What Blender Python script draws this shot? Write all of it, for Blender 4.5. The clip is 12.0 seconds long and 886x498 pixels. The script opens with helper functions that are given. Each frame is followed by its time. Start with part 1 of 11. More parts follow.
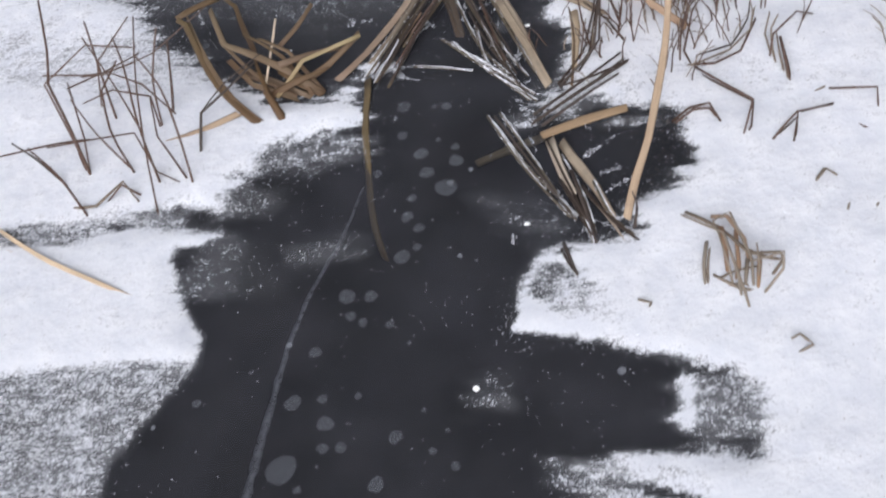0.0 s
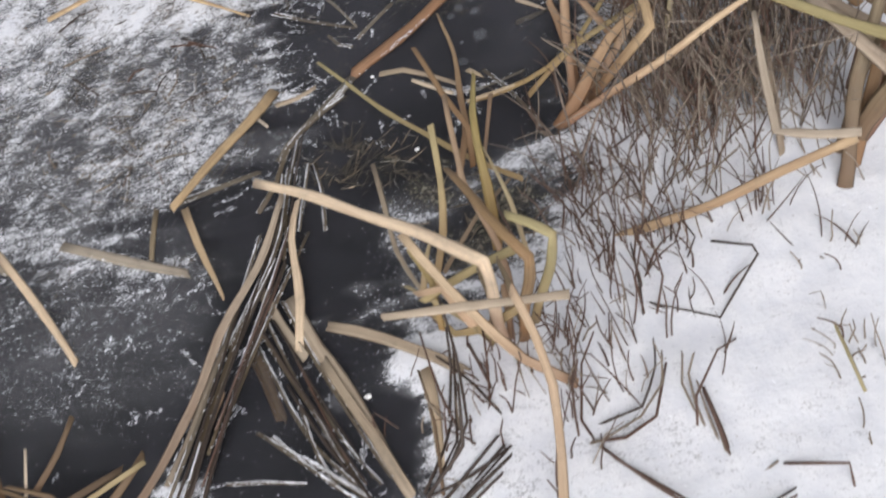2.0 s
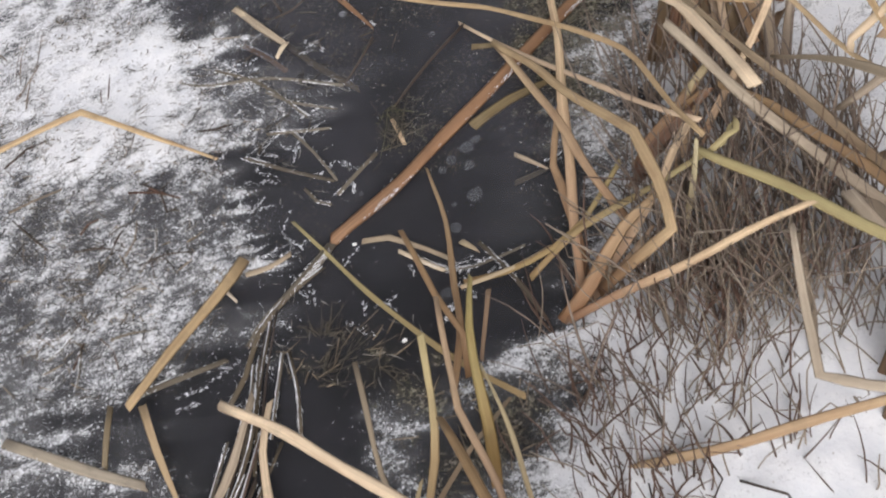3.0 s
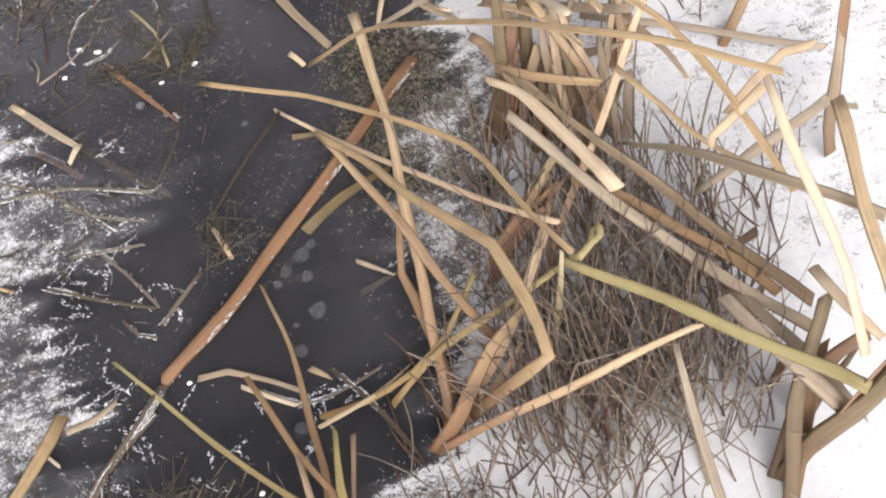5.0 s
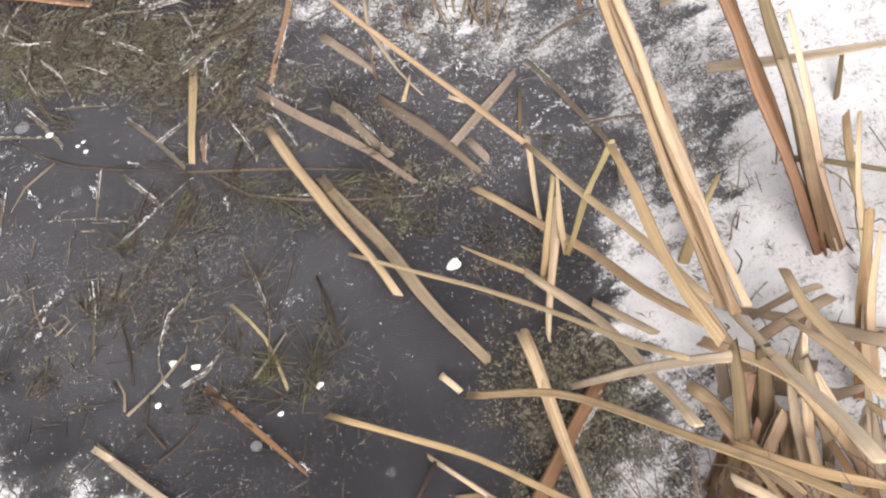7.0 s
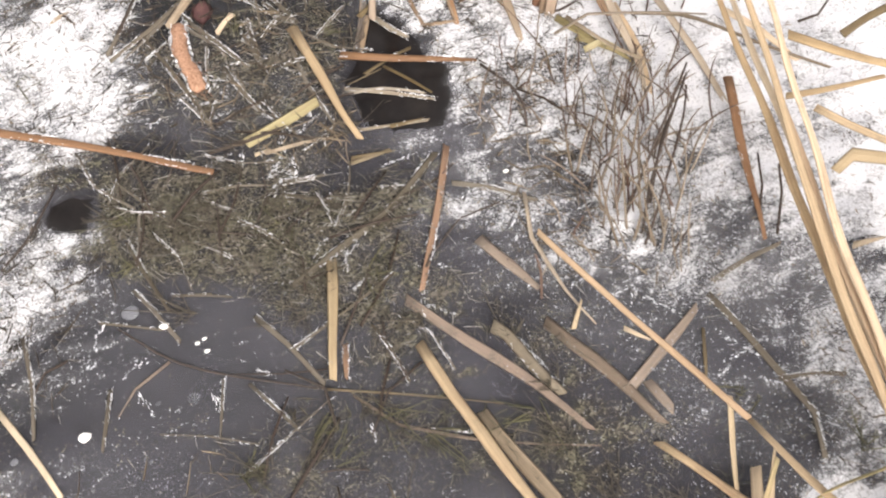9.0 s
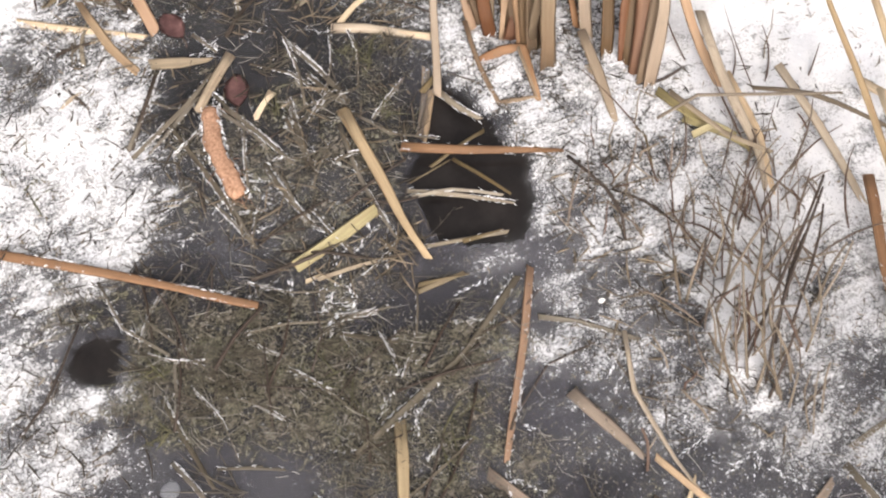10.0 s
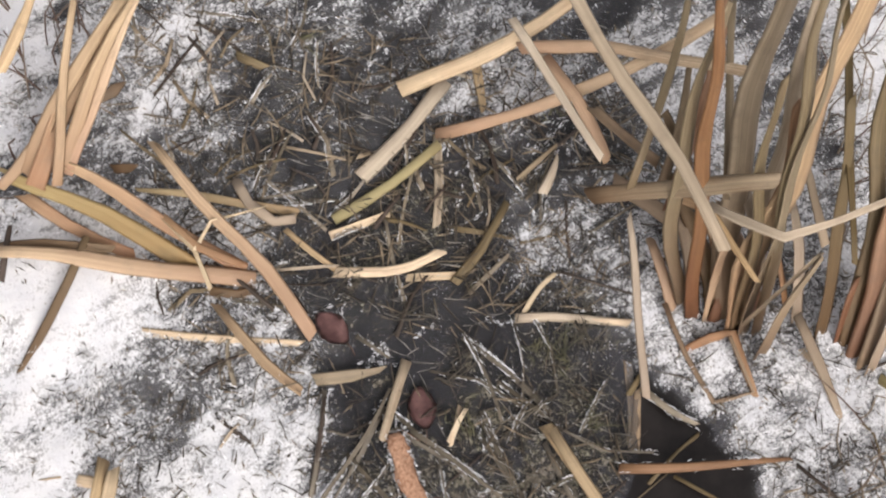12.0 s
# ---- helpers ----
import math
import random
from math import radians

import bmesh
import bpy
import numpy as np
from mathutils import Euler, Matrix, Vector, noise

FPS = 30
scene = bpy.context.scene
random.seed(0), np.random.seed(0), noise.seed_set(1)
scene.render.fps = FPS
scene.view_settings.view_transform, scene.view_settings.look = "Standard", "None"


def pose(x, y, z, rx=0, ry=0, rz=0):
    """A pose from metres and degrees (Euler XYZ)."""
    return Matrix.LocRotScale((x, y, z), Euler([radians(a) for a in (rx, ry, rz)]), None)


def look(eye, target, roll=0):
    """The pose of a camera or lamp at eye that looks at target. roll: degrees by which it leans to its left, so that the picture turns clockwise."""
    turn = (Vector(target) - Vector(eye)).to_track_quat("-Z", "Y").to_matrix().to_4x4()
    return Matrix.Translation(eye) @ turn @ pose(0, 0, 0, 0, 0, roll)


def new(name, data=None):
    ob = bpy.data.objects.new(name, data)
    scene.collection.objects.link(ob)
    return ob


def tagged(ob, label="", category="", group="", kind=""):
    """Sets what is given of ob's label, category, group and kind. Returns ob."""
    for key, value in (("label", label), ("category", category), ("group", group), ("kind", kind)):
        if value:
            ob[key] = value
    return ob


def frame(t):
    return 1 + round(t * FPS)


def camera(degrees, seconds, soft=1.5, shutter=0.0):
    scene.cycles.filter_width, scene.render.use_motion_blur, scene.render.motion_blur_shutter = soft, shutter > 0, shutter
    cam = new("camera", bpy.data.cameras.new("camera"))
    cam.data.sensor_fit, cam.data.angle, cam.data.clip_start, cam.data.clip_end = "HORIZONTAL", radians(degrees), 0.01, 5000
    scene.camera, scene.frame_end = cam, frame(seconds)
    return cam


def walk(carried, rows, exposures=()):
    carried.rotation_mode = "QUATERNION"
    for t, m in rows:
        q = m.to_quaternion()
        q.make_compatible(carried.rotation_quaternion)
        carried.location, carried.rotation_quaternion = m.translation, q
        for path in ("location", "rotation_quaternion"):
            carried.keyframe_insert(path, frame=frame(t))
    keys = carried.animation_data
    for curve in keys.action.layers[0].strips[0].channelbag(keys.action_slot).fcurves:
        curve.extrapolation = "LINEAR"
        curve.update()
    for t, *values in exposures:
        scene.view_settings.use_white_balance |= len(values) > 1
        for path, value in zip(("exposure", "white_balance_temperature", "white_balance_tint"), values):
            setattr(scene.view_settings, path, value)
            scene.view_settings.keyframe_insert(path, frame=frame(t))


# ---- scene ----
from mathutils.geometry import tessellate_polygon

cam = camera(43.0, 12.0, soft=2.1, shutter=0.2)
PATH = [
    (0, (0.184, 0.229, 1.287), (-0.156, 1.44, -0.268), -17.9),
    (0.5, (0.239, 0.45, 1.286), (-0.128, 1.644, -0.276), -17.7),
    (1, (0.206, 0.613, 1.269), (-0.13, 1.795, -0.309), -17.9),
    (1.5, (0.186, 0.776, 1.257), (0.0, 1.979, -0.33), -17.4),
    (2, (0.263, 0.96, 1.226), (0.147, 2.162, -0.368), -20.7),
    (2.5, (0.331, 1.18, 1.232), (0.217, 2.359, -0.38), -20.8),
    (2.7, (0.329, 1.236, 1.253), (0.214, 2.402, -0.368), -20.6),
    (4.3, (0.291, 1.533, 1.239), (0.416, 2.616, -0.437), -13.9),
    (4.5, (0.287, 1.539, 1.251), (0.452, 2.595, -0.439), -13.1),
    (5, (0.317, 1.556, 1.252), (0.554, 2.558, -0.463), -10.6),
    (5.5, (0.359, 1.755, 1.271), (0.567, 2.738, -0.458), -11.4),
    (6, (0.363, 1.902, 1.248), (0.499, 2.958, -0.445), -14.9),
    (6.5, (0.361, 2.01, 1.265), (0.505, 3.049, -0.438), -14.9),
    (7, (0.343, 2.181, 1.225), (0.543, 3.123, -0.528), -13.6),
    (7.2, (0.318, 2.229, 1.215), (0.556, 3.174, -0.532), -11.7),
    (8.8, (0.146, 2.507, 1.221), (0.544, 3.483, -0.478), 1.0),
    (9, (0.149, 2.55, 1.206), (0.536, 3.514, -0.503), 0.2),
    (9.5, (0.207, 2.791, 1.178), (0.518, 3.654, -0.6), -2.7),
    (10, (0.26, 2.95, 1.174), (0.483, 3.708, -0.664), -5.5),
    (10.5, (0.213, 3.087, 1.187), (0.421, 3.774, -0.68), -4.6),
    (11, (0.182, 3.376, 1.199), (0.441, 3.903, -0.713), 1.5),
    (11.5, (0.116, 3.52, 1.194), (0.463, 3.954, -0.727), 14.0),
    (12, (0.112, 3.621, 1.198), (0.491, 4.018, -0.725), 17.0),
]
walk(cam, [(t, look(eye, target, roll)) for t, eye, target, roll in PATH], exposures=[(0, 0.18, 6050, 14), (0.5, 0.12, 6080, 14), (1.5, 0.2, 6200, 13), (2.5, 0.2, 6400, 13), (4.5, 0.72, 6600, 13), (5, 0.7, 6650, 13), (5.5, 0.7, 6700, 13), (7, 0.87, 6900, 14), (9, 0.92, 6900, 14), (9.5, 0.93, 6900, 14), (10.5, 0.64, 6850, 14), (11, 0.52, 6800, 14), (12, 0.47, 6800, 14)])

# ---- sky and sun: a white overcast winter day ----
world = bpy.data.worlds.new("overcast_sky")
scene.world = world
world.use_nodes = True
wn, wl = world.node_tree.nodes, world.node_tree.links
sky = wn.new("ShaderNodeTexSky")
sky.sky_type, sky.sun_disc = "NISHITA", False
sky.sun_elevation, sky.sun_rotation = radians(35), radians(200)
sky.dust_density = 4.0
grey = wn.new("ShaderNodeHueSaturation")
grey.inputs["Saturation"].default_value = 0.16
wl.new(sky.outputs["Color"], grey.inputs["Color"])
wl.new(grey.outputs["Color"], wn["Background"].inputs["Color"])
wn["Background"].inputs["Strength"].default_value = 0.12
sun_data = bpy.data.lights.new("sun", "SUN")
sun_data.energy, sun_data.angle, sun_data.color = 1.3, radians(40), (1.0, 0.97, 0.93)
sun = new("sun", sun_data)
sun.matrix_world = look((1.2, -2.5, 4.5), (0.3, 2.0, 0.0))

# ---- materials ----


def nodes(name):
    m = bpy.data.materials.new(name)
    m.use_nodes = True
    n, l = m.node_tree.nodes, m.node_tree.links
    return m, n, l, n["Principled BSDF"]


def add(n, kind, **values):
    node = n.new(kind)
    for k, v in values.items():
        node.inputs[k.replace("_", " ")].default_value = v
    return node


def ramp(n, *stops):
    r = n.new("ShaderNodeValToRGB")
    e = r.color_ramp.elements
    for i, (p, c) in enumerate(stops):
        el = e[i] if i < 2 else e.new(p)
        el.position, el.color = p, (*c, 1)
    return r


def mixer(n, l, fac, a, b, mode="MIX"):
    m = n.new("ShaderNodeMix")
    m.data_type, m.blend_type = "RGBA", mode
    for socket, v in ((m.inputs[0], fac), (m.inputs[6], a), (m.inputs[7], b)):
        if hasattr(v, "is_linked"):
            l.new(v, socket)
        elif isinstance(v, tuple):
            socket.default_value = (*v, 1)
        else:
            socket.default_value = v
    return m.outputs[2]


def maths(n, l, op, *values):
    m = n.new("ShaderNodeMath")
    m.operation = op
    for socket, v in zip(m.inputs, values):
        if hasattr(v, "is_linked"):
            l.new(v, socket)
        else:
            socket.default_value = v
    return m.outputs[0]


def bump(n, l, height, strength, distance, target):
    b = add(n, "ShaderNodeBump", Strength=strength, Distance=distance)
    l.new(height, b.inputs["Height"])
    l.new(b.outputs["Normal"], target.inputs["Normal"])


def leaf_material(name, dark, light, base, frost=0.0, rough=0.55, mildew=0.35, bleached=0.5):
    """Dry cattail leaf: fibres along its length, darker grain, browner towards its base, grey mildew, rime on the edges."""
    m, n, l, p = nodes(name)
    uv = n.new("ShaderNodeUVMap")
    info = n.new("ShaderNodeObjectInfo")
    shift = n.new("ShaderNodeVectorMath")
    l.new(uv.outputs["UV"], shift.inputs[0])
    seed = n.new("ShaderNodeCombineXYZ")
    l.new(maths(n, l, "MULTIPLY", info.outputs["Random"], 37.0), seed.inputs[1])
    l.new(seed.outputs[0], shift.inputs[1])
    stretch = n.new("ShaderNodeMapping")
    stretch.inputs["Scale"].default_value = (17, 3, 1)
    l.new(shift.outputs[0], stretch.inputs["Vector"])
    fibre = add(n, "ShaderNodeTexNoise", Scale=1.0, Detail=5.0, Roughness=0.65)
    l.new(stretch.outputs[0], fibre.inputs["Vector"])
    c = ramp(n, (0.22, dark), (0.6, light))
    l.new(fibre.outputs["Fac"], c.inputs["Fac"])
    broad = n.new("ShaderNodeMapping")
    broad.inputs["Scale"].default_value = (4.2, 0.9, 1)
    l.new(shift.outputs[0], broad.inputs["Vector"])
    band = add(n, "ShaderNodeTexNoise", Scale=1.0, Detail=2.0, Roughness=0.5)
    l.new(broad.outputs[0], band.inputs["Vector"])
    dull = ramp(n, (0.42, (1, 1, 1)), (0.6, (0, 0, 0)))
    l.new(band.outputs["Fac"], dull.inputs["Fac"])
    streaked = mixer(n, l, maths(n, l, "MULTIPLY", dull.outputs["Color"], 0.32), c.outputs["Color"], tuple(0.8 * d for d in dark))
    tone = n.new("ShaderNodeAttribute")
    tone.attribute_name = "tone"
    lengthwise = n.new("ShaderNodeMapping")
    lengthwise.inputs["Scale"].default_value = (1.6, 14, 1)
    l.new(shift.outputs[0], lengthwise.inputs["Vector"])
    stain = add(n, "ShaderNodeTexNoise", Scale=1.0, Detail=4.0, Roughness=0.6)
    l.new(lengthwise.outputs[0], stain.inputs["Vector"])
    stained = ramp(n, (0.5, (0, 0, 0)), (0.72, (0.6, 0.6, 0.6)))
    l.new(stain.outputs["Fac"], stained.inputs["Fac"])
    col = mixer(n, l, stained.outputs["Color"], streaked, tuple(0.6 * b + 0.4 * d for b, d in zip(base, dark)))
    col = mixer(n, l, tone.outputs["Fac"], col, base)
    geo = n.new("ShaderNodeNewGeometry")
    blotch = add(n, "ShaderNodeTexNoise", Scale=38.0, Detail=6.0, Roughness=0.7)
    l.new(geo.outputs["Position"], blotch.inputs["Vector"])
    spot = ramp(n, (0.52, (0, 0, 0)), (0.72, (1, 1, 1)))
    l.new(blotch.outputs["Fac"], spot.inputs["Fac"])
    col = mixer(n, l, maths(n, l, "MULTIPLY", spot.outputs["Color"], mildew), col, tuple(0.45 * v + 0.03 for v in dark))
    other = maths(n, l, "FRACT", maths(n, l, "MULTIPLY", info.outputs["Random"], 13.7))
    bleach = tuple(0.35 * d + 0.45 * (0.35 * light[0] + 0.45 * light[1] + 0.2 * light[2]) + 0.2 * v for d, v in zip(dark, light))
    bleach = tuple(b * k for b, k in zip(bleach, (1.03, 0.97, 0.82)))
    col = mixer(n, l, maths(n, l, "MULTIPLY", other, bleached), col, bleach)
    vary = n.new("ShaderNodeHueSaturation")
    l.new(maths(n, l, "MULTIPLY_ADD", info.outputs["Random"], 0.55, 0.76), vary.inputs["Value"])
    l.new(maths(n, l, "MULTIPLY_ADD", info.outputs["Random"], -0.28, 1.03), vary.inputs["Saturation"])
    l.new(col, vary.inputs["Color"])
    col = vary.outputs["Color"]
    if frost:
        sep = n.new("ShaderNodeSeparateXYZ")
        l.new(uv.outputs["UV"], sep.inputs[0])
        edge = maths(n, l, "ABSOLUTE", maths(n, l, "SUBTRACT", sep.outputs[0], 0.3))
        along = n.new("ShaderNodeMapping")
        along.inputs["Scale"].default_value = (7, 75, 1)
        l.new(shift.outputs[0], along.inputs["Vector"])
        rime = add(n, "ShaderNodeTexNoise", Scale=1.0, Detail=5.0, Roughness=0.7)
        l.new(along.outputs[0], rime.inputs["Vector"])
        patch = add(n, "ShaderNodeTexNoise", Scale=26.0, Detail=3.0)
        l.new(geo.outputs["Position"], patch.inputs["Vector"])
        total = maths(n, l, "ADD", maths(n, l, "MULTIPLY", edge, 0.85), maths(n, l, "MULTIPLY", rime.outputs["Fac"], 1.1))
        total = maths(n, l, "ADD", total, maths(n, l, "MULTIPLY", patch.outputs["Fac"], 1.3))
        white = ramp(n, (1.47 - frost, (0, 0, 0)), (1.6 - frost, (1, 1, 1)))
        l.new(total, white.inputs["Fac"])
        col = mixer(n, l, white.outputs["Color"], col, (0.82, 0.83, 0.85))
    l.new(col, p.inputs["Base Color"])
    p.inputs["Roughness"].default_value = rough
    p.inputs["Specular IOR Level"].default_value = 0.3
    bump(n, l, maths(n, l, "ADD", fibre.outputs["Fac"], band.outputs["Fac"]), 0.5, 0.0012, p)
    return m


LEAF = {
    "s": leaf_material("straw_leaf", (0.32, 0.22, 0.118), (0.69, 0.5, 0.285), (0.25, 0.1, 0.038), mildew=0.45, bleached=0.45),
    "w": leaf_material("pale_leaf", (0.42, 0.31, 0.18), (0.66, 0.52, 0.33), (0.5, 0.34, 0.18)),
    "g": leaf_material("greenish_leaf", (0.24, 0.195, 0.075), (0.5, 0.42, 0.185), (0.3, 0.17, 0.06)),
    "y": leaf_material("weathered_leaf", (0.21, 0.155, 0.1), (0.47, 0.37, 0.255), (0.19, 0.105, 0.055), frost=0.0, mildew=0.5),
    "o": leaf_material("orange_leaf", (0.21, 0.12, 0.055), (0.44, 0.295, 0.15), (0.25, 0.12, 0.05), bleached=0.3),
    "q": leaf_material("rust_leaf", (0.15, 0.068, 0.03), (0.34, 0.18, 0.085), (0.14, 0.05, 0.02), bleached=0.2),
    "b": leaf_material("brown_leaf", (0.085, 0.062, 0.027), (0.225, 0.162, 0.078), (0.12, 0.06, 0.024), bleached=0.18),
    "z": leaf_material("frosted_leaf", (0.17, 0.135, 0.095), (0.36, 0.3, 0.22), (0.2, 0.15, 0.1), frost=0.14, mildew=0.6),
    "f": leaf_material("frosted_stem", (0.06, 0.05, 0.037), (0.2, 0.165, 0.12), (0.11, 0.08, 0.045), frost=0.16),
    "h": leaf_material("rimed_stem", (0.05, 0.04, 0.028), (0.18, 0.14, 0.092), (0.11, 0.08, 0.045), frost=0.45),
    "m": leaf_material("sodden_leaf", (0.15, 0.108, 0.082), (0.33, 0.245, 0.185), (0.16, 0.1, 0.07), mildew=0.6, rough=0.4),
    "r": leaf_material("reddish_stalk", (0.06, 0.03, 0.02), (0.16, 0.085, 0.055), (0.1, 0.05, 0.03), rough=0.6),
    "d": leaf_material("dark_twig", (0.025, 0.018, 0.014), (0.09, 0.06, 0.045), (0.05, 0.035, 0.025), rough=0.6),
    "t": leaf_material("tan_stalk", (0.12, 0.09, 0.065), (0.31, 0.24, 0.17), (0.18, 0.125, 0.085), rough=0.65),
}
COLOUR = {"s": "straw-coloured", "w": "pale bleached", "g": "greenish tan", "y": "grey weathered", "o": "orange-brown", "q": "rust-orange",
          "b": "dull brown", "f": "frost-rimmed dark", "h": "rime-covered dark", "m": "sodden grey-brown", "z": "frost-crusted grey-brown", "r": "reddish brown", "d": "dark brown", "t": "tan"}


def snow_material():
    """Powder snow; thin cover breaks up into separate grains and flakes over the ice."""
    m, n, l, p = nodes("snow")
    geo = n.new("ShaderNodeNewGeometry")
    cover = n.new("ShaderNodeAttribute")
    cover.attribute_name = "cover"
    turned = n.new("ShaderNodeMapping")
    turned.inputs["Rotation"].default_value = (0, 0, radians(14))
    turned.inputs["Scale"].default_value = (0.3, 1.0, 1.0)
    l.new(geo.outputs["Position"], turned.inputs["Vector"])
    fine = add(n, "ShaderNodeTexNoise", Scale=400.0, Detail=3.0, Roughness=0.75)
    l.new(geo.outputs["Position"], fine.inputs["Vector"])
    mid = add(n, "ShaderNodeTexNoise", Scale=85.0, Detail=5.0, Roughness=0.75)
    l.new(turned.outputs[0], mid.inputs["Vector"])
    wide = add(n, "ShaderNodeTexNoise", Scale=24.0, Detail=5.0, Roughness=0.65)
    l.new(geo.outputs["Position"], wide.inputs["Vector"])
    warp = n.new("ShaderNodeVectorMath")
    warp.operation = "MULTIPLY_ADD"
    l.new(fine.outputs["Color"], warp.inputs[0])
    warp.inputs[1].default_value = (0.004, 0.004, 0.004)
    l.new(geo.outputs["Position"], warp.inputs[2])
    grains = n.new("ShaderNodeTexVoronoi")
    grains.inputs["Scale"].default_value = 240.0
    l.new(warp.outputs[0], grains.inputs["Vector"])
    one = n.new("ShaderNodeSeparateColor")
    l.new(grains.outputs["Color"], one.inputs[0])
    stretch = n.new("ShaderNodeMapRange")
    stretch.inputs["From Min"].default_value, stretch.inputs["From Max"].default_value = 0.37, 0.63
    l.new(maths(n, l, "ADD", maths(n, l, "MULTIPLY", fine.outputs["Fac"], 0.48), maths(n, l, "ADD", maths(n, l, "MULTIPLY", mid.outputs["Fac"], 0.34), maths(n, l, "MULTIPLY", wide.outputs["Fac"], 0.18))), stretch.inputs["Value"])
    need = maths(n, l, "ADD", maths(n, l, "MULTIPLY", one.outputs[0], 0.22), maths(n, l, "MULTIPLY", grains.outputs["Distance"], 0.15))
    spread = n.new("ShaderNodeMapRange")
    spread.inputs["From Min"].default_value, spread.inputs["From Max"].default_value = 0.1, 0.95
    l.new(maths(n, l, "ADD", need, maths(n, l, "MULTIPLY", stretch.outputs["Result"], 0.68)), spread.inputs["Value"])
    gap = maths(n, l, "SUBTRACT", cover.outputs["Fac"], maths(n, l, "MULTIPLY_ADD", spread.outputs["Result"], 0.97, 0.04))
    opaque = n.new("ShaderNodeMapRange")
    opaque.inputs["From Min"].default_value, opaque.inputs["From Max"].default_value = -0.17, 0.27
    l.new(gap, opaque.inputs["Value"])
    tint = ramp(n, (0.35, (0.7, 0.715, 0.75)), (0.65, (0.81, 0.815, 0.83)))
    l.new(wide.outputs["Fac"], tint.inputs["Fac"])
    speck = n.new("ShaderNodeTexVoronoi")
    speck.inputs["Scale"].default_value = 75.0
    l.new(geo.outputs["Position"], speck.inputs["Vector"])
    dirt = ramp(n, (0.05, (1, 1, 1)), (0.11, (0, 0, 0)))
    l.new(speck.outputs["Distance"], dirt.inputs["Fac"])
    few = ramp(n, (0.6, (0, 0, 0)), (0.66, (1, 1, 1)))
    l.new(speck.outputs["Color"], few.inputs["Fac"])
    col = mixer(n, l, maths(n, l, "MULTIPLY", maths(n, l, "MULTIPLY", dirt.outputs["Color"], few.outputs["Color"]), 0.55), tint.outputs["Color"], (0.2, 0.15, 0.1))
    l.new(col, p.inputs["Base Color"])
    powder = n.new("ShaderNodeMapRange")
    powder.inputs["From Min"].default_value, powder.inputs["From Max"].default_value = 0.42, 0.66
    l.new(maths(n, l, "ADD", maths(n, l, "MULTIPLY", fine.outputs["Fac"], 0.6), maths(n, l, "MULTIPLY", mid.outputs["Fac"], 0.4)), powder.inputs["Value"])
    film = maths(n, l, "MULTIPLY", maths(n, l, "MULTIPLY", maths(n, l, "POWER", cover.outputs["Fac"], 1.4), 0.95), powder.outputs["Result"])
    l.new(maths(n, l, "MAXIMUM", opaque.outputs["Result"], film), p.inputs["Alpha"])
    p.inputs["Roughness"].default_value = 0.7
    p.inputs["Specular IOR Level"].default_value = 0.25
    bump(n, l, maths(n, l, "ADD", maths(n, l, "MULTIPLY", grains.outputs["Distance"], -0.12), maths(n, l, "MULTIPLY", wide.outputs["Fac"], 2.0)), 0.3, 0.006, p)
    return m


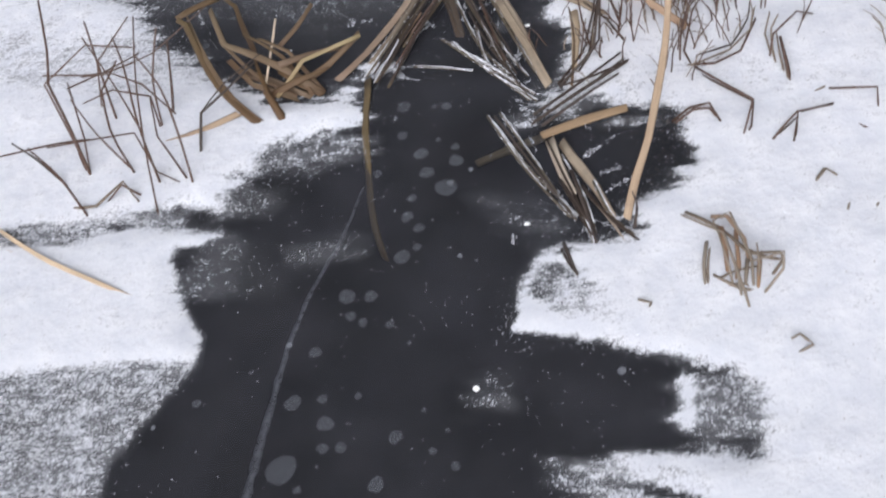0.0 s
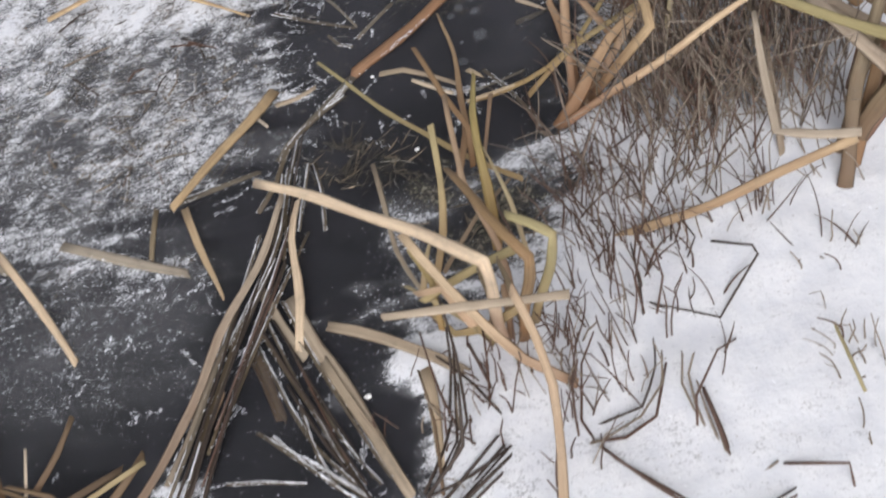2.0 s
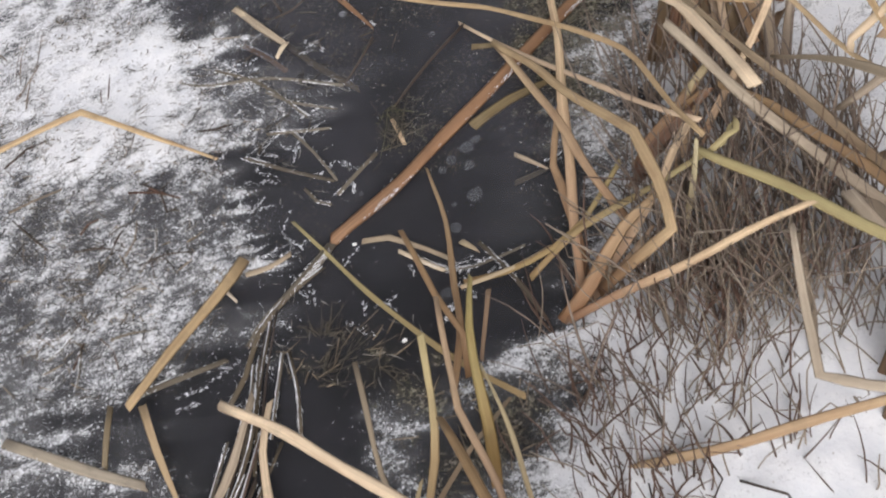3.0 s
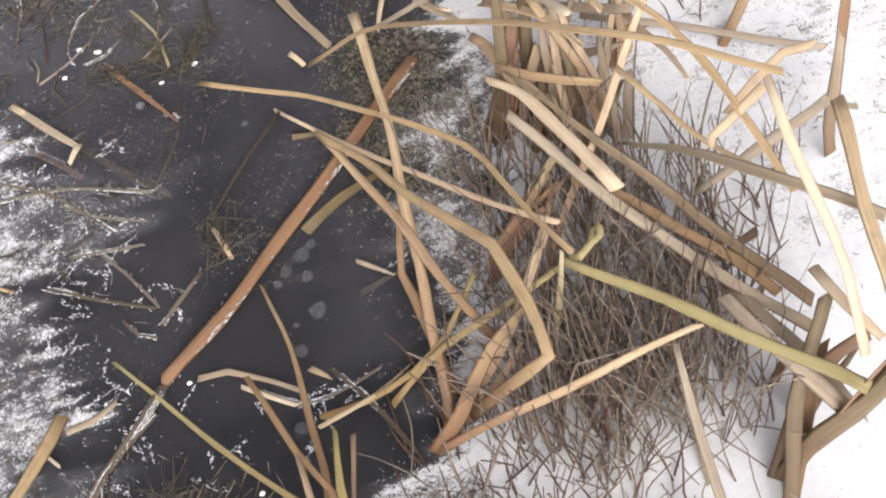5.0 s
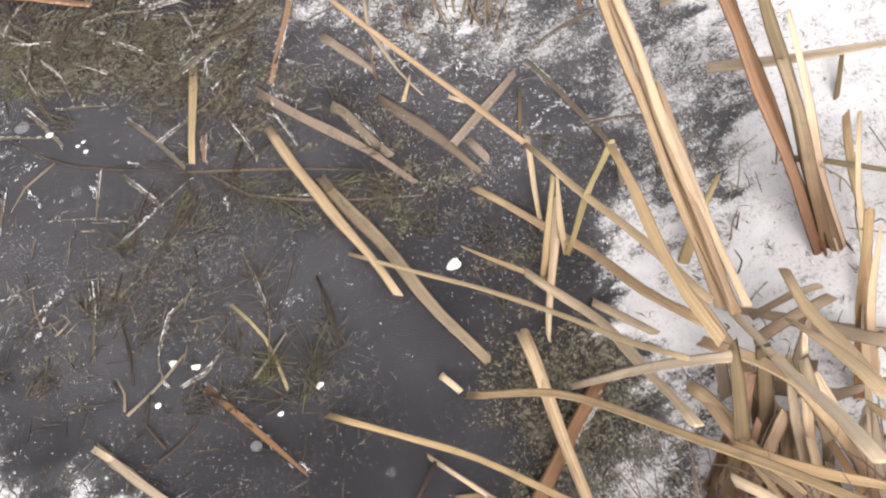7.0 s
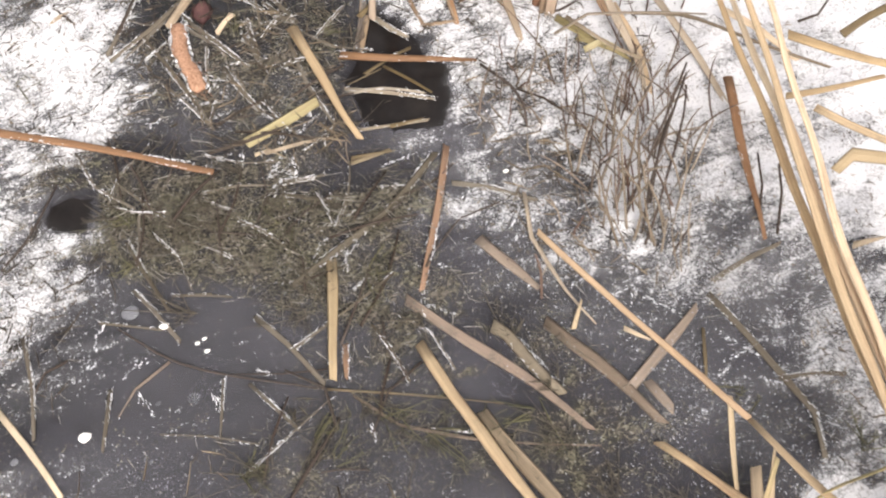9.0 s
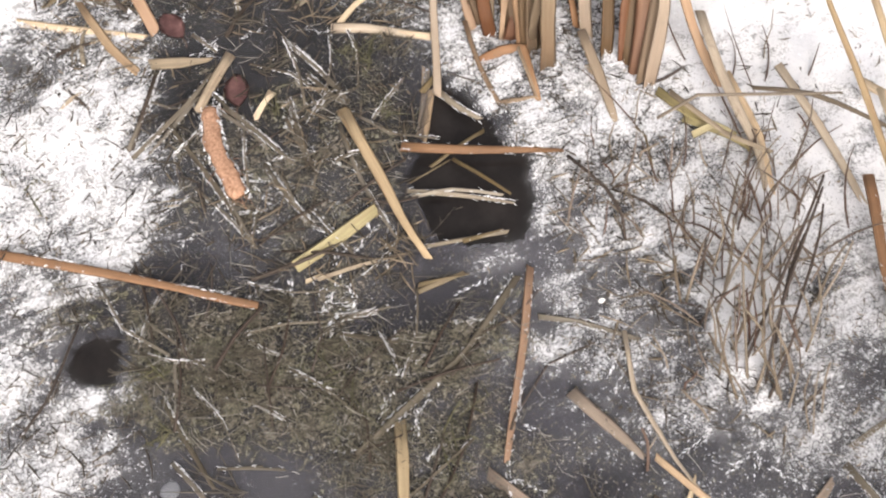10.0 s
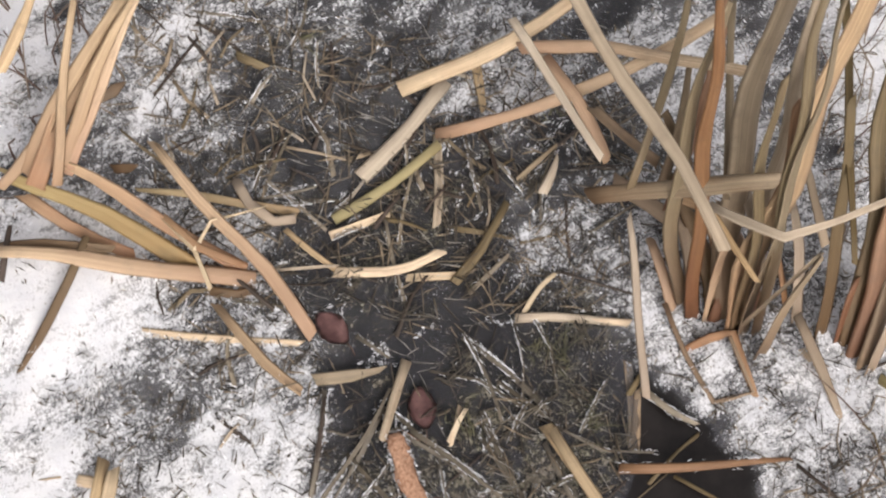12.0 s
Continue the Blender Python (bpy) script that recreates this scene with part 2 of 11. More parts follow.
def ice_material():
    """Clear black ice: glossy surface over the dark water, with fine scratches and dull patches. Veiling glare is
    painted into its milk along y.
    """
    m, n, l, p = nodes("black_ice")
    out = n["Material Output"]
    n.remove(p)
    geo = n.new("ShaderNodeNewGeometry")
    dull = add(n, "ShaderNodeTexNoise", Scale=6.0, Detail=6.0, Roughness=0.7)
    l.new(geo.outputs["Position"], dull.inputs["Vector"])
    clear = n.new("ShaderNodeBsdfTransparent")
    clear.inputs["Color"].default_value = (0.78, 0.8, 0.82, 1)
    gloss = n.new("ShaderNodeBsdfGlossy")
    rough = ramp(n, (0.35, (0.12, 0.12, 0.12)), (0.65, (0.3, 0.3, 0.3)))
    l.new(dull.outputs["Fac"], rough.inputs["Fac"])
    l.new(rough.outputs["Color"], gloss.inputs["Roughness"])
    fres = add(n, "ShaderNodeFresnel", IOR=1.31)
    grain = add(n, "ShaderNodeTexNoise", Scale=55.0, Detail=4.0)
    l.new(geo.outputs["Position"], grain.inputs["Vector"])
    b = add(n, "ShaderNodeBump", Strength=0.05, Distance=0.002)
    l.new(grain.outputs["Fac"], b.inputs["Height"])
    l.new(b.outputs["Normal"], gloss.inputs["Normal"])
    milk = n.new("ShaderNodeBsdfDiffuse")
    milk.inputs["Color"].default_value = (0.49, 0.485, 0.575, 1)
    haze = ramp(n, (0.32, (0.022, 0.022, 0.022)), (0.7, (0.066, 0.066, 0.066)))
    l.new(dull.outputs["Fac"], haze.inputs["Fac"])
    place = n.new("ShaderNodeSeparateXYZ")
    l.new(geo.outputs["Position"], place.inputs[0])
    # veiling glare put into the ice colour: milk grows from y 2.1 to 3.0
    veil_rise = n.new("ShaderNodeMapRange")
    veil_rise.inputs["From Min"].default_value, veil_rise.inputs["From Max"].default_value = 2.1, 3.0
    veil_rise.inputs["To Min"].default_value, veil_rise.inputs["To Max"].default_value = 1.0, 2.3
    l.new(place.outputs[1], veil_rise.inputs["Value"])
    # the painted glare fades out again from y 3.4 to 3.75
    veil_fall = n.new("ShaderNodeMapRange")
    veil_fall.inputs["From Min"].default_value, veil_fall.inputs["From Max"].default_value = 3.4, 3.75
    veil_fall.inputs["To Min"].default_value, veil_fall.inputs["To Max"].default_value = 1.0, 0.45
    l.new(place.outputs[1], veil_fall.inputs["Value"])
    body = n.new("ShaderNodeMixShader")
    dusted = n.new("ShaderNodeMapRange")
    dusted.inputs["From Min"].default_value, dusted.inputs["From Max"].default_value = 2.2, 3.0
    dusted.inputs["To Min"].default_value, dusted.inputs["To Max"].default_value = 0.35, 1.0
    l.new(place.outputs[1], dusted.inputs["Value"])
    drifts = add(n, "ShaderNodeTexNoise", Scale=8.0, Detail=5.0, Roughness=0.7)
    l.new(geo.outputs["Position"], drifts.inputs["Vector"])
    dust = ramp(n, (0.48, (0, 0, 0)), (0.72, (0.75, 0.75, 0.75)))
    l.new(drifts.outputs["Fac"], dust.inputs["Fac"])
    specks = 0.0
    for scale, most, few in ((110.0, 0.16, 0.82), (260.0, 0.26, 0.66), (430.0, 0.34, 0.52)):
        grit = n.new("ShaderNodeTexVoronoi")
        grit.inputs["Scale"].default_value = scale
        l.new(geo.outputs["Position"], grit.inputs["Vector"])
        dot = ramp(n, (most * 0.5, (1, 1, 1)), (most, (0, 0, 0)))
        l.new(grit.outputs["Distance"], dot.inputs["Fac"])
        rare = ramp(n, (few, (0, 0, 0)), (few + 0.12, (1, 1, 1)))
        l.new(grit.outputs["Color"], rare.inputs["Fac"])
        specks = maths(n, l, "MAXIMUM", specks, maths(n, l, "MULTIPLY", dot.outputs["Color"], rare.outputs["Color"]))
    grain_white = maths(n, l, "MULTIPLY", maths(n, l, "MULTIPLY", specks, dust.outputs["Color"]), dusted.outputs["Result"])
    l.new(maths(n, l, "ADD", maths(n, l, "MULTIPLY", haze.outputs["Color"], maths(n, l, "MULTIPLY", veil_rise.outputs["Result"], veil_fall.outputs["Result"])), grain_white), body.inputs[0])
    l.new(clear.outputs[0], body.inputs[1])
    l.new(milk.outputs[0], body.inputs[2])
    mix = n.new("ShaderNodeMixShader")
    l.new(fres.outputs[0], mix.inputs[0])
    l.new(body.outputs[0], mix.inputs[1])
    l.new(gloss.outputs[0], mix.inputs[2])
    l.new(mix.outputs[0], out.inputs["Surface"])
    return m


def water_material():
    """Still peaty water: a faint mirror over a dark, slightly silty body."""
    m, n, l, p = nodes("dark_water")
    geo = n.new("ShaderNodeNewGeometry")
    silt = add(n, "ShaderNodeTexNoise", Scale=14.0, Detail=5.0, Roughness=0.65)
    l.new(geo.outputs["Position"], silt.inputs["Vector"])
    c = ramp(n, (0.35, (0.012, 0.0105, 0.0105)), (0.7, (0.03, 0.026, 0.025)))
    l.new(silt.outputs["Fac"], c.inputs["Fac"])
    l.new(c.outputs["Color"], p.inputs["Base Color"])
    p.inputs["Roughness"].default_value, p.inputs["IOR"].default_value = 0.06, 1.33
    return m


def mat_material():
    """Matted weed and silt frozen into the ice: olive and brown threads and crumbs with dark gaps."""
    m, n, l, p = nodes("weed_mat")
    geo = n.new("ShaderNodeNewGeometry")
    cover = n.new("ShaderNodeAttribute")
    cover.attribute_name = "cover"
    threads = []
    for angle, scale in ((25, 330.0), (-40, 300.0), (85, 280.0)):
        turned = n.new("ShaderNodeMapping")
        turned.inputs["Rotation"].default_value = (0, 0, radians(angle))
        turned.inputs["Scale"].default_value = (0.24, 1.0, 1.0)
        l.new(geo.outputs["Position"], turned.inputs["Vector"])
        t = add(n, "ShaderNodeTexNoise", Scale=scale, Detail=3.0, Roughness=0.6, Distortion=0.6)
        l.new(turned.outputs[0], t.inputs["Vector"])
        threads.append(t.outputs["Fac"])
    thread = maths(n, l, "MAXIMUM", maths(n, l, "MAXIMUM", threads[0], threads[1]), threads[2])
    crumb = add(n, "ShaderNodeTexNoise", Scale=150.0, Detail=5.0, Roughness=0.8, Distortion=0.8)
    l.new(geo.outputs["Position"], crumb.inputs["Vector"])
    wide = add(n, "ShaderNodeTexNoise", Scale=21.0, Detail=5.0, Roughness=0.65)
    l.new(geo.outputs["Position"], wide.inputs["Vector"])
    fine = maths(n, l, "ADD", maths(n, l, "MULTIPLY", thread, 0.3), maths(n, l, "MULTIPLY", crumb.outputs["Fac"], 0.7))
    need = maths(n, l, "ADD", maths(n, l, "MULTIPLY", fine, 0.6), maths(n, l, "MULTIPLY", wide.outputs["Fac"], 0.4))
    spread = n.new("ShaderNodeMapRange")
    spread.inputs["From Min"].default_value, spread.inputs["From Max"].default_value = 0.65, 0.39
    l.new(need, spread.inputs["Value"])
    opaque = n.new("ShaderNodeMapRange")
    opaque.inputs["From Min"].default_value, opaque.inputs["From Max"].default_value = -0.06, 0.2
    l.new(maths(n, l, "SUBTRACT", cover.outputs["Fac"], spread.outputs["Result"]), opaque.inputs["Value"])
    c = ramp(n, (0.43, (0.022, 0.021, 0.019)), (0.51, (0.075, 0.069, 0.053)), (0.58, (0.17, 0.157, 0.122)), (0.67, (0.43, 0.42, 0.39)))
    l.new(fine, c.inputs["Fac"])
    tint = add(n, "ShaderNodeTexNoise", Scale=34.0, Detail=3.0)
    l.new(geo.outputs["Position"], tint.inputs["Vector"])
    hue = ramp(n, (0.4, (1.02, 0.94, 0.92)), (0.68, (0.95, 0.98, 0.78)))
    l.new(tint.outputs["Fac"], hue.inputs["Fac"])
    col = mixer(n, l, 1.0, c.outputs["Color"], hue.outputs["Color"], "MULTIPLY")
    l.new(col, p.inputs["Base Color"])
    l.new(maths(n, l, "MULTIPLY", opaque.outputs["Result"], 0.95), p.inputs["Alpha"])
    p.inputs["Roughness"].default_value = 0.6
    bump(n, l, fine, 0.7, 0.003, p)
    return m


def plain_material(name, dark, light, scale, rough=0.7, alpha=1.0, relief=0.0):
    m, n, l, p = nodes(name)
    geo = n.new("ShaderNodeNewGeometry")
    tex = add(n, "ShaderNodeTexNoise", Scale=scale, Detail=6.0, Roughness=0.65)
    l.new(geo.outputs["Position"], tex.inputs["Vector"])
    c = ramp(n, (0.33, dark), (0.67, light))
    l.new(tex.outputs["Fac"], c.inputs["Fac"])
    rnd = maths(n, l, "MULTIPLY_ADD", geo.outputs["Random Per Island"], 0.7, 0.65)
    vary = n.new("ShaderNodeHueSaturation")
    l.new(rnd, vary.inputs["Value"])
    l.new(c.outputs["Color"], vary.inputs["Color"])
    l.new(vary.outputs["Color"], p.inputs["Base Color"])
    p.inputs["Roughness"].default_value, p.inputs["Alpha"].default_value = rough, alpha
    if relief:
        bump(n, l, tex.outputs["Fac"], 0.6, relief, p)
    return m


SNOW, ICE, WEED_MAT, WATER = snow_material(), ice_material(), mat_material(), water_material()
BED = plain_material("pond_bed", (0.006, 0.006, 0.006), (0.022, 0.02, 0.018), 9.0, 0.9)
BUBBLE = plain_material("trapped_gas", (0.55, 0.56, 0.58), (0.75, 0.76, 0.78), 120.0, 0.6, alpha=0.22)
BUBBLE_WHITE = plain_material("white_bubble", (0.7, 0.71, 0.72), (0.85, 0.85, 0.86), 200.0, 0.6, alpha=0.75)
CRACK = plain_material("healed_crack", (0.2, 0.2, 0.21), (0.42, 0.42, 0.44), 90.0, 0.5, alpha=0.5)
WEED = plain_material("water_weed", (0.045, 0.041, 0.029), (0.2, 0.182, 0.13), 60.0, 0.75)
GREEN_WEED = plain_material("green_weed", (0.035, 0.036, 0.018), (0.16, 0.15, 0.075), 60.0, 0.7)
BROWN_WEED = plain_material("brown_weed", (0.03, 0.026, 0.019), (0.12, 0.1, 0.072), 60.0, 0.7)
LITTER = plain_material("plant_litter", (0.06, 0.045, 0.03), (0.3, 0.235, 0.16), 50.0, 0.75)
DARK_LITTER = plain_material("dark_litter", (0.02, 0.016, 0.012), (0.09, 0.07, 0.05), 50.0, 0.75)
THICKET = plain_material("dead_sedge", (0.075, 0.056, 0.045), (0.24, 0.185, 0.145), 40.0, 0.75)
STRAW_MIX = plain_material("frosted_straw", (0.07, 0.058, 0.042), (0.46, 0.44, 0.4), 45.0, 0.7)
GREY_RIME = plain_material("grey_rime", (0.3, 0.31, 0.34), (0.72, 0.73, 0.75), 300.0, 0.7)
RIME = plain_material("rime", (0.72, 0.74, 0.78), (0.87, 0.88, 0.9), 150.0, 0.7)
TREE_LEAF = plain_material("red_brown_leaf", (0.17, 0.08, 0.078), (0.34, 0.18, 0.17), 90.0, 0.55, relief=0.002)
HEAD = plain_material("rotten_seed_head", (0.26, 0.12, 0.065), (0.6, 0.37, 0.25), 280.0, 0.85, relief=0.004)
SHELL = plain_material("white_shell", (0.75, 0.75, 0.73), (0.88, 0.88, 0.86), 200.0, 0.5)

# ---- ground: pond bed, ice sheet, snow ----


def lattice(x, y, scale, seed):
    """Smooth value noise from 0 to 1 on arrays."""
    table = np.random.default_rng(seed).random((256, 256))
    u, v = x * scale, y * scale
    i, j = np.floor(u).astype(int), np.floor(v).astype(int)
    fu, fv = u - i, v - j
    fu, fv = fu * fu * (3 - 2 * fu), fv * fv * (3 - 2 * fv)
    a, b = table[i % 256, j % 256], table[(i + 1) % 256, j % 256]
    c, d = table[i % 256, (j + 1) % 256], table[(i + 1) % 256, (j + 1) % 256]
    return (a * (1 - fu) + b * fu) * (1 - fv) + (c * (1 - fu) + d * fu) * fv


def cloudy(x, y, scale, seed, octaves=4):
    total, weight = 0, 0
    for k in range(octaves):
        total = total + lattice(x, y, scale * 2 ** k, seed + k) * 0.6 ** k
        weight += 0.6 ** k
    return total / weight


def inside(x, y, outline):
    """Signed distance to an outline, positive within it."""
    best, odd = np.full(x.shape, 1e9), np.zeros(x.shape, bool)
    for (ax, ay), (bx, by) in zip(outline, outline[1:] + outline[:1]):
        ex, ey = bx - ax, by - ay
        t = np.clip(((x - ax) * ex + (y - ay) * ey) / (ex * ex + ey * ey + 1e-12), 0, 1)
        best = np.minimum(best, np.hypot(x - ax - t * ex, y - ay - t * ey))
        odd ^= ((ay > y) != (by > y)) & (x < ex * (y - ay) / (ey if ey else 1e-12) + ax)
    return np.where(odd, best, -best)


HOLE = [(0.478, 3.644), (0.502, 3.607), (0.515, 3.570), (0.520, 3.533), (0.549, 3.503), (0.529, 3.481), (0.524, 3.446), (0.494, 3.407), (0.450, 3.419), (0.410, 3.437), (0.396, 3.461), (0.402, 3.502), (0.395, 3.534), (0.431, 3.573), (0.457, 3.617)]
SMALL_HOLE = [(-0.026, 3.479), (0.004, 3.484), (0.030, 3.473), (0.024, 3.442), (0.010, 3.415), (-0.012, 3.427), (-0.033, 3.442), (-0.035, 3.462)]
STEP = 0.0075
XS, YS = np.arange(-1.5, 1.75, STEP), np.arange(0.1, 4.9, STEP)
GX, GY = np.meshgrid(XS, YS)
COVER = np.zeros(GX.shape)
turn = radians(-11)
AX, AY = GX * math.cos(turn) + GY * math.sin(turn), GY * math.cos(turn) - GX * math.sin(turn)
RAGGED = (cloudy(GX, GY, 14, 3, 5) - 0.5) * 0.08 + (cloudy(AX * 0.16, AY, 38, 11, 4) - 0.5) * 0.15 + (cloudy(AX * 0.1, AY, 105, 21, 3) - 0.5) * 0.08


MAT = np.zeros(GX.shape)
TOP = np.zeros(GX.shape)


def drift(level, soft, *outline, field=COVER):
    """Lays snow (or weed) of that cover within an outline, with a ragged edge about soft metres wide."""
    near = inside(GX, GY, list(outline)) + RAGGED * (0.16 if soft < 0.007 else min(1.0, 0.45 + soft * 12))
    m = np.clip(near / (3 * soft + 0.008) + 0.5, 0, 1)
    m = m * m * (3 - 2 * m)
    field[:] = field * (1 - m) + level * m


drift(1, .012, (-1.91, 2.46), (-0.77, 1.92), (-0.70, 1.81), (-0.62, 1.72), (-0.56, 1.68), (-0.48, 1.64), (-0.39, 1.60), (-0.31, 1.58), (-0.26, 1.61), (-0.24, 1.60), (-0.23, 1.51), (-0.25, 1.49), (-0.32, 1.48), (-0.38, 1.47), (-0.40, 1.45), (-0.39, 1.42), (-0.42, 1.39), (-0.40, 1.36), (-0.42, 1.34), (-0.55, 1.35), (-0.64, 1.34), (-0.74, 1.34), (-1.41, 1.40))
drift(1, .012, (-1.42, 1.42), (-0.69, 1.34), (-0.60, 1.35), (-0.51, 1.33), (-0.46, 1.29), (-0.50, 1.28), (-0.54, 1.28), (-0.50, 1.22), (-0.48, 1.14), (-0.45, 1.09), (-0.46, 1.06), (-0.49, 1.02), (-0.53, 0.98), (-0.56, 0.93), (-0.56, 0.87), (-0.54, 0.77), (-1.12, 0.80))
drift(.5, .03, (-1.26, 1.10), (-0.76, 1.07), (-0.60, 1.07), (-0.47, 1.05), (-0.49, 1.02), (-0.53, 0.98), (-0.56, 0.93), (-0.56, 0.87), (-0.54, 0.77), (-1.12, 0.80))
drift(.16, .04, (-0.54, 1.33), (-0.45, 1.30), (-0.29, 1.22), (-0.31, 1.17), (-0.35, 1.11), (-0.44, 1.15), (-0.49, 1.19))
drift(.28, .015, (-0.40, 1.47), (-0.32, 1.47), (-0.24, 1.47), (-0.23, 1.41), (-0.31, 1.42), (-0.39, 1.42))
drift(1, .012, (0.11, 1.98), (0.09, 1.66), (0.08, 1.58), (0.06, 1.53), (0.08, 1.50), (0.15, 1.49), (0.18, 1.46), (0.26, 1.45), (0.26, 1.40), (0.24, 1.35), (0.24, 1.31), (0.19, 1.28), (0.17, 1.24), (0.15, 1.21), (0.08, 1.21), (0.07, 1.22), (0.04, 1.19), (0.02, 1.17), (0.01, 1.12), (0.01, 1.08), (0.05, 1.06), (0.11, 1.04), (0.22, 1.01), (0.29, 1.00), (0.31, 0.96), (0.31, 0.90), (0.30, 0.86), (0.24, 0.87), (0.13, 0.88), (0.17, 0.84), (0.20, 0.80), (0.22, 0.67), (0.96, 0.64), (1.74, 2.33))
drift(0, .02, (0.14, 1.41), (0.19, 1.44), (0.26, 1.45), (0.26, 1.40), (0.24, 1.35), (0.24, 1.32), (0.19, 1.31), (0.15, 1.36))
drift(.45, .02, (0.04, 1.18), (0.07, 1.18), (0.10, 1.11), (0.15, 1.07), (0.08, 1.06), (0.05, 1.10))
drift(.5, .02, (0.24, 0.99), (0.29, 0.96), (0.31, 0.90), (0.29, 0.87), (0.24, 0.87), (0.20, 0.90), (0.22, 0.96))
drift(.8, .012, (0.22, 0.99), (0.24, 0.99), (0.23, 0.90), (0.21, 0.90))
drift(.75, .02, (0.04, 0.86), (0.07, 0.87), (0.13, 0.85), (0.24, 0.82), (0.26, 0.73), (0.10, 0.74))
drift(.9, .008, (0.13, 0.88), (0.24, 0.87), (0.30, 0.86), (0.34, 0.83), (0.24, 0.84), (0.17, 0.85))
drift(.4, .025, (-0.57, 1.36), (-0.52, 1.35), (-0.45, 1.33), (-0.50, 1.32), (-0.57, 1.34))
drift(.35, .03, (-0.80, 1.34), (-0.69, 1.34), (-0.57, 1.35), (-0.55, 1.33), (-0.68, 1.33), (-0.77, 1.31))
drift(.75, .02, (-1.36, 2.71), (-0.86, 2.41), (-0.82, 2.07), (-0.85, 2.03), (-0.78, 1.94), (-0.69, 1.81), (-0.60, 1.72), (-0.55, 1.67), (-0.59, 1.65), (-0.99, 1.69))
drift(.9, .02, (-2.02, 2.86), (-0.91, 2.35), (-0.84, 2.06), (-0.85, 2.02), (-0.77, 1.92), (-0.70, 1.81), (-1.53, 1.91))
drift(.5, .05, (-0.95, 2.97), (-0.12, 2.64), (-0.14, 2.38), (-0.21, 2.34), (-0.18, 2.25), (-0.10, 2.20), (-0.20, 2.14), (-0.27, 2.14), (-0.41, 2.15), (-0.51, 2.16), (-0.82, 2.24))
drift(.85, .03, (-0.95, 2.97), (-0.33, 2.72), (-0.34, 2.46), (-0.48, 2.43), (-0.57, 2.38), (-0.85, 2.41))
drift(.35, .03, (-0.72, 2.26), (-0.49, 2.16), (-0.31, 2.07), (-0.18, 2.00), (-0.19, 1.97), (-0.31, 2.02), (-0.48, 2.10), (-0.71, 2.18))
drift(.8, .015, (-0.24, 1.64), (-0.21, 1.63), (-0.23, 1.57), (-0.25, 1.59))
drift(.85, .015, (0.05, 1.85), (0.07, 1.82), (0.07, 1.79), (0.10, 1.77), (0.14, 1.72), (0.12, 1.69), (0.07, 1.71), (0.05, 1.74), (0.07, 1.77), (0.03, 1.81), (-0.02, 1.83), (0.04, 1.81))
drift(.9, .02, (0.12, 1.69), (0.18, 1.73), (0.21, 1.66), (0.32, 1.67), (0.54, 1.91), (0.57, 2.02), (0.86, 1.92), (0.66, 1.42), (0.34, 1.48), (0.20, 1.48), (0.16, 1.50), (0.11, 1.52), (0.07, 1.54), (0.11, 1.59))
drift(.8, .02, (0.06, 1.53), (0.12, 1.55), (0.14, 1.50), (0.21, 1.50), (0.26, 1.47), (0.17, 1.46), (0.06, 1.46), (0.02, 1.46))
drift(.55, .03, (-0.87, 3.69), (-0.11, 3.09), (-0.11, 2.76), (-0.07, 2.66), (0.01, 2.63), (0.15, 2.54), (0.08, 2.49), (-0.03, 2.52), (-0.06, 2.44), (-0.11, 2.39), (-0.08, 2.33), (-0.13, 2.26), (-0.19, 2.21), (-0.21, 2.12), (-0.40, 2.15), (-0.67, 2.20))
drift(.66, .04, (-0.87, 3.69), (-0.16, 3.11), (-0.13, 2.77), (-0.09, 2.66), (-0.04, 2.60), (-0.10, 2.54), (-0.06, 2.46), (-0.12, 2.43), (-0.24, 2.49), (-0.36, 2.52), (-0.73, 2.67))
drift(.85, .012, (-0.04, 2.31), (-0.02, 2.28), (0.01, 2.24), (-0.02, 2.25), (-0.03, 2.28))
drift(1, .02, (1.53, 2.40), (0.68, 2.85), (0.55, 2.33), (0.44, 2.15), (0.39, 2.04), (0.39, 2.00), (0.35, 1.93), (0.28, 1.92), (0.27, 1.85), (0.23, 1.84), (0.19, 1.83), (0.14, 1.83), (0.09, 1.82), (0.06, 1.79), (0.01, 1.69), (0.88, 1.34))
drift(.5, .03, (0.49, 2.36), (0.54, 2.36), (0.51, 2.23), (0.45, 2.20))
drift(.5, .025, (0.07, 1.83), (0.13, 1.83), (0.20, 1.82), (0.16, 1.75), (0.08, 1.77))
drift(.85, .035, (-0.56, 2.96), (-0.13, 2.77), (-0.09, 2.72), (-0.02, 2.75), (-0.01, 2.70), (-0.06, 2.66), (0.00, 2.57), (0.07, 2.49), (0.01, 2.50), (-0.06, 2.47), (-0.05, 2.43), (-0.11, 2.40), (-0.14, 2.37), (-0.56, 2.51))
drift(.5, .04, (-0.18, 2.43), (-0.12, 2.41), (-0.08, 2.32), (-0.03, 2.26), (-0.07, 2.21), (-0.12, 2.17), (-0.16, 2.10), (-0.56, 2.26), (-0.56, 2.60))
drift(.35, .03, (-0.06, 2.66), (0.04, 2.61), (0.16, 2.53), (0.14, 2.50), (0.09, 2.48), (0.01, 2.50), (-0.06, 2.59))
drift(.35, .03, (-0.07, 2.21), (0.02, 2.16), (-0.01, 2.12), (-0.11, 2.16))
drift(.5, .04, (0.65, 2.57), (0.68, 2.52), (0.61, 2.41), (0.58, 2.30), (0.51, 2.22), (0.43, 2.13), (0.41, 2.16), (0.44, 2.27), (0.50, 2.37), (0.54, 2.42), (0.59, 2.48))
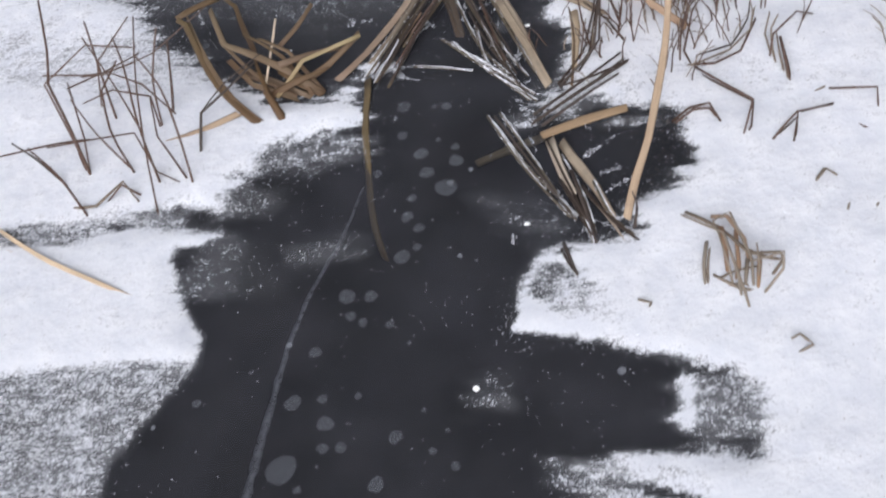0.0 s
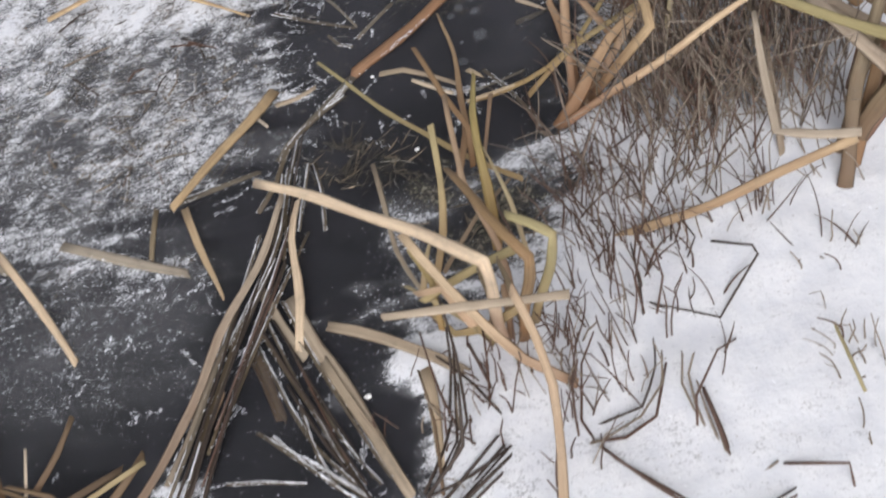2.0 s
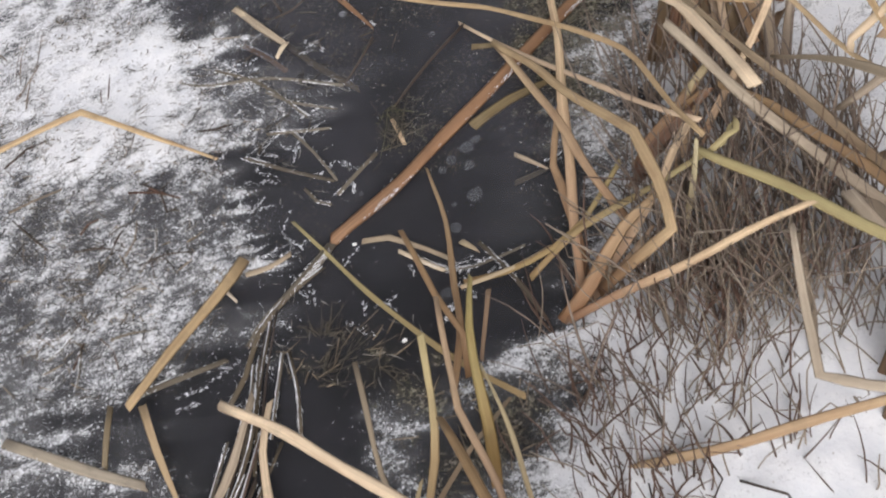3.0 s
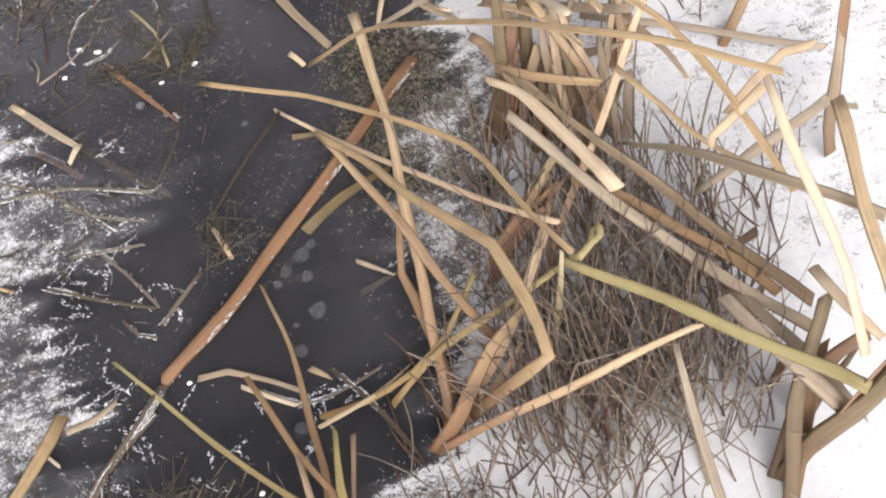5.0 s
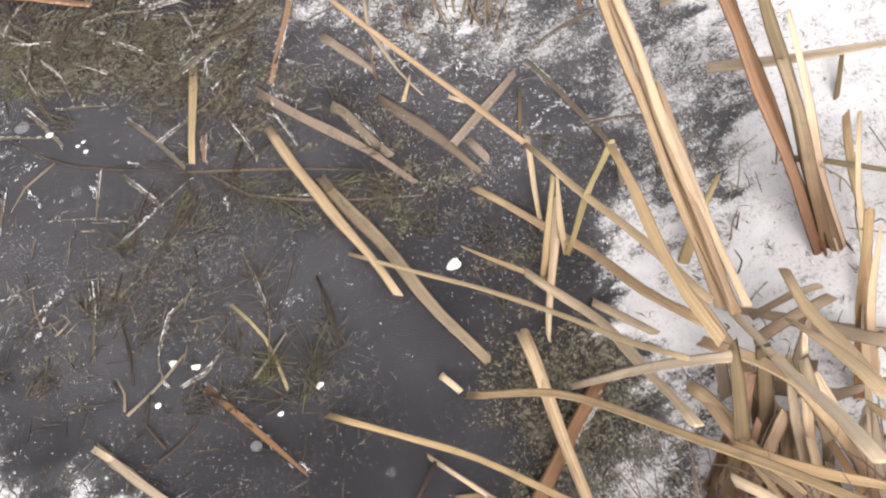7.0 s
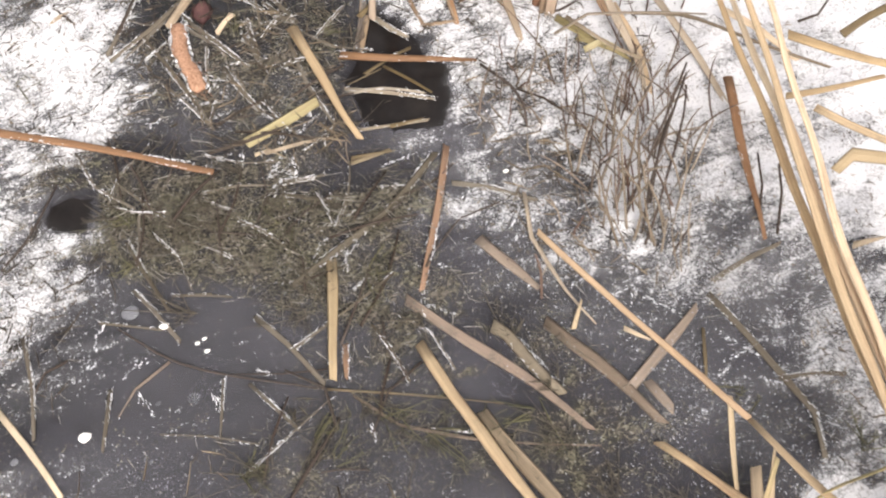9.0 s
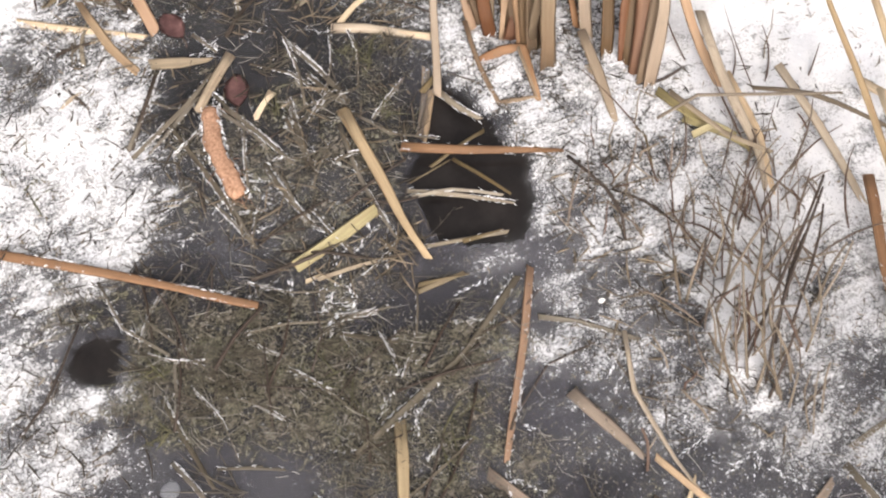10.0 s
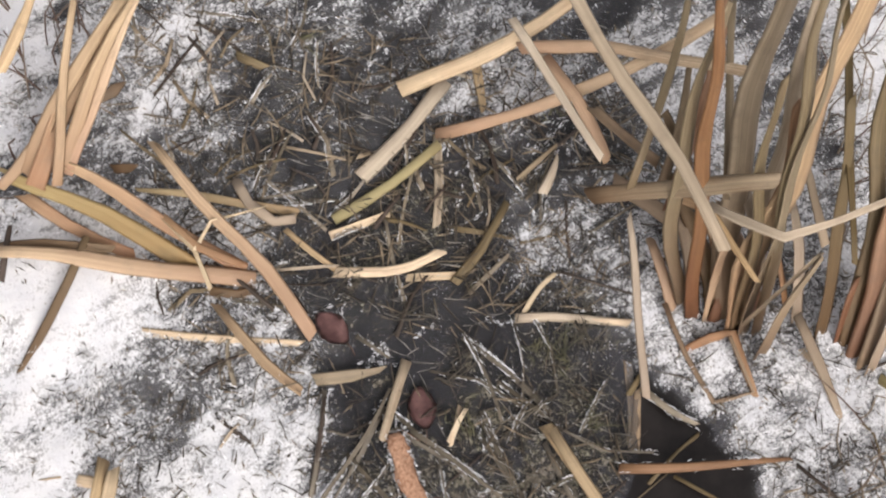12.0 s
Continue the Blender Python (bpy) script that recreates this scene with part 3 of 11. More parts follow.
drift(.12, .05, (0.39, 2.29), (0.45, 2.27), (0.40, 2.14), (0.36, 2.16), (0.29, 2.18))
drift(.85, .02, (0.38, 2.04), (0.42, 2.01), (0.43, 1.98), (0.39, 1.91), (0.38, 1.97), (0.38, 2.01))
drift(.3, .05, (-0.26, 3.17), (-0.05, 3.05), (0.03, 2.99), (0.02, 2.95), (-0.04, 2.94), (-0.09, 3.00), (-0.27, 3.07))
drift(.45, .04, (-0.10, 3.16), (0.01, 3.10), (0.07, 2.98), (0.03, 2.93), (-0.03, 2.97), (-0.13, 3.01))
drift(.3, .04, (0.05, 3.49), (0.09, 3.44), (0.10, 3.37), (0.05, 3.33), (-0.06, 3.39))
drift(.5, .05, (0.67, 3.44), (1.07, 3.21), (0.92, 2.98), (0.88, 2.86), (0.81, 2.77), (0.79, 2.68), (0.74, 2.69), (0.78, 2.81), (0.81, 2.92), (0.75, 2.96), (0.68, 3.02), (0.63, 3.08), (0.60, 3.15))
drift(.9, .03, (1.14, 3.29), (0.94, 2.97), (0.88, 2.86), (0.83, 2.76), (0.78, 2.69), (0.78, 2.62), (0.74, 2.58), (0.75, 2.49), (0.75, 2.36), (0.70, 2.19), (1.16, 1.97), (1.99, 2.78))
drift(.5, .04, (0.52, 2.51), (0.62, 2.54), (0.63, 2.46), (0.58, 2.36), (0.53, 2.28), (0.45, 2.31), (0.51, 2.39))
drift(.9, .03, (-0.22, 4.20), (0.21, 4.03), (0.17, 3.74), (0.14, 3.68), (0.10, 3.65), (0.13, 3.60), (0.07, 3.59), (0.04, 3.56), (-0.01, 3.57), (-0.03, 3.54), (-0.28, 3.61))
drift(.66, .04, (-0.28, 3.58), (-0.05, 3.46), (-0.03, 3.45), (0.00, 3.40), (0.01, 3.32), (-0.05, 3.30), (-0.08, 3.26), (-0.11, 3.21), (-0.32, 3.25))
drift(.5, .04, (0.47, 3.36), (0.58, 3.40), (0.64, 3.34), (0.58, 3.21), (0.63, 3.16), (0.73, 3.15), (0.84, 3.38), (0.90, 3.35), (0.81, 3.11), (0.92, 3.09), (0.97, 2.98), (0.81, 2.73), (0.73, 2.80), (0.74, 2.89), (0.72, 3.04), (0.65, 3.04), (0.58, 3.07), (0.52, 3.17), (0.47, 3.25))
drift(.88, .02, (0.55, 3.76), (0.52, 3.58), (0.55, 3.52), (0.55, 3.46), (0.55, 3.42), (0.61, 3.40), (0.65, 3.35), (0.61, 3.26), (0.61, 3.17), (0.66, 3.15), (0.72, 3.17), (0.79, 3.28), (0.85, 3.39), (0.91, 3.38), (0.85, 3.19), (0.83, 3.09), (0.90, 3.06), (0.99, 2.94), (1.31, 3.01), (1.85, 3.68))
drift(.55, .04, (0.84, 3.38), (0.90, 3.35), (0.85, 3.19), (0.82, 3.11), (0.73, 3.14), (0.78, 3.26))
drift(.3, .06, (0.54, 3.12), (0.66, 3.05), (0.72, 3.01), (0.74, 2.87), (0.73, 2.80), (0.63, 2.80), (0.58, 2.89), (0.54, 3.02))
drift(.75, .03, (-0.24, 3.81), (-0.01, 3.71), (0.09, 3.70), (0.14, 3.63), (0.06, 3.62), (0.01, 3.57), (-0.09, 3.60), (-0.26, 3.68))
drift(.5, .05, (-0.27, 3.64), (-0.06, 3.56), (-0.04, 3.51), (-0.04, 3.46), (-0.01, 3.36), (-0.04, 3.30), (-0.32, 3.41))
drift(.5, .05, (0.14, 4.46), (0.37, 4.36), (0.28, 4.17), (0.22, 4.09), (0.20, 4.02), (0.13, 3.92), (0.14, 3.80), (0.08, 3.76), (0.04, 3.68), (-0.10, 3.75), (-0.05, 3.87), (0.01, 3.86), (0.04, 3.90), (0.04, 3.99), (0.11, 4.12), (0.11, 4.21))
drift(.9, .03, (-0.29, 4.16), (0.03, 4.00), (0.04, 3.91), (0.01, 3.86), (-0.04, 3.88), (-0.07, 3.88), (-0.08, 3.83), (-0.08, 3.78), (-0.09, 3.75), (-0.38, 3.90))
drift(.95, .03, (-0.15, 4.59), (0.16, 4.45), (0.05, 4.25), (-0.03, 4.15), (-0.27, 4.24))
drift(.15, .03, (0.26, 4.25), (0.34, 4.24), (0.33, 4.15), (0.26, 4.13), (0.23, 4.16))
drift(.35, .06, (0.45, 4.32), (0.63, 4.24), (0.66, 4.01), (0.60, 3.93), (0.49, 3.96), (0.43, 4.00), (0.43, 4.07), (0.38, 4.11))
drift(.5, .05, (0.43, 3.86), (0.52, 3.84), (0.53, 3.78), (0.50, 3.71), (0.45, 3.72), (0.41, 3.76), (0.39, 3.82))
drift(.8, .03, (0.52, 3.70), (0.54, 3.70), (0.59, 3.65), (0.73, 3.54), (1.17, 3.42), (0.90, 3.08), (0.61, 3.35), (0.58, 3.44), (0.55, 3.50), (0.52, 3.56), (0.50, 3.60), (0.47, 3.64))
drift(.9, .03, (1.05, 4.14), (0.88, 3.88), (0.80, 3.72), (0.71, 3.60), (1.09, 3.32), (1.56, 3.91))
drift(.5, .05, (0.57, 3.49), (0.66, 3.43), (0.65, 3.27), (0.44, 3.38), (0.48, 3.49), (0.54, 3.50))
drift(.5, .04, (0.69, 4.04), (0.87, 3.96), (0.81, 3.75), (0.69, 3.61), (0.55, 3.68), (0.56, 3.78), (0.55, 3.87))
drift(.9, .03, (-0.12, 4.66), (0.21, 4.52), (0.08, 4.28), (-0.00, 4.17), (-0.07, 4.15), (-0.28, 4.20))
drift(.92, .03, (1.01, 4.16), (0.86, 3.89), (0.79, 3.72), (0.69, 3.61), (1.09, 3.32), (1.56, 3.91))
drift(1, .03, (0.49, 1.30), (1.22, 1.20), (0.93, 0.58), (0.24, 0.61), (0.30, 0.81), (0.34, 0.87))
drift(.9, .03, (-1.82, 0.84), (-4.11, 3.77), (-1.80, 2.55), (-1.00, 1.52), (-0.88, 1.15), (-1.03, 0.80))
drift(.24, .06, (-0.77, 2.13), (-0.59, 2.14), (-0.16, 1.96), (-0.20, 1.78), (-0.34, 1.72), (-0.57, 1.80))
drift(.3, .05, (-0.79, 2.08), (-0.59, 2.16), (-0.36, 2.05), (-0.17, 1.97), (-0.16, 1.94), (-0.38, 2.01), (-0.58, 2.12), (-0.77, 2.05))
drift(.3, .06, (0.29, 4.06), (0.39, 4.04), (0.48, 3.96), (0.44, 3.84), (0.34, 3.76), (0.26, 3.80), (0.20, 3.86), (0.22, 3.95))
drift(.55, .05, (0.10, 4.32), (0.18, 4.28), (0.12, 4.15), (0.05, 4.14), (0.02, 4.16))
drift(.6, .05, (0.83, 3.98), (0.92, 3.94), (0.78, 3.69), (0.69, 3.67), (0.71, 3.80))
drift(.2, .05, (0.15, 3.72), (0.41, 3.69), (0.42, 3.52), (0.32, 3.42), (0.17, 3.47), (0.11, 3.61))
drift(.08, .04, (0.13, 2.05), (0.24, 2.02), (0.36, 1.93), (0.33, 1.85), (0.25, 1.83), (0.16, 1.83), (0.09, 1.80), (0.11, 1.93))
drift(.8, .05, (0.06, 4.34), (0.17, 4.29), (0.12, 4.17), (0.04, 4.15), (-0.01, 4.16))
drift(.6, .05, (0.29, 4.23), (0.44, 4.16), (0.66, 4.01), (0.60, 3.93), (0.49, 3.95), (0.41, 4.01), (0.33, 4.09), (0.24, 4.12))
drift(.82, .04, (0.50, 3.67), (0.58, 3.61), (0.62, 3.55), (0.69, 3.47), (0.69, 3.31), (0.55, 3.45), (0.53, 3.53), (0.49, 3.60))
drift(.7, .05, (-0.64, 2.87), (-0.32, 2.72), (-0.35, 2.59), (-0.44, 2.57), (-0.62, 2.59))
drift(.25, .04, (-0.34, 2.37), (-0.20, 2.30), (-0.21, 2.15), (-0.38, 2.21), (-0.44, 2.32))
drift(.45, .04, (-0.19, 2.49), (-0.07, 2.48), (-0.10, 2.38), (-0.22, 2.38), (-0.32, 2.40))
drift(.5, .05, (-0.04, 3.87), (0.02, 3.85), (0.10, 3.80), (0.07, 3.69), (-0.11, 3.75), (-0.07, 3.83))
drift(.45, .05, (0.06, 3.95), (0.13, 3.92), (0.14, 3.80), (0.09, 3.78), (0.02, 3.85))
drift(.45, .05, (0.69, 4.04), (0.83, 3.98), (0.77, 3.77), (0.70, 3.67), (0.55, 3.70), (0.57, 3.81), (0.58, 3.90))
drift(.16, .08, (0.03, 3.38), (0.39, 3.19), (0.37, 3.00), (0.43, 2.76), (0.26, 2.69), (0.03, 2.80), (-0.08, 2.91))
drift(.14, .08, (0.02, 3.30), (0.34, 3.18), (0.42, 3.02), (0.25, 2.94), (-0.10, 3.08))
drift(.55, .04, (0.45, 3.88), (0.54, 3.88), (0.55, 3.79), (0.53, 3.72), (0.47, 3.68), (0.42, 3.73), (0.40, 3.77))
drift(.6, .05, (0.66, 3.98), (0.80, 3.92), (0.76, 3.74), (0.71, 3.65), (0.55, 3.67), (0.56, 3.79))
drift(.7, .05, (-0.09, 3.89), (0.17, 3.78), (0.12, 3.65), (0.04, 3.57), (-0.00, 3.56), (-0.04, 3.55), (-0.15, 3.56))
drift(.64, .05, (-0.15, 3.51), (-0.03, 3.46), (0.01, 3.41), (0.01, 3.31), (-0.06, 3.31), (-0.18, 3.33))
drift(.42, .05, (0.47, 3.35), (0.64, 3.33), (0.60, 3.14), (0.53, 3.10), (0.46, 3.19))
drift(.5, .05, (-0.52, 2.54), (-0.11, 2.38), (-0.07, 2.31), (-0.14, 2.24), (-0.23, 2.13), (-0.49, 2.18))
drift(.3, .04, (-0.49, 2.18), (-0.23, 2.09), (-0.16, 1.98), (-0.20, 1.83), (-0.47, 1.91))
drift(.62, .02, (-0.49, 2.15), (-0.35, 2.09), (-0.23, 2.01), (-0.18, 1.98), (-0.20, 1.97), (-0.32, 2.02), (-0.49, 2.11))
drift(0, .015, (0.01, 1.76), (0.05, 1.81), (0.11, 1.79), (0.08, 1.71), (0.10, 1.65), (0.08, 1.57), (0.06, 1.54), (0.03, 1.60))
drift(.35, .02, (0.03, 1.18), (0.08, 1.19), (0.11, 1.13), (0.08, 1.08), (0.03, 1.11))
drift(.68, .05, (0.54, 3.64), (0.78, 3.56), (0.78, 3.41), (0.64, 3.34), (0.49, 3.42))
drift(.62, .05, (0.11, 4.31), (0.27, 4.24), (0.23, 4.12), (0.13, 4.11), (0.07, 4.15))
drift(0, 0.004, (-0.524, 1.273), (-0.503, 1.206), (-0.475, 1.151), (-0.450, 1.097), (-0.456, 1.066), (-0.486, 1.016), (-0.519, 0.966), (-0.551, 0.924), (-0.561, 0.884), (-0.545, 0.803), (0.037, 0.771), (0.040, 0.860), (0.075, 0.865), (0.140, 0.883), (0.195, 0.880), (0.208, 0.910), (0.210, 0.967), (0.221, 1.004), (0.149, 1.028), (0.076, 1.053), (0.006, 1.072), (0.024, 1.157), (0.049, 1.204), (0.027, 1.335), (-0.090, 1.482), (-0.187, 1.562), (-0.223, 1.451), (-0.302, 1.435), (-0.367, 1.426), (-0.369, 1.396), (-0.422, 1.371), (-0.413, 1.340), (-0.449, 1.325), (-0.443, 1.291))
drift(0.16, 0.02, (-0.520, 1.278), (-0.442, 1.285), (-0.347, 1.252), (-0.280, 1.212), (-0.338, 1.177), (-0.406, 1.164), (-0.475, 1.151))
drift(0.42, 0.012, (-0.414, 1.451), (-0.315, 1.470), (-0.240, 1.487), (-0.223, 1.451), (-0.300, 1.416), (-0.375, 1.412))
drift(1, 0.004, (-1.165, 1.361), (-0.843, 1.340), (-0.662, 1.335), (-0.562, 1.325), (-0.445, 1.302), (-0.460, 1.276), (-0.524, 1.273), (-0.503, 1.206), (-0.475, 1.151), (-0.450, 1.097), (-0.456, 1.066), (-0.550, 1.077), (-0.765, 1.072), (-1.050, 1.075))
drift(0.52, 0.006, (-1.050, 1.075), (-0.765, 1.072), (-0.550, 1.077), (-0.456, 1.066), (-0.486, 1.016), (-0.519, 0.966), (-0.551, 0.924), (-0.561, 0.884), (-0.547, 0.803), (-0.949, 0.825))
drift(0.5, 0.008, (-0.841, 1.334), (-0.762, 1.342), (-0.644, 1.342), (-0.568, 1.352), (-0.449, 1.325), (-0.447, 1.314), (-0.562, 1.325), (-0.659, 1.325), (-0.775, 1.314))
drift(1, 0.004, (0.082, 1.221), (0.049, 1.204), (0.020, 1.158), (0.003, 1.072), (0.076, 1.055), (0.150, 1.031), (0.221, 1.007), (0.291, 0.994), (0.560, 0.969), (0.615, 1.204), (0.243, 1.232), (0.185, 1.206))
drift(0.4, 0.01, (0.040, 1.168), (0.072, 1.182), (0.099, 1.149), (0.105, 1.105), (0.077, 1.092), (0.048, 1.114), (0.035, 1.144))
drift(0.45, 0.01, (0.229, 0.995), (0.288, 0.969), (0.303, 0.927), (0.305, 0.888), (0.275, 0.865), (0.208, 0.878), (0.205, 0.911))
drift(0.92, 0.003, (0.221, 1.002), (0.231, 0.995), (0.236, 0.940), (0.227, 0.895), (0.213, 0.902), (0.223, 0.958))
drift(1, 0.004, (0.132, 0.880), (0.208, 0.868), (0.304, 0.856), (0.550, 0.930), (0.501, 0.720), (0.197, 0.763), (0.242, 0.817), (0.191, 0.841), (0.152, 0.860))
drift(0.62, 0.01, (0.040, 0.864), (0.103, 0.852), (0.178, 0.843), (0.236, 0.817), (0.197, 0.763), (0.093, 0.790))
drift(0.32, 0.025, (0.255, 4.191), (0.338, 4.169), (0.401, 4.179), (0.499, 4.166), (0.464, 4.070), (0.375, 4.011), (0.277, 3.984), (0.243, 4.059), (0.206, 4.130))
drift(0.22, 0.03, (0.255, 4.191), (0.338, 4.169), (0.401, 4.179), (0.499, 4.166), (0.464, 4.070), (0.375, 4.011), (0.277, 3.984), (0.243, 4.059), (0.206, 4.130), field=MAT)
drift(0.1, 0.025, (0.201, 3.970), (0.285, 3.973), (0.413, 3.971), (0.458, 3.919), (0.409, 3.854), (0.411, 3.752), (0.480, 3.708), (0.451, 3.669), (0.351, 3.719), (0.245, 3.779), (0.223, 3.845), (0.168, 3.914))
drift(0.22, 0.03, (0.201, 3.970), (0.285, 3.973), (0.413, 3.971), (0.458, 3.919), (0.409, 3.854), (0.411, 3.752), (0.480, 3.708), (0.451, 3.669), (0.351, 3.719), (0.245, 3.779), (0.223, 3.845), (0.168, 3.914), field=MAT)
drift(0.08, 0.025, (0.169, 3.817), (0.256, 3.801), (0.351, 3.719), (0.453, 3.648), (0.428, 3.579), (0.339, 3.570), (0.180, 3.651), (0.128, 3.731))
drift(0.22, 0.03, (0.169, 3.817), (0.256, 3.801), (0.351, 3.719), (0.453, 3.648), (0.428, 3.579), (0.339, 3.570), (0.180, 3.651), (0.128, 3.731), field=MAT)
drift(0.3, 0.015, (-0.348, 1.263), (-0.242, 1.271), (-0.222, 1.247), (-0.290, 1.224), (-0.344, 1.230))
drift(0.34, 0.02, (-0.040, 0.989), (-0.002, 0.994), (0.001, 0.960), (-0.055, 0.947))
drift(0.3, 0.02, (-0.034, 1.321), (0.083, 1.257), (0.082, 1.221), (-0.017, 1.265))
drift(0.3, 0.015, (-0.446, 1.437), (-0.344, 1.387), (-0.374, 1.327), (-0.420, 1.321), (-0.444, 1.296), (-0.507, 1.282), (-0.511, 1.249), (-0.488, 1.173), (-0.442, 1.168), (-0.420, 1.260))
drift(0.72, 0.012, (0.079, 1.132), (0.153, 1.086), (0.188, 1.047), (0.114, 1.063), (0.069, 1.095))
drift(0, .006, *HOLE)
drift(0, .006, *SMALL_HOLE)
drift(0.82, .04, (-0.02, 3.53), (0.19, 3.45), (0.33, 3.37), (0.45, 3.35), (0.41, 3.30), (0.30, 3.27), (0.25, 3.23), (0.19, 3.22), (0.13, 3.30), (0.03, 3.34), (0.01, 3.43), field=MAT)
drift(0.60, .05, (0.15, 3.09), (0.32, 3.06), (0.49, 2.93), (0.42, 2.86), (0.09, 2.99), field=MAT)
drift(0.64, .05, (0.30, 3.27), (0.39, 3.21), (0.35, 3.16), (0.24, 3.20), (0.20, 3.23), field=MAT)
drift(0.47, .05, (0.40, 3.81), (0.50, 3.72), (0.41, 3.62), (0.35, 3.64), (0.37, 3.72), field=MAT)
drift(0.44, .05, (0.23, 4.03), (0.49, 3.98), (0.52, 3.89), (0.42, 3.79), (0.30, 3.75), (0.17, 3.82), (0.18, 3.92), field=MAT)
drift(0.56, .05, (0.15, 3.72), (0.41, 3.69), (0.42, 3.52), (0.32, 3.42), (0.17, 3.47), (0.11, 3.61), field=MAT)
drift(0.60, .05, (0.05, 3.47), (0.41, 3.29), (0.44, 3.18), (0.37, 3.08), (0.22, 3.15), (0.17, 3.27), (0.02, 3.34), field=MAT)
drift(0.56, .05, (0.26, 3.09), (0.52, 2.92), (0.63, 2.80), (0.58, 2.69), (0.52, 2.79), (0.45, 2.91), (0.36, 2.98), field=MAT)
drift(0.48, .05, (0.02, 3.04), (0.18, 3.05), (0.19, 2.92), (0.09, 2.87), (0.00, 2.95), field=MAT)
drift(0.52, .05, (0.20, 2.91), (0.32, 2.85), (0.30, 2.73), (0.22, 2.75), field=MAT)
drift(0.64, .05, (0.48, 2.65), (0.66, 2.53), (0.58, 2.43), (0.50, 2.37), (0.46, 2.44), field=MAT)
drift(0.48, .04, (0.22, 2.49), (0.27, 2.44), (0.27, 2.35), (0.22, 2.39), field=MAT)
drift(0.43, .05, (-0.10, 2.99), (0.07, 2.93), (0.28, 2.81), (0.36, 2.74), (0.33, 2.65), (0.21, 2.72), (0.00, 2.79), (-0.12, 2.88), field=MAT)
drift(0.64, .05, (0.49, 2.73), (0.63, 2.66), (0.64, 2.54), (0.52, 2.45), (0.43, 2.54), field=MAT)
drift(0.60, .05, (0.41, 3.13), (0.52, 3.09), (0.57, 2.88), (0.47, 2.90), (0.44, 3.06), field=MAT)
drift(0.33, .05, (-0.01, 2.14), (0.18, 2.11), (0.18, 1.99), (0.06, 2.03), (-0.02, 2.06), field=MAT)
drift(0.41, .05, (0.16, 2.00), (0.31, 1.98), (0.35, 1.93), (0.28, 1.84), (0.16, 1.84), field=MAT)
drift(0.12, .05, (-0.42, 2.48), (-0.08, 2.35), (-0.19, 2.12), (-0.40, 2.13), field=MAT)
drift(0.29, .05, (0.28, 2.13), (0.37, 2.04), (0.36, 1.97), (0.26, 2.02), field=MAT)
drift(0.25, .05, (-0.64, 2.49), (-0.06, 2.32), (-0.07, 2.11), (-0.27, 2.12), (-0.61, 2.19), field=MAT)
drift(0.34, .05, (0.17, 4.29), (0.39, 4.18), (0.34, 4.05), (0.20, 3.96), (0.15, 3.78), (0.06, 3.78), (0.04, 3.94), (0.11, 4.12), field=MAT)
drift(0.68, .05, (0.52, 2.67), (0.65, 2.57), (0.54, 2.24), (0.45, 2.22), (0.45, 2.36), (0.42, 2.53), field=MAT)
drift(0.57, .05, (0.13, 2.06), (0.36, 1.94), (0.33, 1.84), (0.24, 1.82), (0.15, 1.86), field=MAT)
drift(0.72, .05, (-0.11, 3.62), (0.19, 3.44), (0.33, 3.35), (0.28, 3.24), (-0.08, 3.38), (-0.04, 3.48), field=MAT)
drift(0.10, .04, (0.45, 3.88), (0.54, 3.88), (0.55, 3.79), (0.53, 3.72), (0.47, 3.68), (0.42, 3.73), (0.40, 3.77), field=MAT)
drift(0.05, .015, (-0.02, 3.49), (0.01, 3.49), (0.03, 3.47), (0.02, 3.43), (-0.01, 3.43), (-0.03, 3.45), field=MAT)
drift(0.05, .02, (0.41, 3.49), (0.49, 3.59), (0.54, 3.51), (0.49, 3.38), (0.41, 3.38), (0.38, 3.42), field=MAT)
drift(0.05, .03, (0.00, 3.29), (0.17, 3.23), (0.22, 3.13), (0.17, 3.14), (0.08, 3.20), (0.01, 3.24), field=MAT)
drift(0.1, .03, (-0.07, 3.25), (0.12, 3.15), (0.11, 3.07), (0.07, 3.02), (-0.12, 3.10), field=MAT)
drift(0.15, .02, (0.10, 3.56), (0.21, 3.53), (0.23, 3.48), (0.19, 3.46), (0.11, 3.52), field=MAT)
drift(0.05, .03, (0.09, 3.28), (0.24, 3.19), (0.23, 3.12), (0.07, 3.21), field=MAT)
drift(0.05, .04, (0.32, 2.98), (0.37, 2.92), (0.43, 2.76), (0.41, 2.66), (0.32, 2.71), (0.28, 2.84), (0.29, 2.93), field=MAT)
drift(0.1, .03, (0.19, 3.11), (0.36, 2.98), (0.31, 2.92), (0.22, 2.98), (0.18, 3.04), field=MAT)
drift(0.05, .03, (0.07, 2.88), (0.22, 2.75), (0.30, 2.67), (0.22, 2.60), (0.04, 2.69), field=MAT)

def sheet(name, z, material, x0, x1, y0, y1, label, category):
    me = bpy.data.meshes.new(name)
    me.from_pydata([(x0, y0, z), (x1, y0, z), (x1, y1, z), (x0, y1, z)], [], [(0, 1, 2, 3)])
    me.materials.append(material)
    return tagged(new(name, me), label, category, kind="structure")


sheet("ground", -0.07, BED, -300, 300, -300, 300, "dark muddy pond bottom under clear ice", "ground")


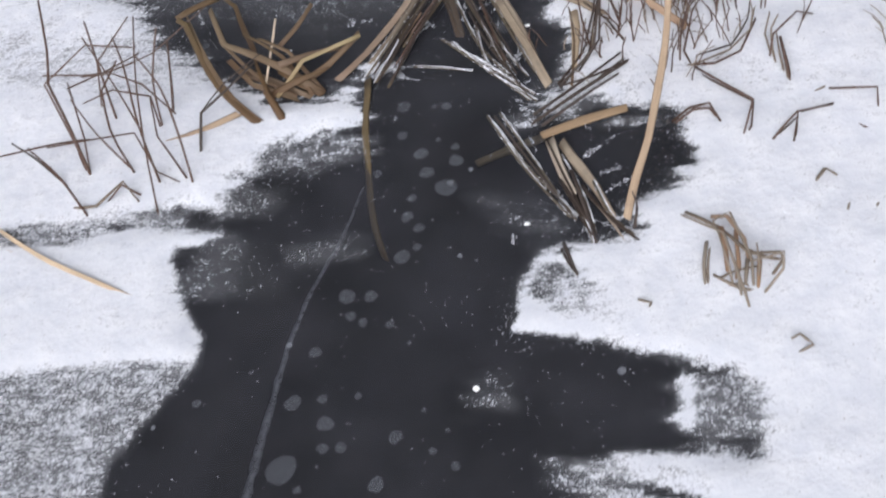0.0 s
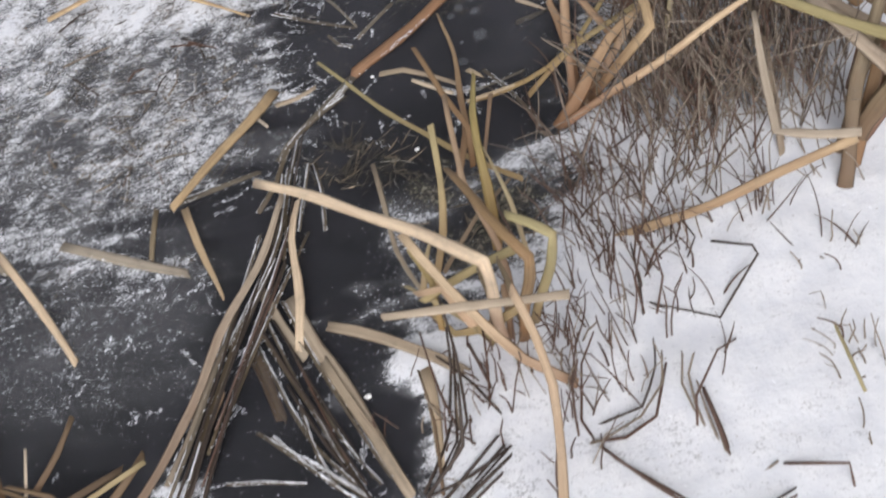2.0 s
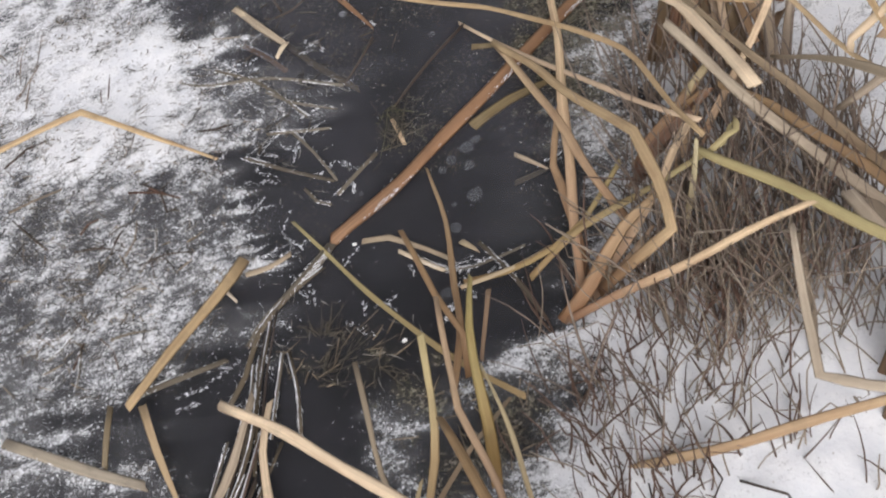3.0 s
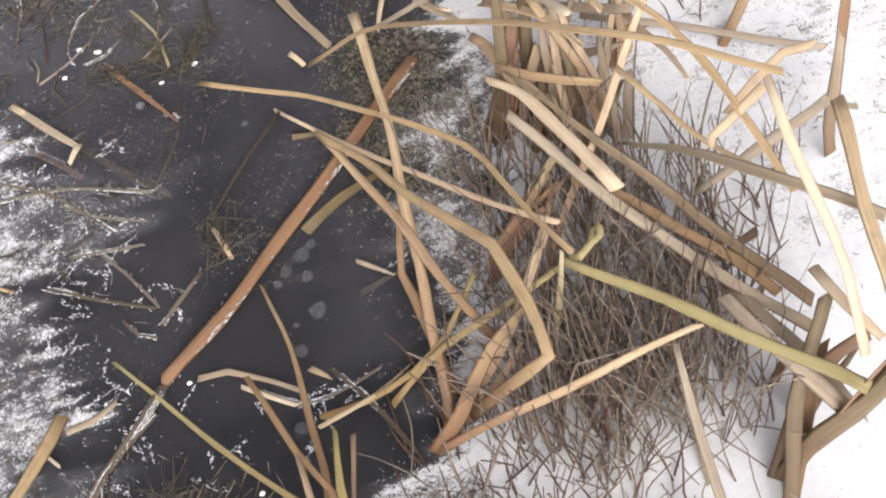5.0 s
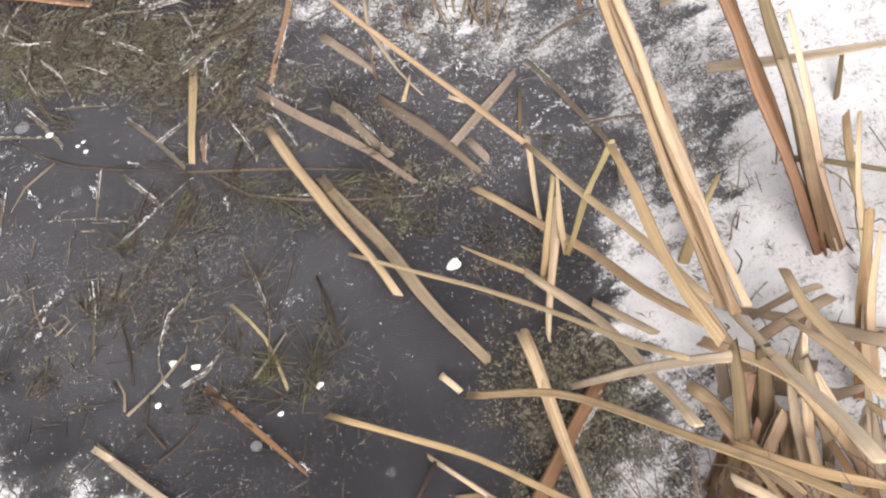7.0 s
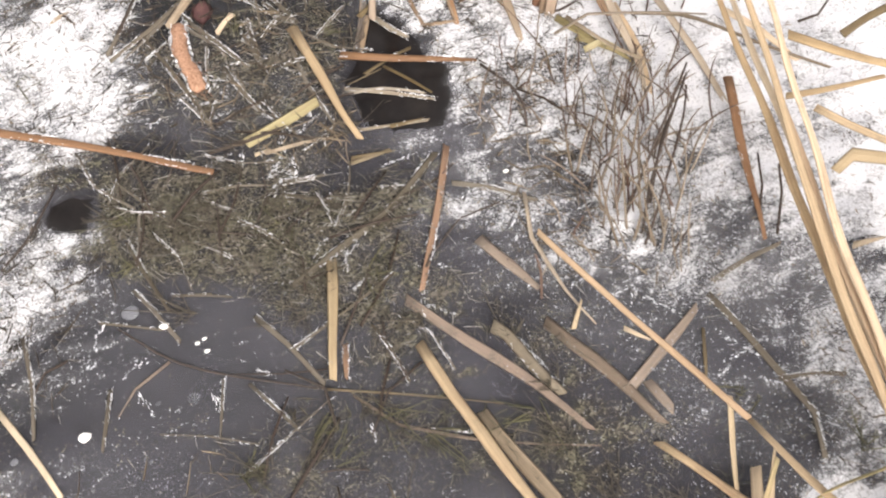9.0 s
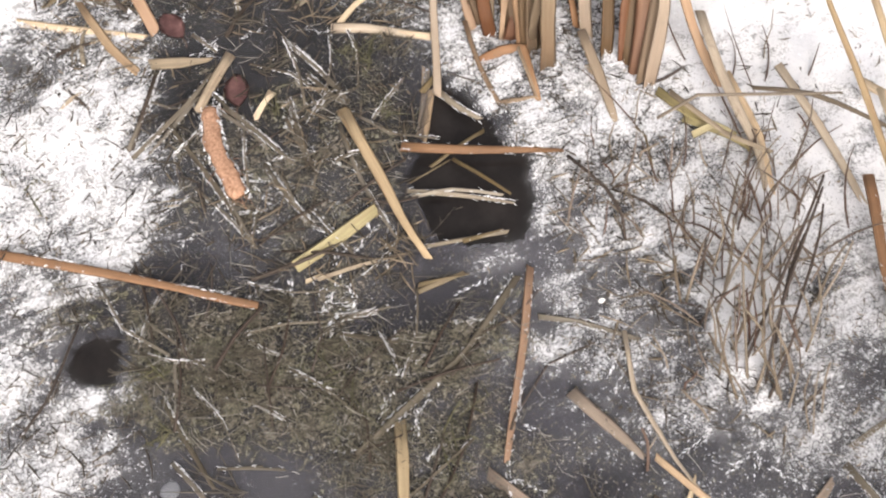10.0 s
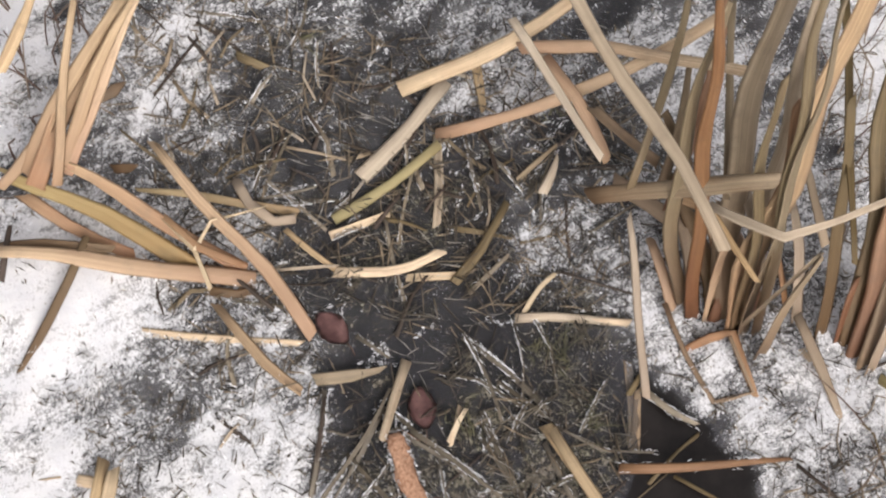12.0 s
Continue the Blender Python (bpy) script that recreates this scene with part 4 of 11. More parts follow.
def broken(outline, seed):
    """An outline with splintered points set between its corners."""
    rand = random.Random(seed)
    return [Vector((ax + (bx - ax) * t + rand.uniform(-1, 1) * 0.0035, ay + (by - ay) * t + rand.uniform(-1, 1) * 0.0035, 0))
            for (ax, ay), (bx, by) in zip(outline, outline[1:] + outline[:1]) for t in (0.0, 0.22, 0.41, 0.63, 0.8)]


def ice_sheet():
    """The frozen pond: one sheet that reaches the horizon, with two thawed holes whose broken rims show its thickness."""
    rings = [[Vector((x, y, 0)) for x, y in ((-300, -300), (300, -300), (300, 300), (-300, 300))], broken(HOLE, 5)[::-1], broken(SMALL_HOLE, 6)[::-1]]
    verts = [v for ring in rings for v in ring]
    faces = [tuple(f) for f in tessellate_polygon(rings)]
    faces = [f if (verts[f[1]] - verts[f[0]]).cross(verts[f[2]] - verts[f[0]]).z > 0 else f[::-1] for f in faces]
    for ring, first in ((rings[1], 4), (rings[2], 4 + len(rings[1]))):
        low, count = len(verts), len(ring)
        verts += [v + Vector((0, 0, -0.012)) for v in ring]
        faces += [(first + i, first + (i + 1) % count, low + (i + 1) % count, low + i) for i in range(count)]
    me = bpy.data.meshes.new("water")
    me.from_pydata([tuple(v) for v in verts], [], faces)
    me.materials.append(ICE)
    return tagged(new("water", me), "glossy black ice on a shallow pond, thawed open in two holes", "ice", kind="structure")


ice_sheet()


def open_water(outline):
    """Dark water standing just below the rim of a hole in the ice."""
    me = bpy.data.meshes.new("open_water")
    middle = Vector((sum(x for x, y in outline), sum(y for x, y in outline), 0)) / len(outline)
    ring = [middle + (Vector((x, y, 0)) - middle) * 1.15 for x, y in outline]
    me.from_pydata([(v.x, v.y, -0.009) for v in ring], [], [tuple(range(len(ring)))[::-1]])
    me.materials.append(WATER)
    tagged(new("open_water", me), "still dark water in a thawed hole", "water", kind="structure")


open_water(HOLE)
open_water(SMALL_HOLE)


def blurred(field, times):
    for _ in range(times):
        e = np.pad(field, 1, mode="edge")
        field = (e[1:-1, 1:-1] * 2 + e[:-2, 1:-1] + e[2:, 1:-1] + e[1:-1, :-2] + e[1:-1, 2:]) / 6
    return field


def lay(name, field, z, material, label, category, kind="structure"):
    """A sheet that follows the heights z where the field covers the ice, and leaves the rest bare."""
    rows, cols = field.shape
    used = field > 0.03
    index = np.arange(rows * cols).reshape(rows, cols)
    keep = used[:-1, :-1] | used[1:, :-1] | used[:-1, 1:] | used[1:, 1:]
    quads = np.stack([index[:-1, :-1], index[:-1, 1:], index[1:, 1:], index[1:, :-1]], -1)[keep]
    alive, quads = np.unique(quads, return_inverse=True)
    quads = quads.reshape(-1, 4)
    co = np.stack([GX, GY, z], -1).reshape(-1, 3)[alive]
    me = bpy.data.meshes.new(name)
    me.vertices.add(len(co))
    me.vertices.foreach_set("co", co.ravel())
    me.loops.add(quads.size)
    me.loops.foreach_set("vertex_index", quads.ravel())
    me.polygons.add(len(quads))
    me.polygons.foreach_set("loop_start", np.arange(0, quads.size, 4))
    me.update(calc_edges=True)
    me.shade_smooth()
    me.attributes.new("cover", "FLOAT", "POINT").data.foreach_set("value", field.reshape(-1)[alive].astype(np.float32))
    me.materials.append(material)
    return tagged(new(name, me), label, category, kind=kind)


def bank_over(*shore):
    """Closed snow everywhere outside the shore line of the open ice."""
    near = inside(GX, GY, list(shore)) + 2.2 * RAGGED
    m = np.clip(0.5 - near / 0.16, 0, 1)
    COVER[:] = np.maximum(COVER, m * m * (3 - 2 * m))


def lay_snow():
    """Snow as thick as its cover, with soft humps, thinning out to single grains."""
    soft = blurred(COVER, 14)
    humps = cloudy(GX, GY, 6, 40, 5) - 0.5
    z = 0.0018 + 0.008 * np.clip((soft - 0.3) / 0.7, 0, 1) ** 1.6 * (1 + 1.6 * humps)
    lumpy = np.clip((GY - 2.5) / 0.8, 0.12, 1) * np.clip(COVER * 1.3, 0, 1)
    z += 0.0055 * lumpy * (cloudy(GX, GY, 38, 60, 3) - 0.42)
    z = np.maximum(z, 0.0012)
    TOP[:] = np.where(COVER > 0.03, z, 0)
    lay("snow", COVER, z, SNOW, "white powder snow thinning to grains over black ice", "snow")
    far = bpy.data.meshes.new("snow_field")
    xa, xb, ya, yb, r = XS[0], XS[-1], YS[0], YS[-1], 300
    far.from_pydata([(xa, ya, 0.01), (xb, ya, 0.01), (xb, yb, 0.01), (xa, yb, 0.01), (-r, -r, 0.01), (r, -r, 0.01), (r, r, 0.01), (-r, r, 0.01)],
                    [], [(4, 5, 1, 0), (5, 6, 2, 1), (6, 7, 3, 2), (7, 4, 0, 3)])
    far.attributes.new("cover", "FLOAT", "POINT").data.foreach_set("value", [1.0] * 8)
    far.materials.append(SNOW)
    tagged(new("snow_field", far), "flat white snow reaching to the horizon", "snow", kind="structure")


# half-covered ice is patchy: wind-blown streaks of snow beside bare ice
sway = radians(32)
BX, BY = GX * math.cos(sway) + GY * math.sin(sway), GY * math.cos(sway) - GX * math.sin(sway)
PATCHY = 0.45 * cloudy(BX * 0.45, BY, 15, 83, 4) + 0.55 * cloudy(BX * 0.6, BY, 48, 85, 3)
HALF = np.clip((COVER - 0.22) / 0.15, 0, 1) * np.clip((0.97 - COVER) / 0.12, 0, 1) * np.clip((GY - 1.75) / 0.25, 0, 1)
COVER[:] = np.clip(COVER + HALF * (PATCHY - 0.52) * 1.15, 0, 1)
DRIFTED = np.clip((0.16 - GX) / 0.06, 0, 1) * np.clip((GX + 0.3) / 0.06, 0, 1) * np.clip((GY - 3.3) / 0.08, 0, 1) * np.clip((3.95 - GY) / 0.1, 0, 1)
COVER[:] = np.clip(COVER - DRIFTED * np.clip(cloudy(BX * 0.4, BY, 22, 86, 5) - 0.42, 0, 1) * 0.6, 0, 1)
bank_over((0.6, 0.35), (0.72, 0.9), (0.9, 1.6), (1.15, 2.0), (1.4, 2.4), (1.42, 2.9), (1.4, 3.5), (1.22, 4.0), (0.9, 4.5), (0.3, 4.7), (-0.2, 4.65), (-0.4, 4.15), (-0.42, 3.5),
          (-0.6, 3.2), (-0.8, 2.95), (-1.2, 2.5), (-1.3, 1.9), (-1.05, 0.9), (-0.85, 0.35))
lay_snow()
MAT[(inside(GX, GY, HOLE) > -0.006) | (inside(GX, GY, SMALL_HOLE) > -0.006)] = 0
lay("weed_mat", MAT, 0.0006 + 0.0008 * MAT, WEED_MAT, "olive-brown weed and silt matted in the ice", "weed", "stuff")

# ---- leaves, stalks and their clumps ----
FACE = Vector((0.0, -0.5, 0.86))
BLADE = [(-0.5, 0.35), (-0.34, 0.42), (-0.04, -0.22), (0.28, 0.36), (0.5, 0.1), (0.0, -0.6)]
SLEEVE = [(-0.5, -0.05), (-0.36, 0.32), (0.0, 0.46), (0.36, 0.3), (0.5, -0.05), (0.0, -0.5)]
ROUND = [(0.5 * math.cos(a), 0.5 * math.sin(a)) for a in [k * math.tau / 6 for k in range(6)]]


def spine(points, step):
    """A path through the points: smooth at gentle bends, sharp at kinks."""
    pts = [Vector(p) for p in points]
    dirs = [(b - a).normalized() for a, b in zip(pts, pts[1:])]
    out = []
    for i, (a, b) in enumerate(zip(pts, pts[1:])):
        long = (b - a).length
        ta = dirs[i] if i == 0 or dirs[i].dot(dirs[i - 1]) < 0.93 else (dirs[i] + dirs[i - 1]).normalized()
        tb = dirs[i] if i + 1 == len(dirs) or dirs[i].dot(dirs[i + 1]) < 0.93 else (dirs[i] + dirs[i + 1]).normalized()
        n = max(2, min(9, int(long / step)))
        for k in range(n):
            t = k / n
            h = (2 * t ** 3 - 3 * t ** 2 + 1, t ** 3 - 2 * t ** 2 + t, -2 * t ** 3 + 3 * t ** 2, t ** 3 - t ** 2)
            out.append(h[0] * a + h[1] * long * ta + h[2] * b + h[3] * long * tb)
    return out + [pts[-1]]


def tube(points, width, thick, profile, rand, taper=0.25, base=0.0, lift=0.0):
    """Vertices, faces, texture places and base tone of one leaf or stalk, from its foot to its tip."""
    path = spine(points, 0.03)
    verts, faces, uvs, tones, run = [], [], [], [], 0.0
    total = sum((b - a).length for a, b in zip(path, path[1:])) or 1e-6
    roll, twist = rand.uniform(-0.3, 0.3), rand.uniform(-0.2, 0.2)
    k, ph = len(profile), rand.uniform(0, 9)
    for i, p in enumerate(path):
        t = (path[min(i + 1, len(path) - 1)] - path[max(i - 1, 0)]).normalized()
        if i:
            run += (p - path[i - 1]).length
        s = run / total
        side = t.cross(FACE)
        side = (side if side.length > 0.05 else t.cross(Vector((1, 0, 0)))).normalized()
        side = Matrix.Rotation(roll + twist * s, 3, t) @ side
        up = side.cross(t)
        w = width * (1 - taper * max(0, s - 0.45) / 0.55) * (1 + 0.06 * math.sin(ph + run * 45) + 0.05 * math.sin(ph * 3 + run * 170) + rand.uniform(-0.04, 0.04))
        h = thick * (1 - 0.5 * taper * s)
        wob = Vector((math.sin(ph + run * 31), math.cos(ph * 2 + run * 27), 0)) * width * 0.12
        for a, b in profile:
            verts.append(p + wob + side * (a * w) + up * (b * h))
            uvs.append((a + 0.5, run))
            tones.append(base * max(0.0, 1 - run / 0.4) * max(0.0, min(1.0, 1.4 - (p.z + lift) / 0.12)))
        if i:
            o = (i - 1) * k
            faces += [(o + j, o + (j + 1) % k, o + k + (j + 1) % k, o + k + j) for j in range(k)]
    lean = rand.uniform(-0.5, 0.5) * width
    for j, (a, b) in enumerate(profile):
        verts[-k + j] += t * (a * 2 * lean + rand.uniform(-0.15, 0.15) * width)
        verts[j] -= (path[1] - path[0]).normalized() * (a * lean)
    faces += [tuple(reversed(range(k))), tuple(range(len(verts) - k, len(verts)))]
    return verts, faces, uvs, tones


def mesh_of(name, verts, faces, material, uvs=None, tones=None, smooth=True):
    me = bpy.data.meshes.new(name)
    me.from_pydata([tuple(v) for v in verts], [], faces)
    me.materials.append(material)
    if uvs:
        loops = np.empty(len(me.loops), int)
        me.loops.foreach_get("vertex_index", loops)
        me.uv_layers.new(name="UVMap").data.foreach_set("uv", np.array(uvs)[loops].ravel())
        me.attributes.new("tone", "FLOAT", "POINT").data.foreach_set("value", np.array(tones, np.float32))
    if smooth:
        me.shade_smooth()
    return me


made = [0]


def blade(parent, width, code, *points, name="leaf", label=""):
    """One leaf (flat) or stalk (round; codes r, d, t) in millimetres of width, from foot to tip."""
    made[0] += 1
    rand = random.Random(made[0] * 17 + 3)
    w = width / 1000
    rounded = code in "rdt"
    w *= 0.78 if code in "fh" else 0.8 if rounded else 0.9
    foot = Vector(points[0])
    local = [Vector(p) - foot for p in points]
    pointed = rand.choice((0.1, 0.2, 0.35, 0.6)) if not rounded else 0.3
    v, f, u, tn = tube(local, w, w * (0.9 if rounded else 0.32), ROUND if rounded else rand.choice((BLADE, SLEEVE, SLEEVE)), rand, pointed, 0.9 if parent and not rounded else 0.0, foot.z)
    ob = new(name, mesh_of(name, v, f, LEAF[code], u, tn))
    if parent:
        ob.parent = parent
        ob.location = foot - parent.location
    else:
        ob.location = foot
    if label:
        ob["label"] = label
    if code in "fhz" or (code == "q" and not parent):
        rime_crust(ob, local, w, rand, code == "h")
    return ob


def rime_crust(stem, path, width, rand, ridge):
    """Frost crystals grown along both edges of a stem, thicker in some stretches."""
    line = spine(path, 0.012)
    verts, faces = [], []
    phase = rand.uniform(0, 9)
    for i, (a, b) in enumerate(zip(line, line[1:])):
        t = (b - a).normalized()
        s = Vector((-t.y, t.x, 0.0))
        if ridge and math.sin(phase + i * 0.31) > -0.35:
            q, r = a + s * width * 0.45, b + s * width * 0.45
            u, v = s * rand.uniform(0.0006, 0.0019), Vector((0, 0, width * 0.12 + 0.0012))
            o = len(verts)
            verts += [q - u, q + u * 0.6, q + v, r - u * rand.uniform(0.4, 1.2), r + u * 0.6, r + v]
            faces += [(o, o + 3, o + 5, o + 2), (o + 1, o + 2, o + 5, o + 4), (o, o + 1, o + 4, o + 3), (o, o + 2, o + 1), (o + 3, o + 4, o + 5)]
        for _ in range(int(1 + 14 * max(0, math.sin(phase + i * 0.47)) ** 2)):
            side = rand.choice((-1, 1, 1, 1, 1))
            q = a.lerp(b, rand.random()) + s * side * width * rand.uniform(0.3, 0.6) + Vector((0, 0, width * 0.1))
            out = (s * side * rand.uniform(0.05, 0.5) + t * rand.choice((-1, 1)) + Vector((0, 0, rand.uniform(0.0, 0.3)))).normalized() * rand.uniform(0.002, 0.008)
            k = s * rand.uniform(0.0003, 0.0007)
            o = len(verts)
            verts += [q - k, q + k, q + out, q + Vector((0, 0, 0.001))]
            faces += [(o, o + 1, o + 2), (o, o + 2, o + 3), (o + 1, o + 3, o + 2)]
    ob = new("rime_crust", mesh_of("rime_crust", verts, faces, RIME, smooth=False))
    ob.parent = stem
    tagged(ob, "white frost crystals", kind="stuff")


def tuft(label, x, y, count, tall, seed, code="t", lean=(0.0, 0.35), spread=0.3, thick=2.5):
    """A tuft of dead sedge: many bent stalks from one foot, some forked or broken over."""
    rand = random.Random(seed)
    foot = clump("sedge_tuft", label, x, y)
    for _ in range(count):
        p = Vector((x + rand.gauss(0, 0.045), y + rand.gauss(0, 0.045), 0.002))
        d = Vector((lean[0] + rand.gauss(0, spread), lean[1] + rand.gauss(0, spread), 1.0)).normalized()
        long = tall * rand.uniform(0.45, 1.15)
        pts = [p]
        for k in range(3):
            p = p + d * long / 3
            p.z = max(p.z, 0.003)
            pts.append(p)
            d = (d + Vector((rand.gauss(0, 0.17), rand.gauss(0.02, 0.17), rand.gauss(-0.22, 0.2)))).normalized()
        if rand.random() < 0.22:
            p = p + Vector((rand.gauss(0, 0.4), rand.gauss(0, 0.4), -0.35)) * long * 0.5
            p.z = max(p.z, 0.003)
            pts.append(p)
        blade(foot, thick * rand.uniform(0.7, 1.3), rand.choice((code, code, "t", "r")), *pts, name="stalk")
        if rand.random() < 0.25:
            q = pts[1] + (pts[2] - pts[1]) * rand.uniform(0.3, 0.9)
            blade(foot, thick * 0.7, code, q, q + Vector((rand.gauss(0, 0.4), rand.gauss(0, 0.4), 0.6)) * long * 0.35, name="side_shoot")
    return foot


def loose(kind, width, code, *points, label=""):
    """A leaf or stalk that lies or stands by itself."""
    if not label:
        where = "frozen into the ice" if min(p[2] for p in points) < -0.001 else "lying on the frozen pond" if max(p[2] for p in points) < 0.03 else "bent above the frozen pond"
        label = f"{COLOUR[code]} broken {'cattail leaf' if kind == 'cattail_leaf' else 'sedge stalk'} {where}"
    if kind == "cattail_leaf" and code in "rdt":
        kind, label = "twig", f"thin {COLOUR[code]} twig lying on the frozen pond"
    return tagged(blade(None, width, code, *points, name=kind, label=label), category={"cattail_leaf": "leaf", "twig": "twig", "sedge_stalk": "stalk", "cattail_stalk": "stalk"}[kind])


def strew(count, widths, lengths, codes, heading, sway, seed, *outline):
    """Single twigs, stalks and leaf slivers strewn inside an outline, each one a thing of its own."""
    rand = random.Random(seed)
    xs, ys = [p[0] for p in outline], [p[1] for p in outline]
    left, tries = count, 0
    while left and tries < 60 * count:
        tries += 1
        x, y = rand.uniform(min(xs), max(xs)), rand.uniform(min(ys), max(ys))
        if inside(np.array([x]), np.array([y]), list(outline))[0] < 0 or inside(np.array([x]), np.array([y]), HOLE)[0] > -0.03:
            continue
        left -= 1
        a, long, z = heading + rand.gauss(0, sway), rand.uniform(*lengths), rand.uniform(0.002, 0.005)
        bend, pts = rand.gauss(0, 0.3), [(x, y, z)]
        for k in range(2):
            x, y = x + math.cos(a) * long / 2, y + math.sin(a) * long / 2
            a, z = a + bend, rand.uniform(0.002, 0.008)
            pts.append((x, y, z))
        code = rand.choice(codes)
        loose("sedge_stalk" if code in "rt" else "cattail_leaf", rand.uniform(*widths), code, *pts)


def clump(kind, label, x, y):
    ob = new(kind)
    ob.location = (x, y, 0)
    ob.empty_display_size = 0.05
    return tagged(ob, label, {"cattail_clump": "cattail", "sedge_tuft": "sedge", "straw_bundle": "straw", "twig_pile": "twigs"}[kind])



left_clump = clump("cattail_clump", "broken cattail clump with bent olive-brown leaves in snow", -0.433, 1.556)
blade(left_clump, 13.8, "b", (-0.409, 1.518, 0.005), (-0.469, 1.573, 0.030), (-0.520, 1.646, 0.060), (-0.549, 1.708, 0.090), (-0.564, 1.719, 0.095), name="stem")
blade(left_clump, 12, "b", (-0.564, 1.719, 0.095), (-0.537, 1.748, 0.090), (-0.503, 1.779, 0.080), name="stem")
blade(left_clump, 14.6, "b", (-0.373, 1.520, 0.005), (-0.392, 1.554, 0.030), (-0.403, 1.573, 0.040), name="stem")
blade(left_clump, 15, "b", (-0.315, 1.584, 0.005), (-0.366, 1.611, 0.040), (-0.445, 1.653, 0.060), (-0.479, 1.665, 0.070), (-0.507, 1.736, 0.090), name="green_leaf")
blade(left_clump, 11.2, "b", (-0.429, 1.655, 0.050), (-0.460, 1.729, 0.030), (-0.497, 1.822, 0.020), (-0.563, 1.888, 0.020), name="stem")
blade(left_clump, 12.9, "b", (-0.381, 1.617, 0.050), (-0.336, 1.644, 0.040), (-0.287, 1.678, 0.020), name="stem")
blade(left_clump, 12.9, "b", (-0.356, 1.602, 0.015), (-0.302, 1.626, 0.030), (-0.244, 1.670, 0.050), name="stem")
blade(left_clump, 9.5, "b", (-0.388, 1.664, 0.050), (-0.354, 1.701, 0.060), (-0.329, 1.740, 0.070), name="stem")
blade(left_clump, 13.8, "b", (-0.405, 1.573, 0.020), (-0.348, 1.591, 0.035), (-0.301, 1.619, 0.030), name="stem")
blade(left_clump, 16.3, "b", (-0.459, 1.642, 0.020), (-0.393, 1.611, 0.015), (-0.331, 1.581, 0.004), name="stem")
blade(left_clump, 12, "b", (-0.475, 1.648, 0.050), (-0.430, 1.599, 0.030), (-0.357, 1.579, 0.004), name="green_leaf")
blade(left_clump, 5.2, "w", (-0.412, 1.589, 0.020), (-0.399, 1.649, 0.050), (-0.393, 1.715, 0.070))
blade(left_clump, 12.9, "b", (-0.385, 1.618, 0.040), (-0.344, 1.592, 0.020), (-0.313, 1.582, 0.004), name="stem")
loose("cattail_leaf", 12, "o", (-0.588, 1.505, 0.006), (-0.521, 1.523, 0.012), (-0.451, 1.545, 0.020))
loose("cattail_leaf", 9, "s", (-0.841, 1.352, 0.010), (-0.728, 1.271, 0.012), (-0.630, 1.219, 0.012), (-0.575, 1.191, 0.006))
loose("cattail_leaf", 5, "s", (-0.832, 1.317, 0.006), (-0.763, 1.280, 0.006), (-0.692, 1.248, 0.004))

left_sedge = clump("sedge_tuft", "thin reddish-brown sedge stalks bent over snow", -0.667, 1.494)
blade(left_sedge, 6.3, "r", (-0.702, 1.446, 0.000), (-0.722, 1.500, 0.060), (-0.755, 1.565, 0.120), (-0.755, 1.615, 0.150), (-0.764, 1.687, 0.200), name="stalk")
blade(left_sedge, 5.6, "r", (-0.513, 1.400, 0.000), (-0.524, 1.457, 0.060), (-0.552, 1.530, 0.120), (-0.586, 1.567, 0.160), name="stalk")
blade(left_sedge, 5.6, "r", (-0.572, 1.412, 0.000), (-0.595, 1.487, 0.080), (-0.609, 1.562, 0.150), (-0.625, 1.600, 0.170), name="stalk")
blade(left_sedge, 5.6, "r", (-0.620, 1.440, 0.000), (-0.657, 1.503, 0.060), (-0.666, 1.557, 0.100), (-0.634, 1.590, 0.130), name="stalk")
blade(left_sedge, 5.6, "r", (-0.684, 1.573, 0.000), (-0.698, 1.637, 0.080), (-0.711, 1.691, 0.140), name="stalk")
blade(left_sedge, 5.6, "r", (-0.594, 1.542, 0.000), (-0.590, 1.591, 0.080), (-0.571, 1.647, 0.140), name="stalk")
blade(left_sedge, 5.6, "r", (-0.581, 1.571, 0.000), (-0.570, 1.625, 0.070), (-0.570, 1.663, 0.100), name="stalk")
blade(left_sedge, 5.6, "d", (-0.732, 1.428, 0.000), (-0.798, 1.478, 0.040), (-0.841, 1.508, 0.050), name="twig")
blade(left_sedge, 5.6, "r", (-0.685, 1.359, 0.000), (-0.732, 1.419, 0.040), (-0.799, 1.480, 0.060), name="stalk")
blade(left_sedge, 4.9, "r", (-0.647, 1.540, 0.000), (-0.754, 1.536, 0.012), (-0.881, 1.511, 0.020), name="stalk")
blade(left_sedge, 4.2, "r", (-0.568, 1.356, 0.000), (-0.572, 1.415, 0.060), (-0.579, 1.515, 0.140), (-0.577, 1.609, 0.200), name="stalk")
blade(left_sedge, 5.6, "t", (-0.733, 1.390, 0.002), (-0.671, 1.372, 0.020), (-0.615, 1.392, 0.050), (-0.603, 1.384, 0.002), name="stalk")
blade(left_sedge, 5.6, "d", (-0.514, 1.462, 0.000), (-0.504, 1.526, 0.050), (-0.463, 1.562, 0.060), (-0.417, 1.611, 0.070), name="twig")
blade(left_sedge, 4.2, "r", (-0.714, 1.545, 0.100), (-0.732, 1.571, 0.100), (-0.652, 1.581, 0.120), (-0.596, 1.601, 0.130), name="stalk")
blade(left_sedge, 4.2, "r", (-0.728, 1.490, 0.000), (-0.743, 1.525, 0.050), (-0.778, 1.589, 0.100), (-0.694, 1.629, 0.140), (-0.598, 1.604, 0.140), name="stalk")
blade(left_sedge, 4.2, "r", (-0.713, 1.603, 0.020), (-0.705, 1.652, 0.080), (-0.630, 1.687, 0.140), name="stalk")
